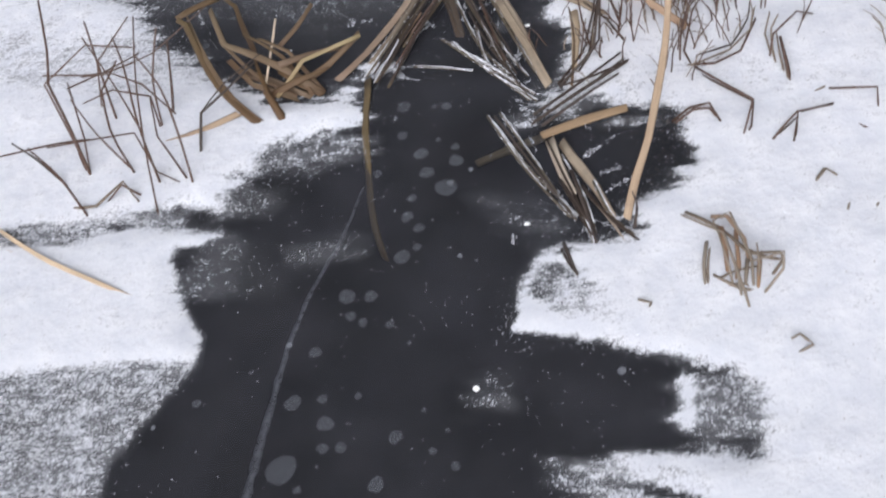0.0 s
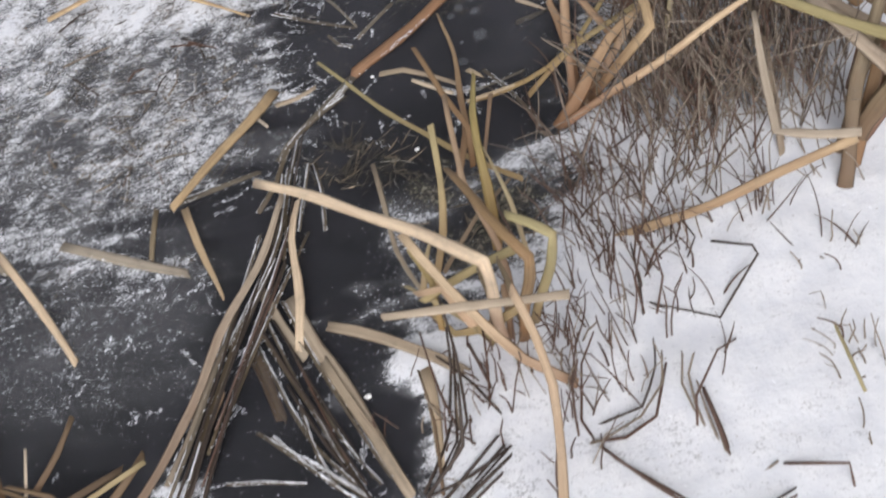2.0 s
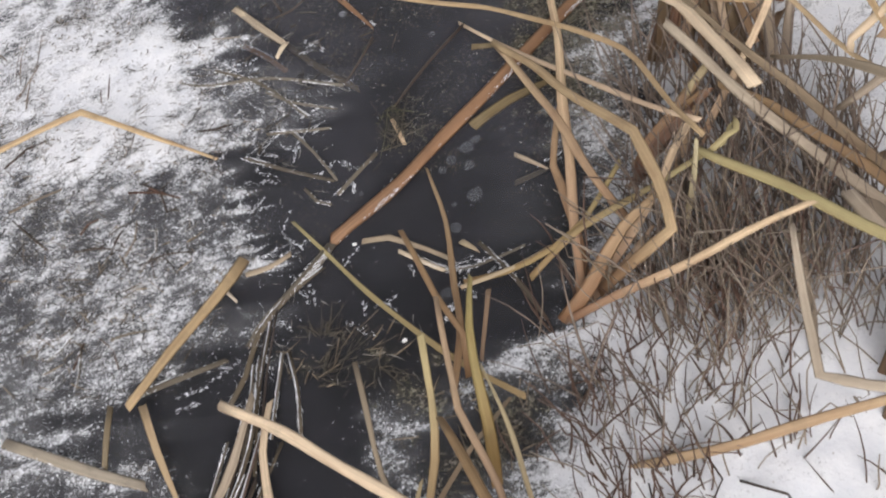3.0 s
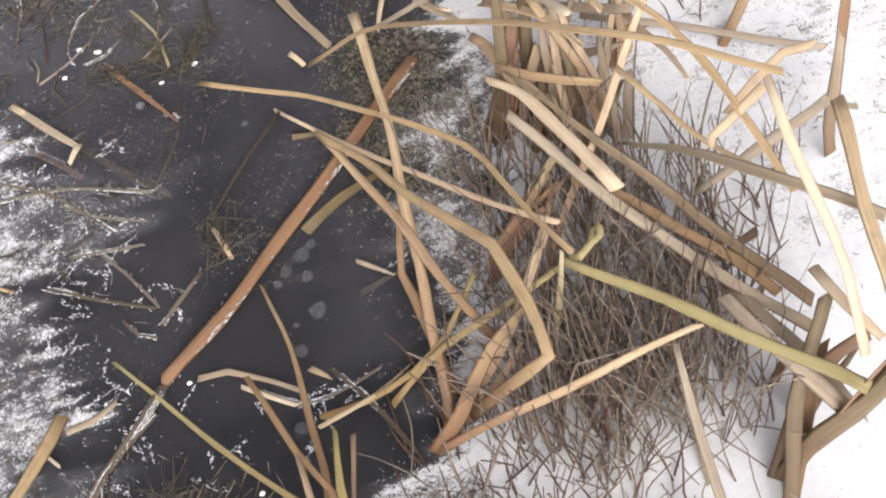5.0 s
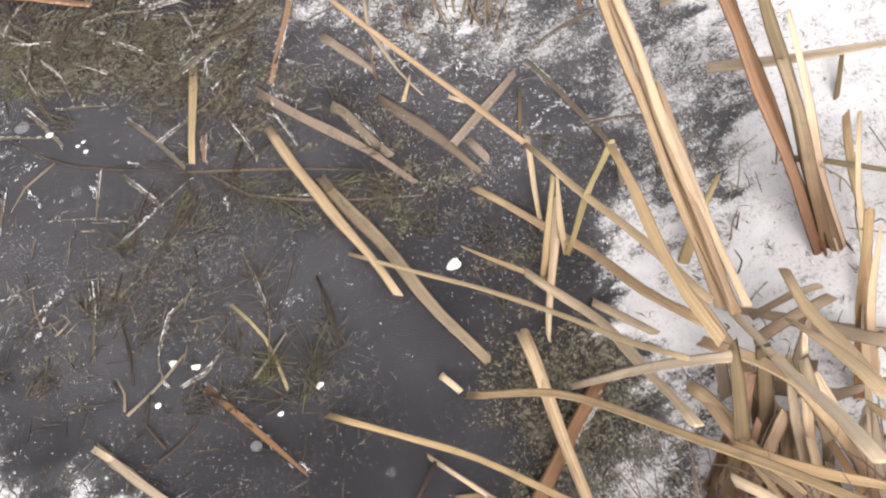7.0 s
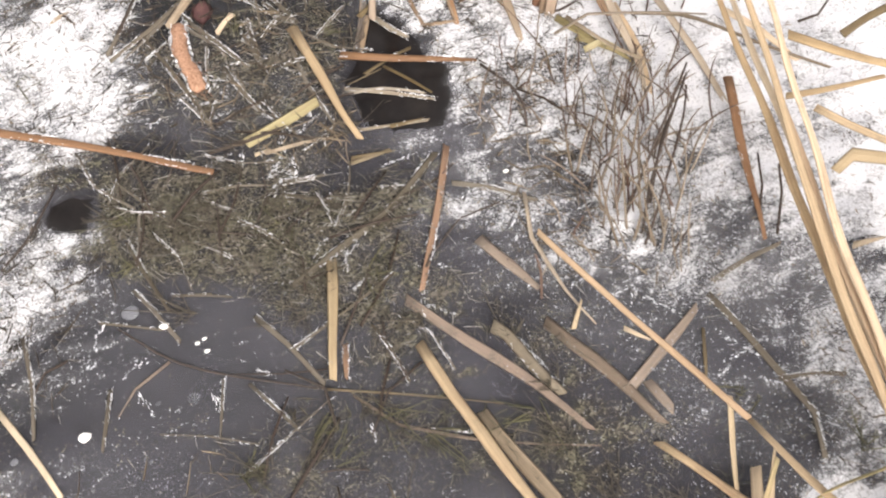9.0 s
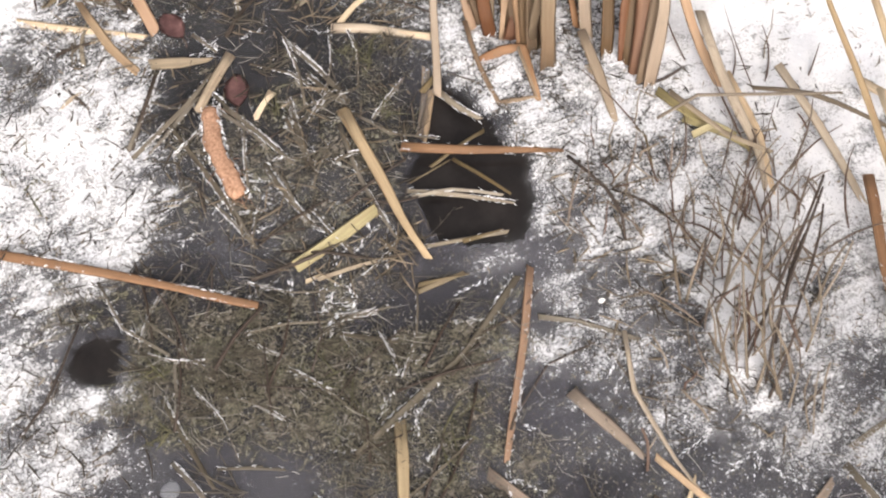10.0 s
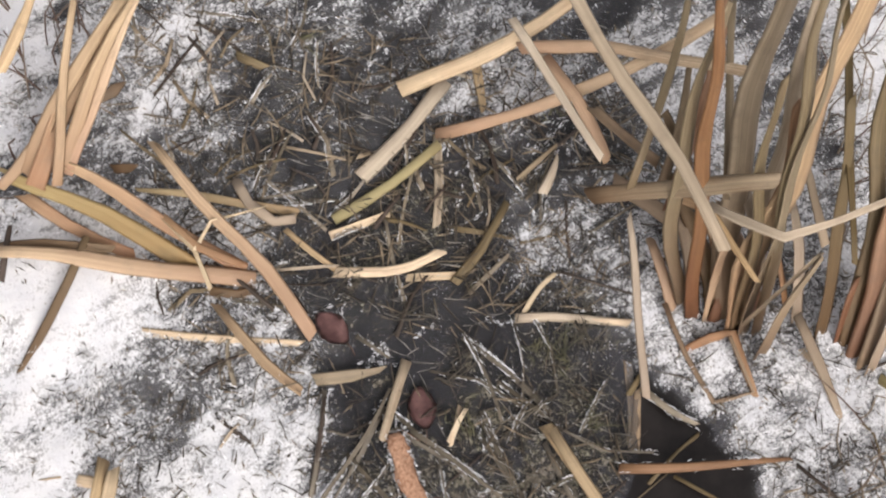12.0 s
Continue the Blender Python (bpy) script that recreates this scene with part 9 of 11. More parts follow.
loose("cattail_leaf", 6, "f", (0.244, 2.158, 0.003), (0.286, 2.153, 0.003), (0.357, 2.164, 0.003))
loose("cattail_leaf", 9, "y", (-0.029, 2.246, 0.003), (0.009, 2.246, 0.004), (0.041, 2.257, 0.004))
loose("cattail_leaf", 7, "y", (-0.072, 2.248, 0.003), (-0.044, 2.204, 0.003))
blade(dark_twigs, 5, "d", (0.118, 1.558, 0.010), (0.155, 1.604, 0.030), (0.163, 1.680, 0.060), (0.159, 1.760, 0.090), name="twig")
blade(dark_twigs, 5, "d", (0.207, 1.587, 0.004), (0.172, 1.657, 0.020), (0.134, 1.711, 0.020), name="twig")
blade(dark_twigs, 5, "d", (0.088, 1.534, 0.006), (0.143, 1.544, 0.010), (0.198, 1.564, 0.016), name="twig")
blade(dark_twigs, 5, "b", (0.105, 1.530, 0.006), (0.115, 1.618, 0.020), (0.109, 1.692, 0.030), name="stem")
blade(dark_twigs, 4, "d", (0.038, 1.458, 0.004), (0.109, 1.504, 0.010), (0.194, 1.563, 0.014), name="twig")
blade(dark_twigs, 4, "d", (0.184, 1.234, 0.004), (0.189, 1.266, 0.020), (0.184, 1.278, 0.030), name="twig")
blade(dark_twigs, 4, "r", (0.143, 1.594, 0.004), (0.130, 1.653, 0.030), (0.124, 1.732, 0.050), name="stalk")
blade(dark_twigs, 4, "r", (0.182, 1.612, 0.004), (0.195, 1.669, 0.030), (0.202, 1.721, 0.050), name="stalk")
blade(frost_fan, 4.8, "h", (-0.107, 1.679, 0.003), (-0.030, 1.591, 0.004), (0.037, 1.512, 0.003), name="frosted_stem")
blade(frost_fan, 4, "h", (-0.021, 1.470, 0.003), (0.036, 1.363, 0.004), (0.102, 1.265, 0.003), name="frosted_stem")
blade(frost_fan, 4, "h", (-0.158, 1.624, 0.003), (-0.112, 1.613, 0.003), (-0.057, 1.595, 0.003), name="frosted_stem")
blade(frost_fan, 6, "d", (-0.063, 1.735, 0.010), (-0.022, 1.633, 0.008), (0.033, 1.527, 0.005), name="twig")
blade(frost_fan, 6, "y", (0.115, 1.314, 0.004), (0.144, 1.261, 0.004), (0.168, 1.208, 0.003), name="withered_leaf")
blade(frost_fan, 4, "h", (0.083, 1.388, 0.004), (0.114, 1.300, 0.004), (0.128, 1.228, 0.003), name="frosted_stem")
blade(frost_fan, 5, "d", (0.059, 1.429, 0.006), (0.088, 1.338, 0.006), (0.121, 1.245, 0.004), name="twig")
blade(bank_clump, 16, "y", (0.789, 2.418, 0.100), (0.762, 2.393, 0.060), (0.758, 2.353, 0.010), name="withered_leaf")
blade(bank_clump, 18, "o", (0.530, 2.222, 0.020), (0.555, 2.234, 0.060), (0.599, 2.247, 0.090), (0.633, 2.270, 0.100), name="stem")
blade(bank_clump, 16, "g", (0.541, 2.221, 0.020), (0.588, 2.239, 0.070), (0.630, 2.273, 0.110), name="green_leaf")
blade(bank_clump, 16, "b", (0.729, 2.278, 0.020), (0.711, 2.225, 0.010), (0.708, 2.193, 0.004), name="stem")
blade(bank_clump, 18, "s", (0.683, 2.605, 0.120), (0.697, 2.524, 0.100), (0.704, 2.450, 0.080), (0.708, 2.369, 0.050))
blade(bank_clump, 16, "y", (0.727, 2.492, 0.050), (0.780, 2.453, 0.060), (0.840, 2.442, 0.060), name="withered_leaf")
blade(bank_clump, 14, "y", (0.676, 2.369, 0.000), (0.700, 2.399, 0.030), (0.715, 2.440, 0.060), name="withered_leaf")
blade(bank_clump, 15, "o", (0.651, 2.357, 0.000), (0.669, 2.381, 0.030), (0.692, 2.408, 0.050), name="stem")
blade(bank_clump, 14, "s", (0.701, 2.296, 0.020), (0.701, 2.342, 0.050), (0.696, 2.398, 0.080))
blade(bank_clump, 15, "s", (0.644, 2.509, 0.100), (0.642, 2.455, 0.120), (0.648, 2.400, 0.120), (0.654, 2.360, 0.120))
blade(bank_clump, 16, "s", (0.634, 2.521, 0.100), (0.647, 2.483, 0.110), (0.653, 2.430, 0.120), (0.670, 2.365, 0.120))
blade(bank_clump, 14, "s", (0.638, 2.437, 0.120), (0.675, 2.396, 0.130), (0.735, 2.336, 0.150))
blade(bank_clump, 15, "s", (0.779, 2.576, 0.140), (0.771, 2.524, 0.150), (0.772, 2.462, 0.170), (0.773, 2.407, 0.190))
blade(bank_clump, 14, "s", (0.667, 2.552, 0.120), (0.699, 2.499, 0.140), (0.721, 2.439, 0.160), (0.731, 2.376, 0.180))
blade(bank_clump, 14, "q", (0.617, 2.434, 0.000), (0.631, 2.445, 0.030), (0.647, 2.461, 0.060), name="stem")
blade(bank_clump, 13, "y", (0.782, 2.499, 0.050), (0.738, 2.444, 0.060), (0.698, 2.396, 0.060), name="withered_leaf")
loose("cattail_leaf", 14, "s", (0.634, 2.829, 0.020), (0.588, 2.746, 0.020), (0.543, 2.666, 0.010))
loose("cattail_leaf", 4, "f", (-0.002, 3.284, 0.003), (0.032, 3.266, 0.003), (0.068, 3.246, 0.003))
loose("cattail_leaf", 17, "z", (0.435, 3.105, 0.004), (0.448, 3.087, 0.004), (0.462, 3.039, 0.004), (0.478, 2.995, 0.004), label="crumpled frosted grey-brown leaf frozen on the ice")
loose("sedge_stalk", 5, "d", (0.086, 1.532, 0.004), (0.136, 1.592, 0.010), (0.149, 1.645, 0.030), (0.161, 1.704, 0.050))
loose("sedge_stalk", 5, "d", (0.134, 1.529, 0.003), (0.164, 1.551, 0.010), (0.191, 1.569, 0.015))
loose("sedge_stalk", 4, "t", (0.280, 1.545, 0.003), (0.305, 1.542, 0.012), (0.354, 1.553, 0.020), (0.390, 1.583, 0.030), (0.400, 1.619, 0.040))
loose("sedge_stalk", 5, "t", (0.422, 1.507, 0.003), (0.419, 1.553, 0.012), (0.423, 1.591, 0.020), (0.436, 1.609, 0.030))
loose("sedge_stalk", 4, "t", (0.432, 1.465, 0.003), (0.434, 1.515, 0.012), (0.434, 1.560, 0.020))
loose("sedge_stalk", 4, "r", (0.299, 1.532, 0.003), (0.286, 1.574, 0.010), (0.305, 1.631, 0.040), (0.330, 1.657, 0.060))
loose("sedge_stalk", 4, "r", (0.277, 1.550, 0.003), (0.287, 1.614, 0.030), (0.313, 1.669, 0.050))
loose("sedge_stalk", 4, "r", (0.399, 1.684, 0.004), (0.402, 1.732, 0.030), (0.423, 1.771, 0.050))
loose("sedge_stalk", 4, "r", (0.410, 1.681, 0.004), (0.435, 1.724, 0.030), (0.436, 1.778, 0.050))

# ---- bubbles and the healed crack in the ice ----


def bubble(x, y, size, depth, white=False):
    """A flat gas bubble frozen into the ice."""
    bm = bmesh.new()
    bmesh.ops.create_uvsphere(bm, u_segments=16, v_segments=6, radius=0.5)
    for v in bm.verts:
        a = math.atan2(v.co.y, v.co.x)
        k = 1 + 0.06 * math.sin(2 * a + x * 40) + 0.04 * math.sin(3 * a + y * 55)
        v.co = (v.co.x * size * k, v.co.y * size * k, v.co.z * min(0.004, size * 0.3))
    me = bpy.data.meshes.new("ice_bubble")
    bm.to_mesh(me)
    bm.free()
    me.materials.append(BUBBLE_WHITE if white else BUBBLE)
    me.shade_smooth()
    ob = new("ice_bubble", me)
    ob.location = (x, y, -depth)
    return tagged(ob, "small white gas bubble in black ice" if white else "cloudy round gas bubble frozen in black ice", "bubble", "bubbles in the ice")


bubble(-0.082, 1.407, 0.024, .004)
bubble(-0.098, 1.359, 0.036, .01)
bubble(-0.090, 1.361, 0.011, .003, True)
bubble(-0.084, 1.436, 0.015, .004)
bubble(-0.141, 1.437, 0.024, .012)
bubble(-0.131, 1.398, 0.024, .015)
bubble(-0.151, 1.341, 0.016, .006)
bubble(-0.156, 1.305, 0.020, .006)
bubble(-0.139, 1.287, 0.018, .014)
bubble(-0.212, 1.407, 0.017, .015)
bubble(-0.164, 1.239, 0.026, .02)
bubble(-0.140, 1.249, 0.014, .012)
bubble(-0.242, 1.170, 0.026, .012)
bubble(-0.213, 1.119, 0.015, .008)
bubble(-0.173, 1.112, 0.015, .008)
bubble(-0.235, 1.137, 0.017, .016)
bubble(-0.208, 1.172, 0.021, .02)
bubble(-0.142, 1.076, 0.008, .005)
bubble(-0.072, 1.217, 0.008, .002, True)
bubble(-0.048, 1.208, 0.007, .004)
bubble(-0.058, 1.383, 0.008, .002, True)
bubble(-0.113, 1.458, 0.009, .006)
bubble(-0.103, 1.537, 0.017, .012)
bubble(-0.176, 1.550, 0.024, .016)
bubble(-0.175, 1.486, 0.019, .016)
bubble(-0.122, 1.534, 0.010, .006)
bubble(-0.154, 0.929, 0.020, .004)
bubble(-0.103, 0.905, 0.011, .005)
bubble(-0.072, 0.882, 0.013, .005)
bubble(-0.117, 0.967, 0.008, .006)
bubble(-0.084, 0.934, 0.008, .005)
bubble(-0.229, 0.920, 0.017, .006)
bubble(-0.254, 0.920, 0.017, .006)
bubble(-0.256, 0.962, 0.024, .014)
bubble(-0.263, 0.999, 0.015, .01)
bubble(-0.306, 0.998, 0.025, .014)
bubble(-0.281, 1.077, 0.019, .012)
bubble(-0.313, 0.899, 0.044, .018)
bubble(-0.282, 0.861, 0.012, .004)
bubble(-0.212, 1.000, 0.011, .012)
bubble(-0.445, 1.003, 0.014, .004)
bubble(-0.503, 0.969, 0.007, .003, True)
bubble(-0.370, 1.047, 0.009, .004)
bubble(0.148, 1.003, 0.012, .003, True)
bubble(-0.318, 1.086, 0.010, .002, True)
bubble(-0.341, 0.940, 0.008, .004)
bubble(-0.180, 0.869, 0.023, .018)
bubble(-0.320, 1.407, 0.010, .005)
bubble(-0.146, 1.436, 0.013, .01)
bubble(-0.187, 1.520, 0.010, .01)
bubble(-0.395, 1.808, 0.014, .004)
bubble(-0.417, 1.827, 0.008, .004)
bubble(-0.595, 1.782, 0.008, .004)
bubble(-0.557, 1.763, 0.016, .01)
bubble(-0.398, 1.809, 0.014, .005)
bubble(-0.464, 1.671, 0.014, .004)
bubble(0.314, 2.330, 0.017, .006)
bubble(0.291, 2.348, 0.017, .006)
bubble(0.275, 2.336, 0.014, .008)
bubble(0.318, 2.365, 0.022, .008)
bubble(0.311, 2.279, 0.024, .01)
bubble(0.279, 2.268, 0.009, .005)
bubble(0.273, 2.234, 0.018, .012)
bubble(0.334, 2.377, 0.015, .01)
bubble(0.314, 2.608, 0.012, .008)
bubble(0.377, 2.377, 0.008, .006)
bubble(0.153, 2.333, 0.008, .005)
bubble(0.183, 2.705, 0.012, .002, True)
bubble(0.239, 2.139, 0.018, .02)
bubble(0.184, 2.703, 0.013, .002, True)
bubble(0.036, 3.287, 0.021, .002, True)
bubble(0.038, 3.160, 0.007, .006)
bubble(0.077, 3.154, 0.016, .012)
bubble(0.218, 3.245, 0.006, .002, True)
bubble(-0.130, 3.148, 0.009, .002, True)

# ---- stuff too fine to count: weed, litter, rime, dead sedge ----


def scatter(name, count, outlines, build, material, label, category, seed):
    """Many small pieces inside outlines of (weight, points...), joined into one mesh."""
    r = np.random.default_rng(seed)
    rand = random.Random(seed)
    verts, faces = [], []
    area = []
    for w, *o in outlines:
        xs, ys = [p[0] for p in o], [p[1] for p in o]
        area.append(w * (max(xs) - min(xs)) * (max(ys) - min(ys)))
    for (w, *o), a in zip(outlines, area):
        n = int(count * a / sum(area))
        xs, ys = [p[0] for p in o], [p[1] for p in o]
        x, y = r.uniform(min(xs), max(xs), n), r.uniform(min(ys), max(ys), n)
        d = inside(x, y, list(o)) + (cloudy(x, y, 12, seed) - 0.5) * 0.12
        d = np.where((inside(x, y, HOLE) > -0.012) | (inside(x, y, SMALL_HOLE) > -0.012), -1, d)
        for px, py in zip(x[d > 0], y[d > 0]):
            v, f = build(px, py, rand)
            s = len(verts)
            verts += v
            faces += [tuple(s + i for i in q) for q in f]
    return tagged(new(name, mesh_of(name, verts, faces, material)), label, category, kind="stuff")


def strand(long, thick, lift, droop=0.0, sides=3, heading=None, segments=3):
    """A maker of thin bent strands that lie on, or rise from, the ground."""
    def build(x, y, rand):
        ln, w = long * rand.uniform(0.35, 1.3), thick * rand.uniform(0.6, 1.4)
        a = rand.uniform(0, math.tau) if heading is None else heading + rand.gauss(0, 0.55)
        bend, z0 = rand.uniform(-0.4, 0.4) * (2.5 if lift > 0.03 else 1), rand.uniform(0.001, 0.006)
        rise = lift * rand.uniform(0.2, 1.2)
        pts, p = [], Vector((x, y, z0))
        for i in range(segments + 1):
            pts.append(p.copy())
            g = i / segments
            p += Vector((math.cos(a + bend * g), math.sin(a + bend * g), (rise - droop * rise * 2 * g) / ln)) * (ln / segments)
            p.z = max(p.z, 0.001)
        out, fc = [], []
        for i, q in enumerate(pts):
            t = (pts[min(i + 1, segments)] - pts[max(i - 1, 0)]).normalized()
            s = t.cross(Vector((0, -0.4, 0.9))).normalized()
            u = s.cross(t)
            k = w * (1 - 0.75 * (i / segments) ** 2) * (0.6 if i == 0 else 1)
            out += [q + (s * math.cos(b) + u * math.sin(b)) * k * 0.5 for b in [j * math.tau / sides for j in range(sides)]]
            if i:
                o = (i - 1) * sides
                fc += [(o + j, o + (j + 1) % sides, o + sides + (j + 1) % sides, o + sides + j) for j in range(sides)]
        return out, fc
    return build


def flake(size):
    """A maker of small rime flakes: bent slivers and grains."""
    def build(x, y, rand):
        s, a, e = size * rand.uniform(0.3, 1.4), rand.uniform(0, math.tau), rand.uniform(0.15, 0.6)
        c, d, z = math.cos(a) * s, math.sin(a) * s, rand.uniform(0.001, 0.006)
        v = [Vector((x - c, y - d, z)), Vector((x + d * e, y - c * e, z)), Vector((x + c, y + d, z + s * 0.2)), Vector((x - d * e, y + c * e, z)), Vector((x, y, z + s * 0.5))]
        return v, [(0, 1, 4), (1, 2, 4), (2, 3, 4), (3, 0, 4)]
    return build


def crust(name, count, weight, long, thin, lift, material, label, category, seed):
    """Countless small slivers, frozen at all angles onto the frosted ice where the weight is high, as one mesh."""
    r = np.random.default_rng(seed)
    p = np.where((inside(GX, GY, HOLE) > -0.008) | (inside(GX, GY, SMALL_HOLE) > -0.008), 0, np.clip(weight, 0, None)).ravel()
    cell = r.choice(p.size, count, p=p / p.sum())
    x = GX.ravel()[cell] + r.uniform(-0.5, 0.5, count) * STEP
    y = GY.ravel()[cell] + r.uniform(-0.5, 0.5, count) * STEP
    z = TOP.ravel()[cell] + r.uniform(0.0003, 0.002, count)
    a = cloudy(x, y, 9, seed, 3) * 9 + r.normal(0, 0.8, count)
    half, e = r.uniform(*long, count) * r.uniform(0.5, 1, count) / 2, r.uniform(*thin, count) / 2
    c, d, up = np.cos(a), np.sin(a), r.uniform(0, 1, count) ** 2 * lift
    bend = r.normal(0, 0.25, count) * half
    co = np.stack([np.stack([x - c * half, y - d * half, z], -1),
                   np.stack([x - d * (bend + e), y + c * (bend + e), z + up * 0.3], -1),
                   np.stack([x + c * half, y + d * half, z + up], -1),
                   np.stack([x - d * (bend - e), y + c * (bend - e), z + up * 0.3], -1),
                   np.stack([x - d * bend, y + c * bend, z + up * 0.3 + e * 1.2], -1)], 1)
    tri = np.array([(0, 4, 1), (1, 4, 2), (2, 4, 3), (3, 4, 0)])[None] + np.arange(count)[:, None, None] * 5
    me = bpy.data.meshes.new(name)
    me.vertices.add(count * 5)
    me.vertices.foreach_set("co", co.ravel())
    me.loops.add(tri.size)
    me.loops.foreach_set("vertex_index", tri.ravel())
    me.polygons.add(count * 4)
    me.polygons.foreach_set("loop_start", np.arange(0, tri.size, 3))
    me.update(calc_edges=True)
    me.materials.append(material)
    return tagged(new(name, me), label, category, kind="stuff")


def sprig(x, y, heading, count, long, material, seed):
    """A sprig of water weed frozen flat: thin strands that fan out from one root, some with side leaves."""
    rand = random.Random(seed)
    root = new("water_weed_sprig")
    root.location, root.empty_display_size = (x, y, 0), 0.02
    for _ in range(count):
        a = heading + rand.gauss(0, 0.4)
        v, f = strand(long * rand.uniform(0.4, 1.1), rand.uniform(0.0009, 0.0022), 0.01, 0.3, 4, a, 4)(rand.gauss(0, 0.006), rand.gauss(0, 0.006), rand)
        stem = new("strand", mesh_of("strand", v, f, material))
        stem.parent = root
        for _ in range(3):
            b = v[rand.randrange(len(v))]
            side = strand(long * 0.22, 0.0014, 0.006, 0.2, 3, a + rand.choice((-0.8, 0.8)), 2)(b.x, b.y, rand)
            leaf = new("side_leaf", mesh_of("side_leaf", *side, material))
            leaf.parent = stem
    return tagged(root, ("green" if material == GREEN_WEED else "brown") + " sprig of water weed frozen on the ice", "weed", "weed sprigs on the ice")


def crack(points, width):
    """A healed crack: a thin pale band in the ice that narrows along its way."""
    rand = random.Random(4)
    path = spine(points, 0.01)
    verts, faces = [], []
    for i, p in enumerate(path):
        t = (path[min(i + 1, len(path) - 1)] - path[max(i - 1, 0)]).normalized()
        s = Vector((-t.y, t.x, 0)) * width * (1 - 0.85 * i / len(path)) * rand.uniform(0.75, 1.25) / 2
        j = Vector((rand.uniform(-1, 1), rand.uniform(-1, 1), 0)) * 0.001
        verts += [p + j - s, p + j + Vector((0, 0, 0.0008)), p + j + s, p + j - Vector((0, 0, 0.006))]
        if i:
            o = 4 * i
            faces += [(o - 4 + k, o - 4 + (k + 1) % 4, o + (k + 1) % 4, o + k) for k in range(4)]
    return tagged(new("ice_crack", mesh_of("ice_crack", verts, faces, CRACK)), "pale grey healed crack running through black ice", "crack")


def tree_leaf(x, y, z, size, turn_by):
    """A fallen oval leaf: toothed edge, midrib and a short stem."""
    bm = bmesh.new()
    rings = []
    for i in range(9):
        s = i / 8
        w = 0.34 * math.sin(math.pi * min(1, s * 0.93 + 0.04)) ** 0.8 * (1 + 0.05 * (-1) ** i)
        cup = 0.04 * math.sin(3 * s)
        rings.append([bm.verts.new(((s - 0.5) * size, k * w * size, size * (cup + 0.06 * abs(k) + 0.012 * math.sin(9 * s + 3 * k)))) for k in (-1, -0.5, 0, 0.5, 1)])
    for a, b in zip(rings, rings[1:]):
        for k in range(4):
            bm.faces.new((a[k], b[k], b[k + 1], a[k + 1]))
    bmesh.ops.solidify(bm, geom=bm.faces[:], thickness=0.0006)
    me = bpy.data.meshes.new("fallen_leaf")
    bm.to_mesh(me)
    bm.free()
    me.materials.append(TREE_LEAF)
    me.shade_smooth()
    ob = new("fallen_leaf", me)
    ob.location, ob.rotation_euler = (x, y, z), (0, 0, turn_by)
    v, f, u, tn = tube([Vector((-0.5 * size, 0, 0.001)), Vector((-0.7 * size, 0.03 * size, 0.003)), Vector((-0.85 * size, 0.1 * size, 0.002))], 0.0018, 0.0016, ROUND, random.Random(1))
    stem = new("stem", mesh_of("stem", v, f, LEAF["r"], u, tn))
    stem.parent = ob
    return tagged(ob, "dark red-brown fallen tree leaf on frosted ice", "leaf")


def seed_head(points, width):
    """A rotten piece of cattail stem or seed head: thick, frayed, rimmed with frost."""
    rand = random.Random(9)
    foot = Vector(points[0])
    path = spine([Vector(p) - foot for p in points], 0.006)
    verts, faces = [], []
    k = 10
    for i, p in enumerate(path):
        t = (path[min(i + 1, len(path) - 1)] - path[max(i - 1, 0)]).normalized()
        s = t.cross(Vector((0, 0, 1))).normalized()
        for j in range(k):
            a = j * math.tau / k
            r = width * 0.5 * rand.uniform(0.7, 1.2) * (0.6 if i in (0, len(path) - 1) else 1)
            verts.append(p + s * math.cos(a) * r + Vector((0, 0, 1)) * math.sin(a) * r * 0.4)
        if i:
            o = (i - 1) * k
            faces += [(o + j, o + (j + 1) % k, o + k + (j + 1) % k, o + k + j) for j in range(k)]
    faces += [tuple(reversed(range(k))), tuple(range(len(verts) - k, len(verts)))]
    ob = new("seed_head", mesh_of("seed_head", verts, faces, HEAD))
    ob.location = foot
    fv, ff = [], []
    for i in range(300):
        q = path[rand.randrange(len(path))]
        side = rand.choice((-1, 1))
        v, f = flake(0.0022)(q.x + side * width * rand.uniform(0.35, 0.62), q.y + rand.uniform(-0.006, 0.006), rand)
        o = len(fv)
        fv += [w + Vector((0, 0, rand.uniform(0, 0.006) - foot.z)) for w in v]
        ff += [tuple(o + e for e in g) for g in f]
    hv, hf = [], []
    for i in range(70):
        q = path[rand.randrange(len(path))]
        v, f = strand(0.02, 0.0011, 0.006, 0, 3, math.atan2(path[-1].y - path[0].y, path[-1].x - path[0].x), 2)(q.x + rand.uniform(-0.55, 0.55) * width, q.y, rand)
        o = len(hv)
        hv += [w + Vector((0, 0, width * 0.12 - foot.z)) for w in v]
        hf += [tuple(o + e for e in g) for g in f]
    fray = new("frayed_fibre", mesh_of("frayed_fibre", hv, hf, HEAD))
    fray.parent = ob
    tagged(fray, "frayed orange fibres", kind="stuff")
    rim = new("frost_rim", mesh_of("frost_rim", fv, ff, RIME))
    rim.parent = ob
    tagged(rim, "white frost fringe", kind="stuff")
    return tagged(ob, "rotten orange-brown cattail piece fringed with frost", "seed head")


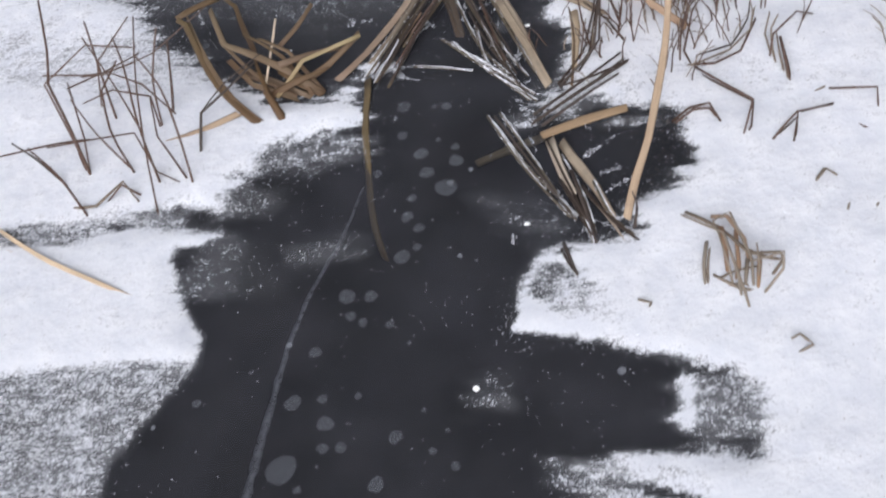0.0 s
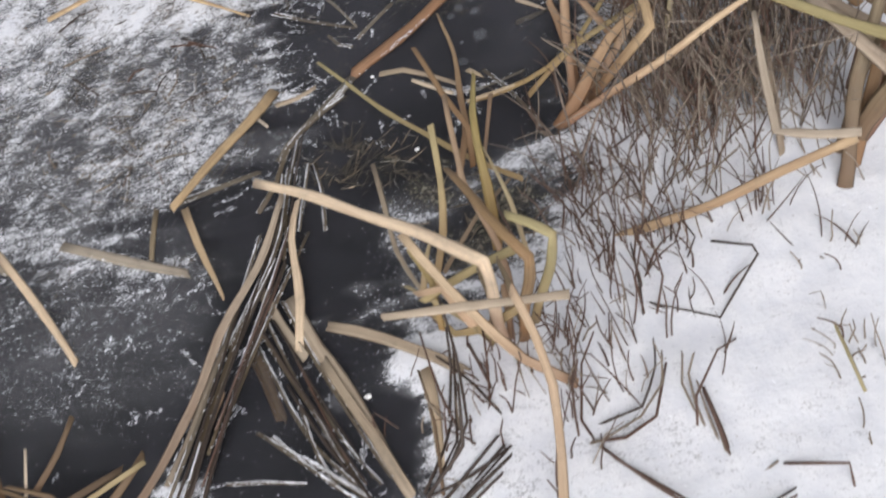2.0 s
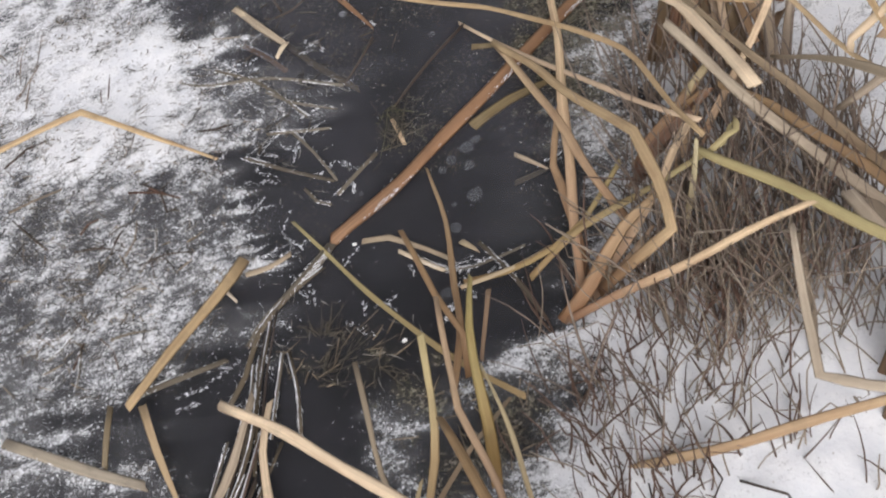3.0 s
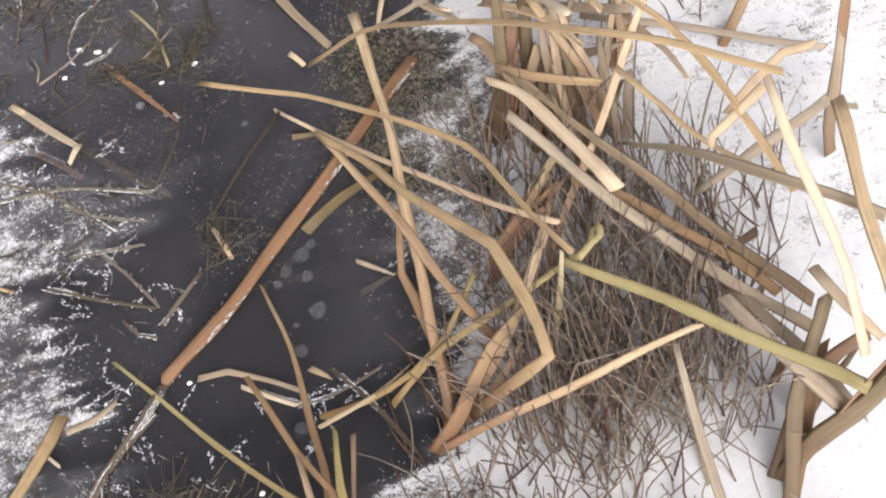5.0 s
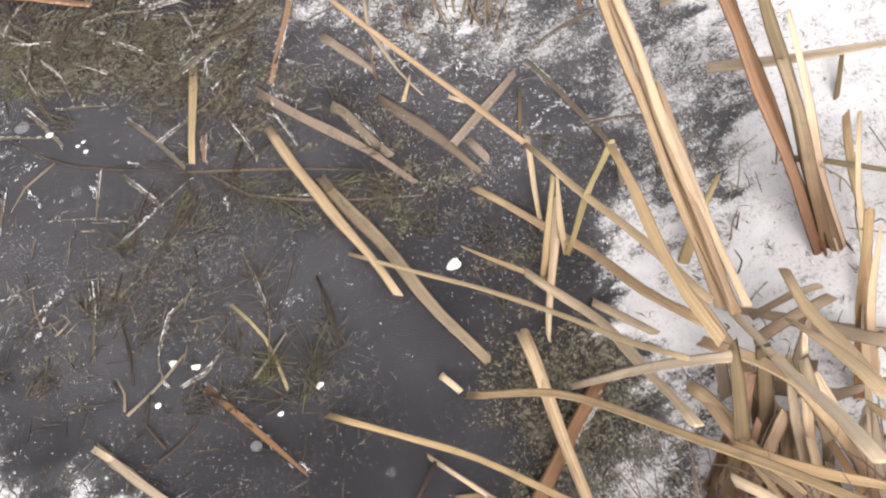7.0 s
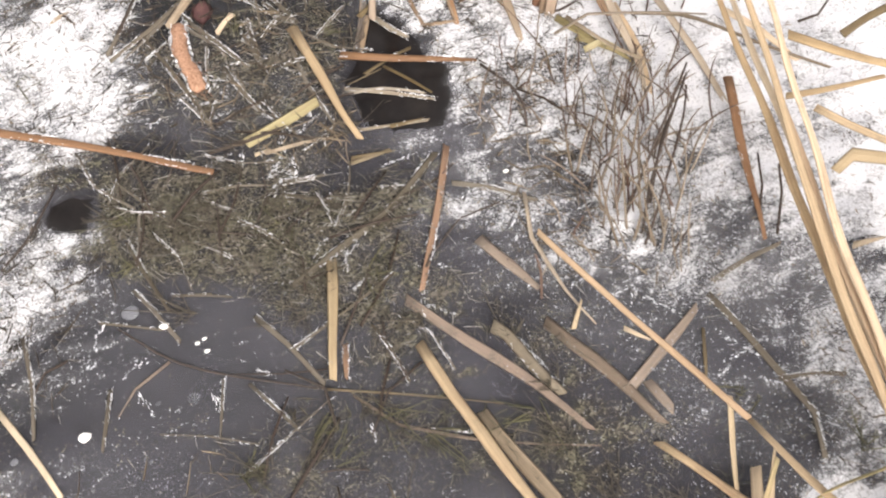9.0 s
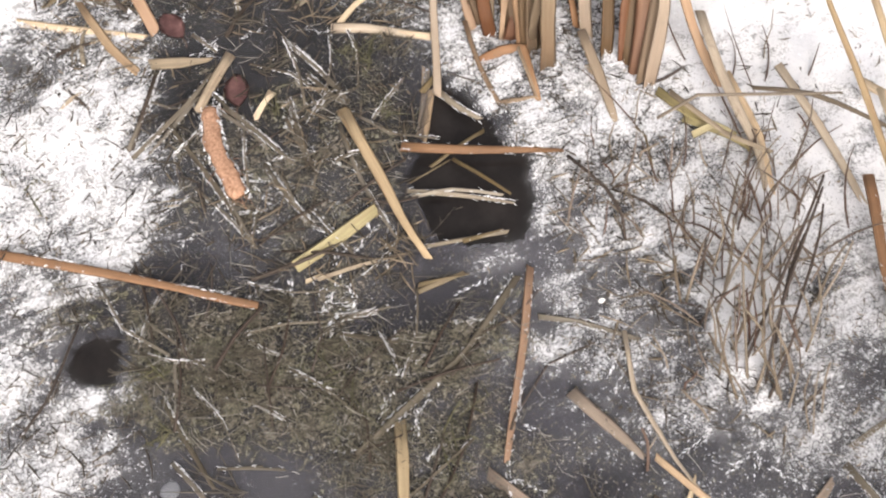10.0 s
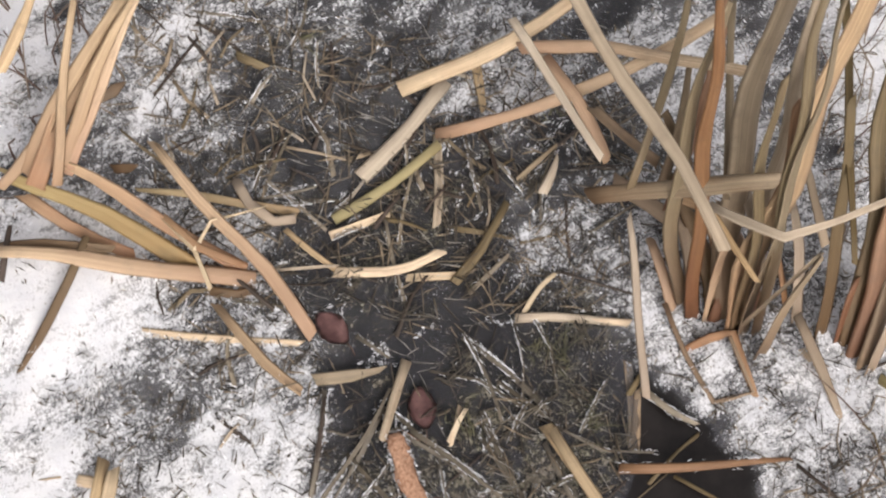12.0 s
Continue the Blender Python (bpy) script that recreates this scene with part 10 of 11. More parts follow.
def shell(x, y, z, size):
    """A small white chip of shell or ice on the pond."""
    rand = random.Random(int(x * 1000))
    bm = bmesh.new()
    bmesh.ops.create_icosphere(bm, subdivisions=2, radius=0.5)
    for v in bm.verts:
        n = noise.noise(v.co * 2.5 + Vector((x * 9, y * 9, 0)))
        v.co = Vector((v.co.x * rand.uniform(0.95, 1.05), v.co.y * 0.8, v.co.z * 0.35)) * size * (1 + 0.5 * n)
    me = bpy.data.meshes.new("ice_chip")
    bm.to_mesh(me)
    bm.free()
    me.materials.append(SHELL)
    ob = new("ice_chip", me)
    ob.location = (x, y, z)
    return tagged(ob, "small white chip lying on the ice", "chip", "white chips on the ice")


def frost_streak(long):
    """A maker of ragged frost streaks: many slivers laid roughly in line on the ice."""
    def build(x, y, rand):
        a, ln = rand.gauss(0.3, 0.9), long * rand.uniform(0.3, 1.2)
        v, f = [], []
        for _ in range(int(10 + ln * 420)):
            g = rand.uniform(-0.5, 0.5)
            px = x + math.cos(a) * g * ln + rand.gauss(0, 0.0018)
            py = y + math.sin(a) * g * ln + rand.gauss(0, 0.0018)
            s, e, b = rand.uniform(0.0006, 0.0036), rand.uniform(0.08, 0.3), a + rand.gauss(0, 0.4)
            q, d, z = math.cos(b) * s, math.sin(b) * s, rand.uniform(0.0008, 0.003)
            o = len(v)
            v += [Vector((px - q, py - d, z)), Vector((px + d * e, py - q * e, z)), Vector((px + q, py + d, z + s * 0.3)), Vector((px - d * e, py + q * e, z))]
            f += [(o, o + 1, o + 2), (o, o + 2, o + 3)]
        return v, f
    return build


scatter("water_weed", 9000, [(1, (-0.02, 3.53), (0.19, 3.45), (0.33, 3.37), (0.45, 3.35), (0.41, 3.30), (0.30, 3.27), (0.25, 3.23), (0.19, 3.22), (0.13, 3.30), (0.03, 3.34), (0.01, 3.43)),
    (.5, (0.15, 3.09), (0.32, 3.06), (0.49, 2.93), (0.43, 2.88), (0.10, 3.01)),
    (.7, (0.30, 3.27), (0.39, 3.21), (0.35, 3.16), (0.24, 3.20), (0.20, 3.23)),
    (.6, (0.40, 3.81), (0.50, 3.72), (0.41, 3.62), (0.35, 3.64), (0.37, 3.72)),
    (.4, (0.05, 3.47), (0.41, 3.29), (0.44, 3.18), (0.37, 3.08), (0.22, 3.15), (0.17, 3.27), (0.02, 3.34)),
    (.35, (0.26, 3.09), (0.52, 2.92), (0.63, 2.80), (0.58, 2.69), (0.52, 2.79), (0.45, 2.91), (0.36, 2.98)),
    (.25, (0.27, 2.83), (0.31, 2.77), (0.33, 2.71), (0.25, 2.72)),
    (.3, (0.28, 2.81), (0.36, 2.74), (0.33, 2.65), (0.26, 2.69)),
    (.5, (0.48, 2.65), (0.66, 2.53), (0.58, 2.43), (0.50, 2.37), (0.46, 2.44)),
    (.35, (0.22, 2.49), (0.27, 2.44), (0.27, 2.35), (0.22, 2.39)),
    (.4, (0.49, 2.73), (0.63, 2.66), (0.64, 2.54), (0.53, 2.47), (0.43, 2.54)),
    (.5, (0.41, 3.13), (0.52, 3.09), (0.57, 2.88), (0.47, 2.90), (0.44, 3.06))], strand(0.015, 0.0009, 0.004), WEED, "olive and brown water weed matted in the ice", "weed", 5)
scatter("plant_litter", 1500, [(1, (0.14, 4.30), (0.35, 4.20), (0.33, 4.06), (0.26, 3.94), (0.15, 3.78), (0.06, 3.78), (0.04, 3.94), (0.11, 4.12)),
    (1, (0.33, 4.16), (0.66, 4.01), (0.61, 3.85), (0.50, 3.71), (0.35, 3.72), (0.26, 3.80), (0.22, 3.93)),
    (.8, (0.17, 3.78), (0.44, 3.68), (0.44, 3.45), (0.36, 3.41), (0.17, 3.48), (0.12, 3.60)),
    (.7, (-0.04, 2.16), (0.20, 2.12), (0.16, 2.00), (0.06, 2.03), (-0.05, 2.07)),
    (.1, (-0.43, 2.75), (-0.12, 2.67), (-0.09, 2.35), (-0.23, 2.13), (-0.40, 2.19)),
    (.1, (-0.64, 2.49), (-0.06, 2.32), (-0.07, 2.11), (-0.27, 2.12), (-0.61, 2.19)),
    (.7, (0.16, 2.00), (0.31, 1.98), (0.35, 1.93), (0.28, 1.84), (0.16, 1.84)),
    (.4, (-0.09, 3.07), (0.19, 2.93), (0.21, 2.79), (0.07, 2.91), (-0.10, 2.99)),
    (.6, (0.54, 3.47), (0.85, 3.43), (0.67, 3.10), (0.55, 3.14), (0.53, 3.37)),
    (.4, (-0.04, 3.11), (0.09, 3.05), (0.07, 2.91), (-0.03, 2.96)),
    (.8, (0.56, 3.43), (0.68, 3.34), (0.60, 3.26), (0.53, 3.34))], strand(0.032, 0.0024, 0.006), LITTER, "broken straw and leaf litter strewn on frosted ice", "litter", 6)
scatter("dark_litter", 3000, [(1, (0.14, 4.30), (0.35, 4.20), (0.33, 4.06), (0.26, 3.94), (0.15, 3.78), (0.06, 3.78), (0.04, 3.94), (0.11, 4.12)),
    (1, (0.33, 4.16), (0.66, 4.01), (0.61, 3.85), (0.50, 3.71), (0.35, 3.72), (0.26, 3.80), (0.22, 3.93)),
    (.8, (-0.02, 3.86), (0.44, 3.68), (0.44, 3.45), (0.36, 3.41), (0.17, 3.48), (-0.07, 3.56)),
    (.16, (-0.43, 2.90), (-0.11, 2.76), (-0.06, 2.34), (-0.15, 2.10), (-0.40, 2.15)),
    (.1, (-0.64, 2.49), (-0.06, 2.32), (-0.07, 2.11), (-0.27, 2.12), (-0.61, 2.19)),
    (.8, (0.57, 3.54), (0.89, 3.49), (0.67, 3.10), (0.55, 3.14), (0.53, 3.37)),
    (.5, (0.51, 3.68), (0.73, 3.54), (0.65, 3.41), (0.53, 3.47)),
    (.25, (-0.09, 3.07), (0.25, 2.90), (0.23, 2.55), (0.05, 2.42), (-0.17, 2.52)),
    (.15, (-0.03, 3.14), (0.12, 3.05), (0.07, 2.88), (-0.10, 2.83)),
    (.12, (0.40, 2.02), (0.75, 1.90), (0.58, 1.44), (0.28, 1.51)),
    (.8, (-0.07, 3.56), (0.03, 3.49), (0.02, 3.30), (-0.07, 3.21), (-0.14, 3.19))], strand(0.028, 0.0022, 0.006), DARK_LITTER, "dark stem fragments strewn over frost and ice", "litter", 8)
scatter("rime", 520, [(.5, (0.14, 4.30), (0.68, 4.05), (0.51, 3.70), (0.34, 3.69), (0.15, 3.78), (0.02, 3.85)),
    (.9, (0.13, 3.80), (0.46, 3.50), (0.45, 3.35), (0.20, 3.42), (0.11, 3.61)),
    (.5, (0.20, 3.42), (0.45, 3.35), (0.40, 3.14), (0.24, 3.20)),
    (.5, (0.00, 2.79), (0.19, 2.57), (0.13, 2.34), (-0.04, 2.34)),
    (.2, (-0.01, 3.21), (0.12, 3.06), (0.07, 2.88), (-0.09, 2.86)),
    (.4, (-0.02, 2.63), (0.18, 2.41), (0.12, 2.27), (-0.02, 2.06), (-0.04, 2.16)),
    (.7, (-0.20, 2.17), (0.00, 2.11), (-0.09, 1.73), (-0.20, 1.58), (-0.22, 1.72)),
    (.7, (-0.10, 1.87), (-0.02, 1.81), (0.05, 1.52), (0.00, 1.56), (-0.07, 1.66)),
    (.5, (-0.01, 2.32), (0.10, 2.24), (0.37, 2.18), (0.36, 2.10), (0.18, 2.06), (-0.04, 2.14)),
    (.4, (0.39, 2.29), (0.66, 2.51), (0.51, 2.22), (0.40, 2.10)),
    (.3, (-0.40, 1.49), (-0.24, 1.48), (-0.23, 1.38), (-0.39, 1.41)),
    (.3, (-0.07, 1.34), (0.05, 1.26), (-0.00, 1.21)),
    (.6, (-0.02, 1.56), (0.14, 1.50), (0.23, 1.23), (0.08, 1.21), (0.05, 1.39)),
    (.5, (0.47, 3.36), (0.64, 3.34), (0.72, 3.01), (0.73, 2.85), (0.52, 3.09)),
    (.12, (-0.11, 3.34), (0.35, 3.21), (0.25, 2.95), (-0.15, 3.11)),
    (.15, (-0.77, 2.13), (-0.15, 1.96), (-0.30, 1.65), (-0.55, 1.68))], frost_streak(0.05), RIME, "white frost flakes and slivers on black ice", "frost", 9)
scatter("dead_sedge", 760, [(1.4, (0.58, 2.41), (0.80, 2.27), (0.82, 2.01), (0.66, 1.95), (0.56, 1.98), (0.50, 2.10)),
    (1, (0.49, 2.05), (0.80, 1.96), (0.68, 1.87), (0.48, 1.92)),
    (.12, (0.38, 1.96), (0.47, 1.89), (0.44, 1.71), (0.32, 1.71)),
    (.12, (0.34, 2.01), (0.43, 1.99), (0.38, 1.82), (0.30, 1.85)),
    (.5, (0.64, 2.27), (0.79, 2.17), (0.79, 1.97), (0.59, 1.94), (0.48, 1.99), (0.57, 2.14)),
    (.25, (0.78, 2.31), (0.96, 2.17), (0.89, 2.05), (0.76, 2.18))], strand(0.13, 0.0028, 0.2, 0.4, 4, 1.45, 5), THICKET, "tangled thicket of dead grey-brown sedge in snow", "sedge", 12)
scatter("sedge_thicket", 200, [(1, (0.66, 3.39), (0.85, 3.37), (0.71, 3.15), (0.63, 3.17), (0.60, 3.26)),
    (.4, (0.58, 3.49), (0.66, 3.37), (0.60, 3.26), (0.54, 3.39)),
    (.5, (0.60, 3.47), (0.75, 3.47), (0.82, 3.36), (0.72, 3.19), (0.60, 3.31)),
    (.3, (0.03, 4.35), (0.11, 4.32), (0.01, 4.15), (-0.05, 4.14)),
    (.3, (0.87, 3.96), (0.98, 3.91), (0.76, 3.58), (0.71, 3.65)),
    (.5, (-0.43, 2.90), (-0.34, 2.86), (-0.32, 2.68), (-0.42, 2.65)),
    (.3, (0.27, 1.71), (0.41, 1.68), (0.36, 1.55), (0.27, 1.55))], strand(0.06, 0.0026, 0.08, 0.25, 4, 1.3, 4), THICKET, "low brown sedge stubble in frosted snow", "sedge", 13)
scatter("shore_stalks", 240, [(1, (0.37, 2.09), (0.62, 2.05), (0.58, 1.76), (0.44, 1.71), (0.31, 1.71)),
    (.25, (0.17, 1.77), (0.33, 1.74), (0.30, 1.54), (0.17, 1.54)),
    (.15, (0.51, 1.81), (0.70, 1.76), (0.58, 1.44), (0.41, 1.48)),
    (.4, (0.79, 2.61), (1.05, 2.59), (0.96, 2.44), (0.81, 2.47)),
    (.5, (0.78, 2.31), (0.96, 2.17), (0.89, 2.05), (0.76, 2.18)),
    (.4, (0.73, 3.58), (0.90, 3.46), (0.79, 3.27), (0.62, 3.30))], strand(0.085, 0.0025, 0.06, 0.5, 4, 1.4, 5), LEAF["r"], "thin reddish sedge stalks lying over clean snow", "sedge", 14)
scatter("frosted_straw", 2000, [(1, (-0.02, 3.53), (0.19, 3.45), (0.33, 3.37), (0.45, 3.35), (0.41, 3.30), (0.30, 3.27), (0.25, 3.23), (0.19, 3.22), (0.13, 3.30), (0.03, 3.34), (0.01, 3.43)),
    (1.2, (0.15, 3.72), (0.41, 3.69), (0.42, 3.52), (0.32, 3.42), (0.17, 3.47), (0.11, 3.61)),
    (.9, (0.32, 4.22), (0.66, 4.03), (0.58, 3.86), (0.47, 3.74), (0.33, 3.74), (0.18, 3.84), (0.23, 4.03)),
    (.6, (0.17, 4.29), (0.33, 4.21), (0.20, 3.97), (0.14, 3.79), (0.06, 3.78), (0.04, 3.94), (0.11, 4.12)),
    (.5, (0.05, 3.47), (0.41, 3.29), (0.44, 3.18), (0.37, 3.08), (0.22, 3.15), (0.17, 3.27), (0.02, 3.34)),
    (.25, (-0.03, 3.14), (0.12, 3.05), (0.07, 2.88), (-0.02, 2.87), (-0.08, 2.91)),
    (.8, (0.00, 2.79), (0.19, 2.57), (0.16, 2.45), (-0.01, 2.51), (-0.11, 2.66)),
    (.4, (-0.00, 2.53), (0.17, 2.39), (0.12, 2.30), (-0.04, 2.34)),
    (.5, (-0.04, 2.25), (0.20, 2.10), (0.16, 2.00), (-0.06, 2.03)),
    (.5, (-0.43, 2.81), (-0.06, 2.65), (-0.09, 2.35), (-0.19, 2.12), (-0.40, 2.15)),
    (.6, (0.49, 3.36), (0.64, 3.33), (0.72, 3.01), (0.74, 2.80), (0.72, 3.01), (0.53, 3.10)),
    (.5, (-0.11, 3.34), (0.00, 3.29), (-0.07, 3.16), (-0.14, 3.17)),
    (.6, (-0.14, 3.63), (0.19, 3.43), (0.32, 3.35), (0.25, 3.26), (-0.19, 3.43)),
    (.3, (0.52, 2.67), (0.65, 2.57), (0.54, 2.24), (0.45, 2.22), (0.45, 2.36))], strand(0.026, 0.0012, 0.008, 0, 3, -1.0), STRAW_MIX, "thin frost-coated straw slivers frozen onto the ice", "straw", 21)
scatter("bark_specks", 8000, [(1, (0.51, 3.68), (0.73, 3.54), (0.65, 3.41), (0.53, 3.47)),
    (.6, (-0.09, 4.04), (0.03, 3.98), (0.03, 3.88), (-0.05, 3.87), (-0.10, 3.79), (-0.18, 3.83)),
    (1, (-0.05, 3.87), (0.10, 3.81), (0.08, 3.70), (-0.09, 3.79)),
    (1.2, (0.37, 1.97), (0.73, 1.85), (0.54, 1.33), (0.24, 1.40)),
    (1.5, (0.55, 1.68), (0.68, 1.63), (0.58, 1.40), (0.50, 1.47)),
    (.5, (0.33, 1.94), (0.76, 1.86), (0.65, 1.59), (0.18, 1.73)),
    (1, (0.54, 3.49), (0.87, 3.46), (0.67, 3.10), (0.47, 3.18)),
    (1, (-0.02, 3.86), (0.16, 3.79), (0.12, 3.60), (-0.01, 3.57), (-0.07, 3.56)),
    (.3, (0.26, 1.55), (0.58, 1.52), (0.44, 0.80), (0.32, 0.95), (0.19, 1.24))], flake(0.0028), DARK_LITTER, "dark specks of bark and seed scattered on snow", "litter", 22)

DUSTED = np.exp(-((COVER - 0.62) / 0.22) ** 2) * np.clip((COVER - 0.27) / 0.1, 0, 1) * np.clip((GY - 1.5) / 0.5, 0.1, 1) * (0.15 + np.clip(cloudy(GX, GY, 16, 71, 4) - 0.36, 0, 1) * 4)
SALTED = np.clip((GX - 0.42) / 0.06, 0, 1) * np.clip((GY - 2.6) / 0.2, 0, 1) * np.clip((3.55 - GY) / 0.15, 0, 1)
crust("frost_crystals", 52000, DUSTED * (1 - 0.95 * SALTED), (0.003, 0.011), (0.0006, 0.0017), 0.005, RIME, "white and grey frost crystals crusted on the ice", "frost", 72)
crust("frost_grains", 45000, (DUSTED + 0.05 * (COVER < 0.3)) * SALTED, (0.0014, 0.0045), (0.0005, 0.0015), 0.002, GREY_RIME, "fine grey frost grains on dark ice", "frost", 76)
SHORE = np.clip(blurred((COVER > 0.3).astype(float), 30) * 3, 0, 1)
crust("frost_specks", 9000, (COVER < 0.3) * (0.12 + SHORE) * np.clip(cloudy(GX, GY, 9, 78, 4) - 0.35, 0, 1) ** 1.5, (0.0012, 0.005), (0.0005, 0.0013), 0.0015, GREY_RIME, "tiny frost specks sprinkled over black ice", "frost", 77)
SILTED = (COVER < 0.45) * np.clip((GY - 2.1) / 0.3, 0, 1) * np.clip(cloudy(GX, GY, 7, 80, 4) - 0.46 + 0.3 * MAT, 0, 1)
crust("weed_crumbs", 15000, SILTED, (0.0015, 0.007), (0.0006, 0.0018), 0.002, WEED, "olive and brown weed crumbs frozen in the ice", "weed", 79)
crust("weed_crumbs", 9000, SILTED * MAT, (0.001, 0.006), (0.0006, 0.0016), 0.003, STRAW_MIX, "pale frosted weed crumbs on the weed mat", "weed", 81)
crust("frozen_chaff", 9000, DUSTED * (GY > 1.9) * (1 - 0.8 * (GX > 0.42) * (GY < 3.6)) * np.clip(cloudy(GX, GY, 11, 75, 3) - 0.3, 0, 1), (0.006, 0.026), (0.0007, 0.002), 0.006, DARK_LITTER, "dark plant chaff frozen into the frost", "litter", 73)
crust("frozen_chaff", 7000, DUSTED * (GY > 2.2), (0.006, 0.022), (0.0008, 0.0022), 0.006, LITTER, "pale brown plant chaff frozen into the frost", "litter", 74)

crack([(-0.352, 0.839, -0.002), (-0.344, 0.903, -0.002), (-0.333, 0.984, -0.002), (-0.318, 1.088, -0.002), (-0.295, 1.174, -0.002), (-0.259, 1.264, -0.002), (-0.230, 1.367, -0.002)], 0.014)
tree_leaf(0.199, 3.841, 0.006, 0.045, radians(110))
tree_leaf(0.247, 3.722, 0.004, 0.045, radians(75))
seed_head([(0.208, 3.711, 0.008), (0.200, 3.661, 0.010), (0.204, 3.610, 0.010), (0.207, 3.582, 0.008)], 0.022)
shell(0.485, 2.812, 0.004, 0.0176)
shell(0.126, 2.846, 0.003, 0.0096)
shell(0.152, 2.828, 0.003, 0.0080)
shell(0.128, 2.845, 0.003, 0.0088)
shell(0.148, 2.830, 0.003, 0.0072)
shell(0.070, 3.251, 0.003, 0.0112)
shell(0.101, 3.214, 0.003, 0.0064)
shell(0.109, 3.200, 0.003, 0.0072)
shell(0.110, 3.217, 0.003, 0.0056)
shell(-0.045, 0.990, 0.002, 0.0096)
shell(0.028, 1.261, 0.002, 0.0088)
shell(0.036, 1.691, 0.002, 0.0096)
shell(0.172, 2.071, 0.003, 0.0072)
shell(0.131, 2.244, 0.003, 0.0064)
shell(0.093, 2.802, 0.003, 0.0080)
shell(0.278, 2.739, 0.003, 0.0096)
shell(0.224, 2.726, 0.003, 0.0072)
shell(0.541, 3.308, 0.005, 0.0080)
shell(-0.049, 3.145, 0.005, 0.0144)
tuft("dead grey-brown sedge tuft standing in the snow", 0.494, 2.002, 20, 0.16, 101, "t", (0, 0.35))
tuft("dead grey-brown sedge tuft standing in the snow", 0.535, 1.964, 22, 0.17, 102, "t", (0, 0.35))
tuft("dead grey-brown sedge tuft standing in the snow", 0.577, 1.944, 22, 0.17, 103, "t", (0.05, 0.35))
tuft("dead grey-brown sedge tuft standing in the snow", 0.628, 1.944, 22, 0.17, 104, "t", (0.05, 0.3))
tuft("dead grey-brown sedge tuft standing in the snow", 0.676, 1.945, 22, 0.18, 105, "t", (0, 0.3))
tuft("dead grey-brown sedge tuft standing in the snow", 0.586, 2.026, 20, 0.17, 106, "t", (0, 0.3))
tuft("dead grey-brown sedge tuft standing in the snow", 0.656, 2.029, 20, 0.17, 107, "t", (0, 0.3))
tuft("dead grey-brown sedge tuft standing in the snow", 0.722, 2.024, 20, 0.17, 108, "t", (0, 0.3))
tuft("dead grey-brown sedge tuft standing in the snow", 0.558, 2.106, 16, 0.15, 109, "t", (0, 0.3))
tuft("reddish sedge tuft bent over in snow", 0.415, 1.912, 12, 0.1, 110, "r", (0, 0.4))
tuft("reddish sedge tuft bent over in snow", 0.364, 1.861, 10, 0.09, 111, "r", (-0.1, 0.4))
tuft("reddish sedge tuft bent over in snow", 0.447, 1.850, 12, 0.11, 112, "r", (0, 0.4))
tuft("reddish sedge tuft bent over in snow", 0.491, 1.921, 14, 0.13, 113, "r", (0, 0.4))
tuft("olive-brown forked sedge tuft in frosted snow", 0.629, 3.185, 12, 0.08, 114, "t", (0, 0.5), spread=0.2, thick=3.6)
tuft("olive-brown forked sedge tuft in frosted snow", 0.677, 3.162, 13, 0.09, 116, "t", (0.05, 0.5), spread=0.2, thick=3.6)
tuft("dead grey-brown sedge tuft standing in the snow", 0.706, 3.309, 10, 0.07, 119, "t", (0, 0.5))
tuft("reddish sedge tuft bent over in snow", 0.534, 2.082, 16, 0.14, 121, "r", (0, 0.4))
tuft("reddish sedge tuft bent over in snow", 0.584, 1.991, 18, 0.14, 122, "r", (0, 0.4))
tuft("dead grey-brown sedge tuft standing in the snow", 0.642, 1.936, 18, 0.15, 123, "t", (0, 0.4))
tuft("reddish sedge tuft bent over in snow", 0.413, 1.908, 14, 0.1, 124, "r", (0, 0.4))
tuft("reddish sedge tuft bent over in snow", 0.383, 1.750, 12, 0.1, 125, "r", (-0.1, 0.4))
tuft("reddish sedge tuft bent over in snow", 0.443, 1.803, 10, 0.09, 126, "r", (0, 0.4))
tuft("reddish sedge tuft bent over in snow", 0.290, 1.571, 10, 0.09, 127, "r", (0, 0.4))
tuft("reddish sedge tuft bent over in snow", 0.330, 1.617, 10, 0.1, 128, "r", (0, 0.4))
tuft("reddish sedge tuft bent over in snow", 0.015, 4.220, 14, 0.09, 129, "r", (0, 0.3))
tuft("reddish sedge tuft bent over in snow", 0.024, 4.308, 14, 0.1, 130, "r", (0, 0.3))
tuft("reddish sedge tuft bent over in snow", 0.063, 4.289, 12, 0.1, 131, "r", (0, 0.3))
tuft("dead grey-brown sedge tuft standing in the snow", 0.855, 3.767, 14, 0.12, 132, "t", (0, 0.3))
tuft("dead grey-brown sedge tuft standing in the snow", 0.900, 3.849, 14, 0.12, 133, "t", (0, 0.3))
tuft("dead grey-brown sedge tuft standing in the snow", 0.774, 2.588, 8, 0.07, 134, "t", (0, 0.3))
tuft("dead grey-brown sedge tuft standing in the snow", 1.044, 2.645, 12, 0.12, 135, "t", (0, 0.3))
tuft("dead grey-brown sedge tuft standing in the snow", 0.773, 3.436, 12, 0.06, 136, "t", (0, 0.3))
tuft("dead grey-brown sedge tuft standing in the snow", 0.614, 3.432, 10, 0.05, 137, "t", (0, 0.3))
sprig(0.221, 2.766, 0.85, 6, 0.082, GREEN_WEED, 301)
sprig(0.247, 2.729, 1.52, 6, 0.119, GREEN_WEED, 302)
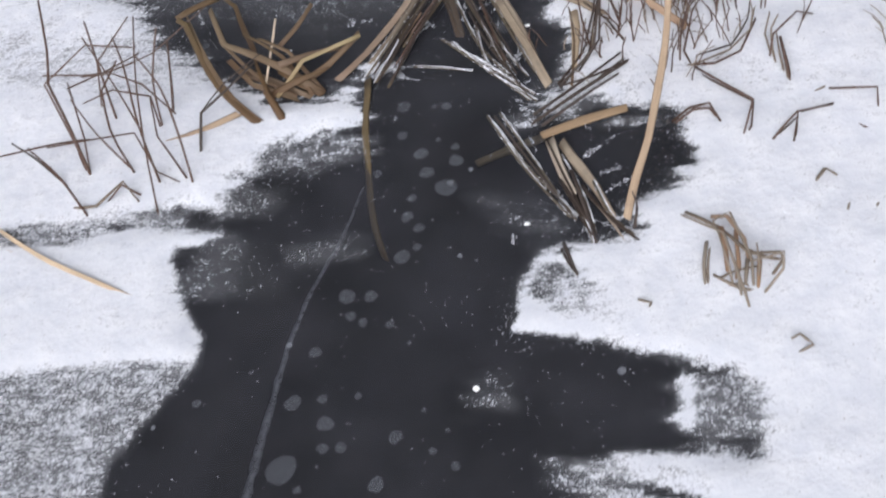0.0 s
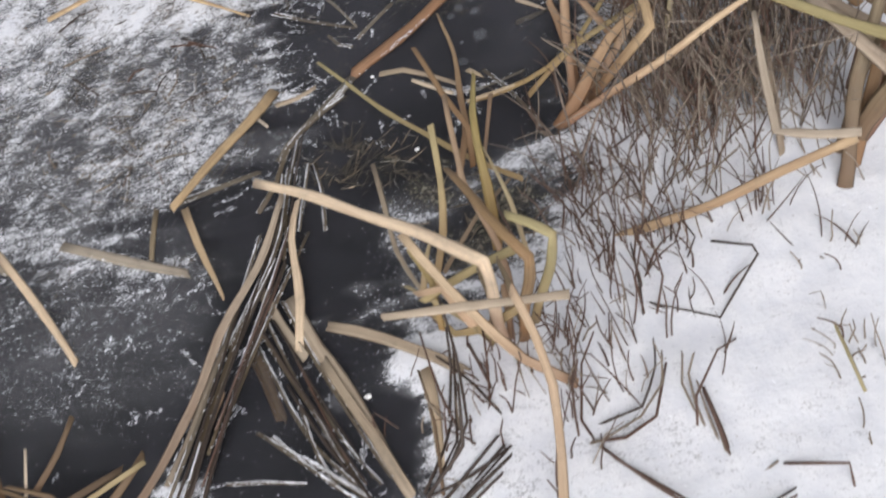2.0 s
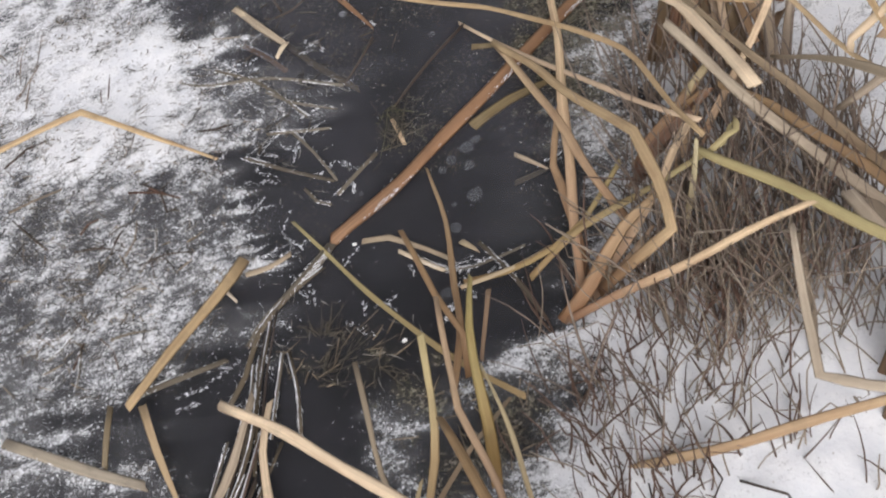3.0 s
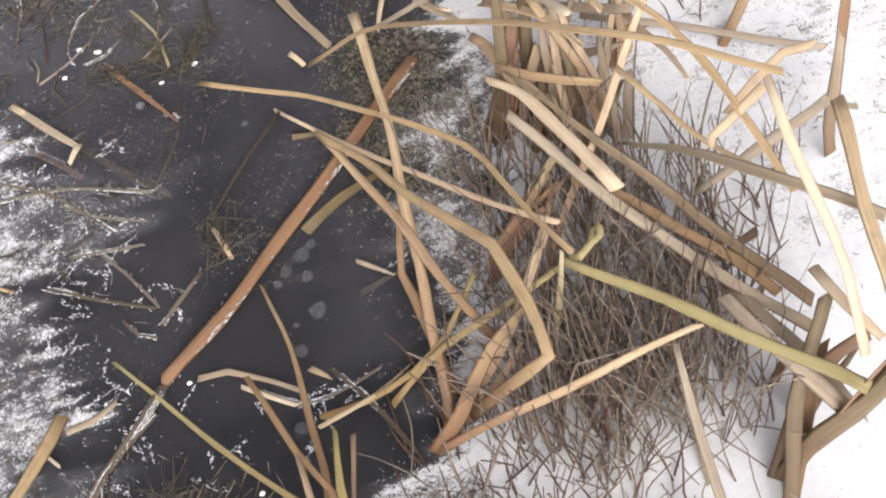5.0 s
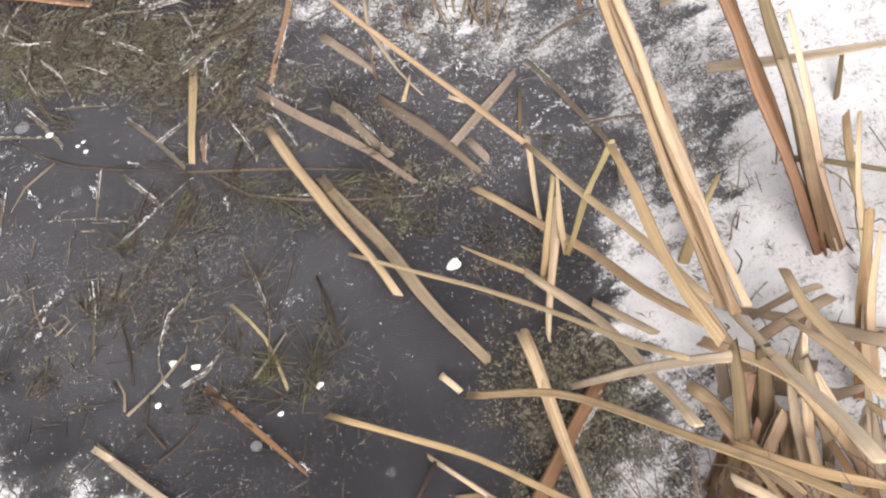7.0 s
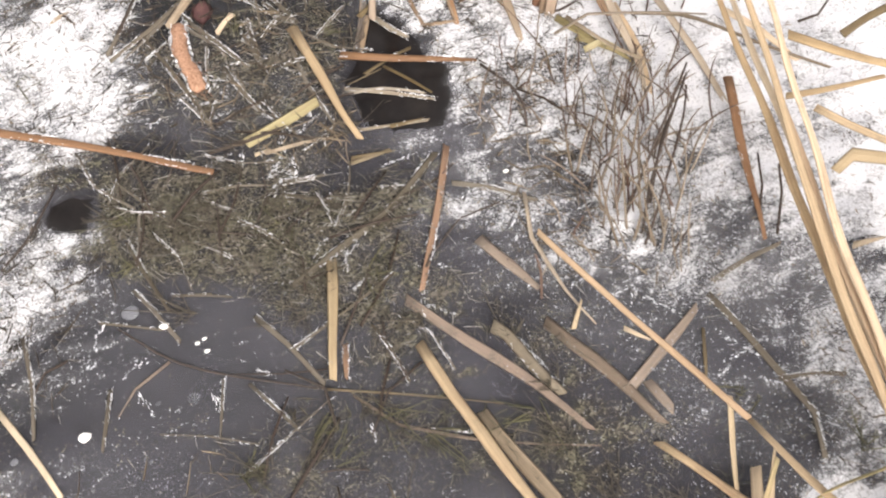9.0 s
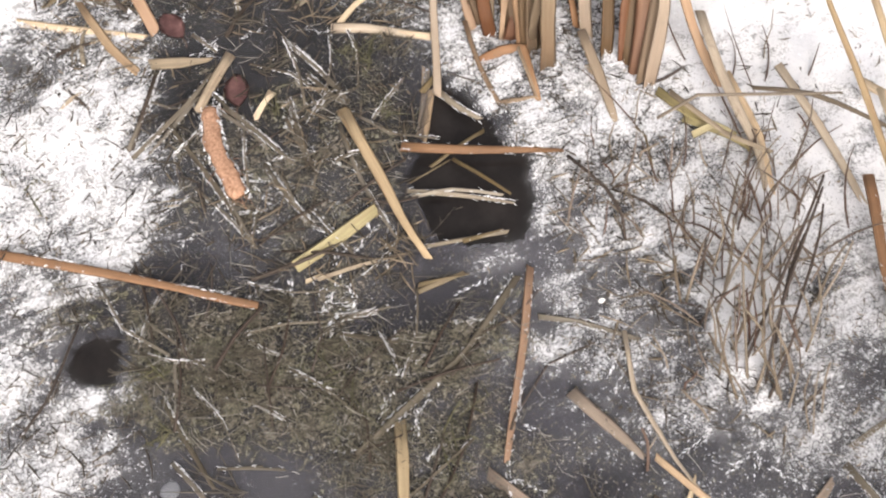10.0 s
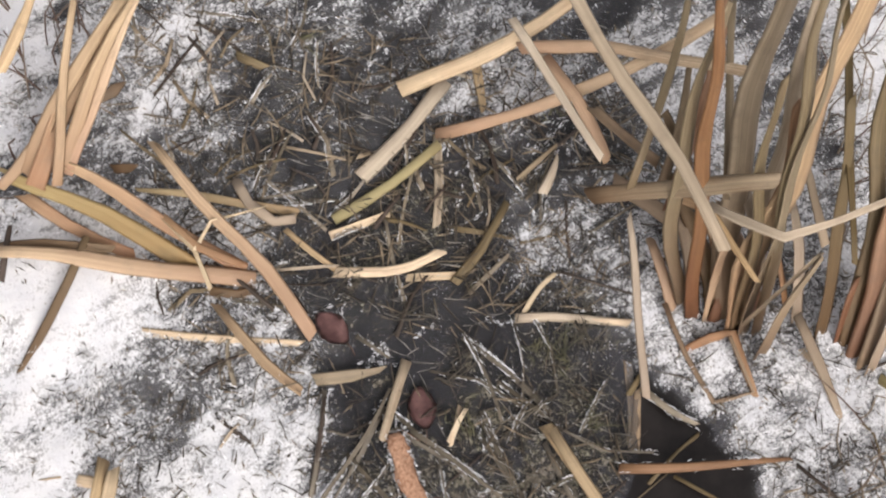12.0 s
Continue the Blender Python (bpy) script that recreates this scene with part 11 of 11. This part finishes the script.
sprig(0.225, 2.403, 1.65, 7, 0.079, BROWN_WEED, 303)
sprig(0.219, 2.465, -1.53, 6, 0.071, GREEN_WEED, 304)
sprig(0.159, 2.772, 0.17, 7, 0.080, BROWN_WEED, 305)
sprig(0.282, 2.761, 0.57, 7, 0.055, BROWN_WEED, 306)
sprig(0.094, 2.892, -0.02, 7, 0.077, BROWN_WEED, 307)
sprig(-0.043, 2.895, -0.02, 7, 0.038, BROWN_WEED, 308)
sprig(0.242, 2.790, 1.93, 6, 0.076, GREEN_WEED, 309)
sprig(0.280, 2.755, 1.74, 7, 0.076, BROWN_WEED, 310)
sprig(0.324, 2.782, 1.44, 7, 0.101, BROWN_WEED, 311)
sprig(0.254, 2.843, 1.47, 7, 0.105, BROWN_WEED, 312)
sprig(0.262, 2.908, 1.48, 7, 0.085, BROWN_WEED, 313)
sprig(0.131, 3.030, 2.94, 6, 0.042, GREEN_WEED, 314)
sprig(0.174, 3.017, 0.65, 7, 0.091, BROWN_WEED, 315)
sprig(0.270, 2.729, 1.51, 7, 0.065, BROWN_WEED, 316)
sprig(0.062, 2.949, 1.52, 7, 0.097, BROWN_WEED, 317)
sprig(0.203, 2.826, 1.58, 7, 0.059, BROWN_WEED, 318)
sprig(0.124, 2.785, 0.13, 7, 0.053, BROWN_WEED, 319)
sprig(0.435, 2.994, 3.08, 6, 0.088, GREEN_WEED, 320)
sprig(0.458, 2.934, 2.66, 7, 0.082, BROWN_WEED, 321)
sprig(0.549, 2.822, 2.30, 7, 0.064, BROWN_WEED, 322)
sprig(0.522, 2.732, 1.42, 7, 0.067, BROWN_WEED, 323)
sprig(0.279, 3.048, -0.75, 6, 0.092, GREEN_WEED, 324)
sprig(0.480, 2.858, 1.51, 7, 0.088, BROWN_WEED, 325)
sprig(-0.043, 2.884, 0.63, 7, 0.046, BROWN_WEED, 326)
sprig(0.200, 3.043, 0.61, 6, 0.046, GREEN_WEED, 327)
sprig(0.111, 3.035, 0.01, 6, 0.037, GREEN_WEED, 328)
sprig(0.209, 3.010, 0.12, 6, 0.040, GREEN_WEED, 329)
sprig(0.282, 3.025, -0.64, 7, 0.075, BROWN_WEED, 330)
sprig(0.183, 3.094, -1.17, 7, 0.055, BROWN_WEED, 331)
sprig(0.260, 3.079, -0.99, 7, 0.068, BROWN_WEED, 332)
sprig(0.316, 3.004, -0.59, 6, 0.092, GREEN_WEED, 333)
sprig(0.134, 3.026, 2.18, 7, 0.068, BROWN_WEED, 334)
sprig(0.170, 3.384, 3.06, 7, 0.081, BROWN_WEED, 335)
sprig(0.245, 3.335, -3.13, 6, 0.063, GREEN_WEED, 336)
sprig(0.101, 3.348, 2.62, 7, 0.081, BROWN_WEED, 337)
sprig(0.049, 3.431, -3.04, 7, 0.052, BROWN_WEED, 338)
sprig(0.254, 3.226, 2.13, 7, 0.076, BROWN_WEED, 339)
sprig(0.317, 3.325, 2.39, 7, 0.067, BROWN_WEED, 340)
sprig(0.678, 2.921, -2.76, 6, 0.043, GREEN_WEED, 341)
sprig(0.768, 2.810, 1.37, 6, 0.049, GREEN_WEED, 342)
sprig(0.323, 3.233, -0.25, 6, 0.089, GREEN_WEED, 343)
sprig(0.232, 3.202, 3.13, 7, 0.060, BROWN_WEED, 344)
sprig(0.105, 3.252, 1.81, 7, 0.081, BROWN_WEED, 345)
sprig(0.052, 3.350, 3.00, 6, 0.049, GREEN_WEED, 346)
sprig(0.394, 3.623, 1.06, 6, 0.061, GREEN_WEED, 347)
sprig(0.358, 3.151, 3.13, 7, 0.061, BROWN_WEED, 348)
sprig(0.448, 3.083, 1.91, 7, 0.056, BROWN_WEED, 349)
sprig(0.473, 3.010, 1.91, 7, 0.054, BROWN_WEED, 350)
sprig(0.409, 3.697, 1.39, 6, 0.055, GREEN_WEED, 351)
sprig(0.387, 3.708, 0.83, 6, 0.054, GREEN_WEED, 352)
sprig(0.437, 3.697, 0.90, 7, 0.054, BROWN_WEED, 353)
sprig(0.276, 3.669, 1.42, 6, 0.053, GREEN_WEED, 354)
sprig(0.282, 3.746, -0.14, 7, 0.054, BROWN_WEED, 355)
sprig(0.256, 3.885, -2.80, 7, 0.049, BROWN_WEED, 356)
sprig(0.267, 3.823, 0.14, 7, 0.063, BROWN_WEED, 357)
sprig(0.425, 3.911, 1.45, 7, 0.050, BROWN_WEED, 358)
sprig(0.537, 3.956, 0.52, 6, 0.036, GREEN_WEED, 359)
sprig(0.318, 4.157, -0.60, 6, 0.035, GREEN_WEED, 360)
sprig(0.461, 3.871, 1.23, 7, 0.057, BROWN_WEED, 361)
sprig(-0.016, 3.751, -0.27, 6, 0.048, GREEN_WEED, 362)
sprig(-0.020, 3.677, -0.29, 6, 0.054, GREEN_WEED, 363)
sprig(0.095, 3.481, 0.34, 7, 0.055, BROWN_WEED, 364)
sprig(0.215, 3.433, 1.98, 7, 0.051, BROWN_WEED, 365)
sprig(0.382, 3.451, 1.49, 7, 0.059, BROWN_WEED, 366)
sprig(0.119, 3.378, -0.13, 7, 0.069, BROWN_WEED, 367)
sprig(0.066, 3.412, 2.45, 6, 0.055, GREEN_WEED, 368)
sprig(0.237, 3.384, -0.25, 7, 0.069, BROWN_WEED, 369)
sprig(0.328, 3.416, -0.04, 7, 0.055, BROWN_WEED, 370)
sprig(0.226, 2.406, 1.58, 7, 0.071, BROWN_WEED, 371)
sprig(0.060, 2.049, 0.22, 7, 0.095, BROWN_WEED, 372)
sprig(0.138, 2.040, -1.09, 7, 0.071, BROWN_WEED, 373)
sprig(0.256, 1.894, 0.45, 7, 0.065, BROWN_WEED, 374)
sprig(0.068, 2.113, 0.45, 7, 0.055, BROWN_WEED, 375)
sprig(0.055, 2.065, -0.09, 7, 0.075, BROWN_WEED, 376)
sprig(0.060, 2.113, 2.03, 7, 0.048, BROWN_WEED, 377)
tuft("reddish sedge tuft bent over in snow", 0.164, 1.659, 12, 0.06, 378, "r", (-0.1, 0.4))
tuft("reddish sedge tuft bent over in snow", 0.230, 1.607, 12, 0.07, 379, "r", (-0.1, 0.4))
tuft("reddish sedge tuft bent over in snow", 0.124, 1.599, 10, 0.05, 380, "r", (-0.1, 0.4))
tuft("reddish sedge tuft bent over in snow", 0.214, 1.682, 10, 0.07, 381, "r", (-0.1, 0.4))
tuft("reddish sedge tuft bent over in snow", 0.286, 1.663, 12, 0.09, 382, "r", (-0.1, 0.4))
tuft("dead grey-brown sedge tuft standing in the snow", 0.622, 1.619, 8, 0.05, 601, "t")
tuft("dead grey-brown sedge tuft standing in the snow", 0.628, 1.552, 9, 0.06, 602, "t")
tuft("dead grey-brown sedge tuft standing in the snow", 0.595, 1.523, 7, 0.05, 603, "t")
tuft("reddish sedge tuft bent over in snow", 0.386, 1.699, 12, 0.1, 604, "r")
tuft("reddish sedge tuft bent over in snow", 0.328, 1.650, 12, 0.09, 605, "r")
tuft("reddish sedge tuft bent over in snow", 0.426, 1.757, 12, 0.11, 606, "r")
tuft("reddish sedge tuft bent over in snow", 0.276, 1.618, 10, 0.07, 607, "r")
tuft("dead grey-brown sedge tuft standing in the snow", 0.493, 1.848, 12, 0.12, 608, "t")
tuft("dead grey-brown sedge tuft standing in the snow", 0.568, 1.840, 12, 0.12, 609, "t")
tuft("reddish sedge tuft bent over in snow", 0.405, 1.841, 10, 0.1, 610, "r")
tuft("dead grey-brown sedge tuft standing in the snow", 0.641, 1.832, 10, 0.12, 611, "t")
tuft("dead grey-brown sedge tuft standing in the snow", 0.811, 2.768, 8, 0.05, 612, "t")
tuft("dead grey-brown sedge tuft standing in the snow", 0.851, 2.729, 8, 0.05, 613, "t")
tuft("dead grey-brown sedge tuft standing in the snow", 0.766, 2.269, 10, 0.08, 616, "t")
tuft("dead grey-brown sedge tuft standing in the snow", 0.817, 2.285, 8, 0.07, 617, "t")

strew(12, (2.5, 5), (0.05, 0.16), "dddff", 1.4, 0.9, 702, (0.05, 3.47), (0.41, 3.29), (0.44, 3.18), (0.37, 3.08), (0.22, 3.15), (0.02, 3.34))
strew(24, (2, 4.5), (0.03, 0.12), "dddff", 0.5, 1.0, 703, (-0.02, 3.53), (0.19, 3.45), (0.33, 3.37), (0.45, 3.35), (0.41, 3.30), (0.30, 3.27), (0.25, 3.23), (0.19, 3.22), (0.13, 3.30), (0.01, 3.41))
strew(30, (2.5, 5), (0.04, 0.12), "ddfff", 1.0, 1.0, 704, (0.16, 3.77), (0.41, 3.69), (0.42, 3.52), (0.32, 3.42), (0.17, 3.47), (0.11, 3.61))
strew(12, (2, 4.5), (0.05, 0.13), "ddf", 2.2, 0.8, 705, (0.16, 3.23), (0.38, 3.18), (0.49, 2.93), (0.37, 2.91), (0.10, 3.03))
strew(60, (2.5, 7), (0.03, 0.1), "dddffyzb", 1.2, 1.1, 706, (0.28, 4.14), (0.63, 3.98), (0.59, 3.86), (0.47, 3.74), (0.33, 3.74), (0.18, 3.84), (0.23, 4.03))
strew(50, (2.5, 7), (0.03, 0.09), "dddffyzb", 0.6, 1.2, 707, (0.14, 4.30), (0.33, 4.21), (0.20, 3.97), (0.14, 3.79), (0.06, 3.78), (0.04, 3.94), (0.11, 4.12))
strew(36, (2.5, 5), (0.03, 0.11), "ddtrf", 0.6, 0.9, 708, (-0.43, 2.81), (-0.06, 2.65), (-0.09, 2.35), (-0.19, 2.12), (-0.40, 2.15))
strew(20, (2.5, 5), (0.03, 0.1), "ddtf", 0.3, 0.9, 709, (-0.09, 3.07), (0.23, 2.87), (0.25, 2.70), (0.10, 2.61), (-0.13, 2.76))
strew(22, (2.5, 4.5), (0.04, 0.12), "dttbt", 1.5, 0.6, 710, (0.54, 3.46), (0.64, 3.34), (0.61, 3.17), (0.72, 3.15), (0.84, 3.37), (0.73, 3.45))
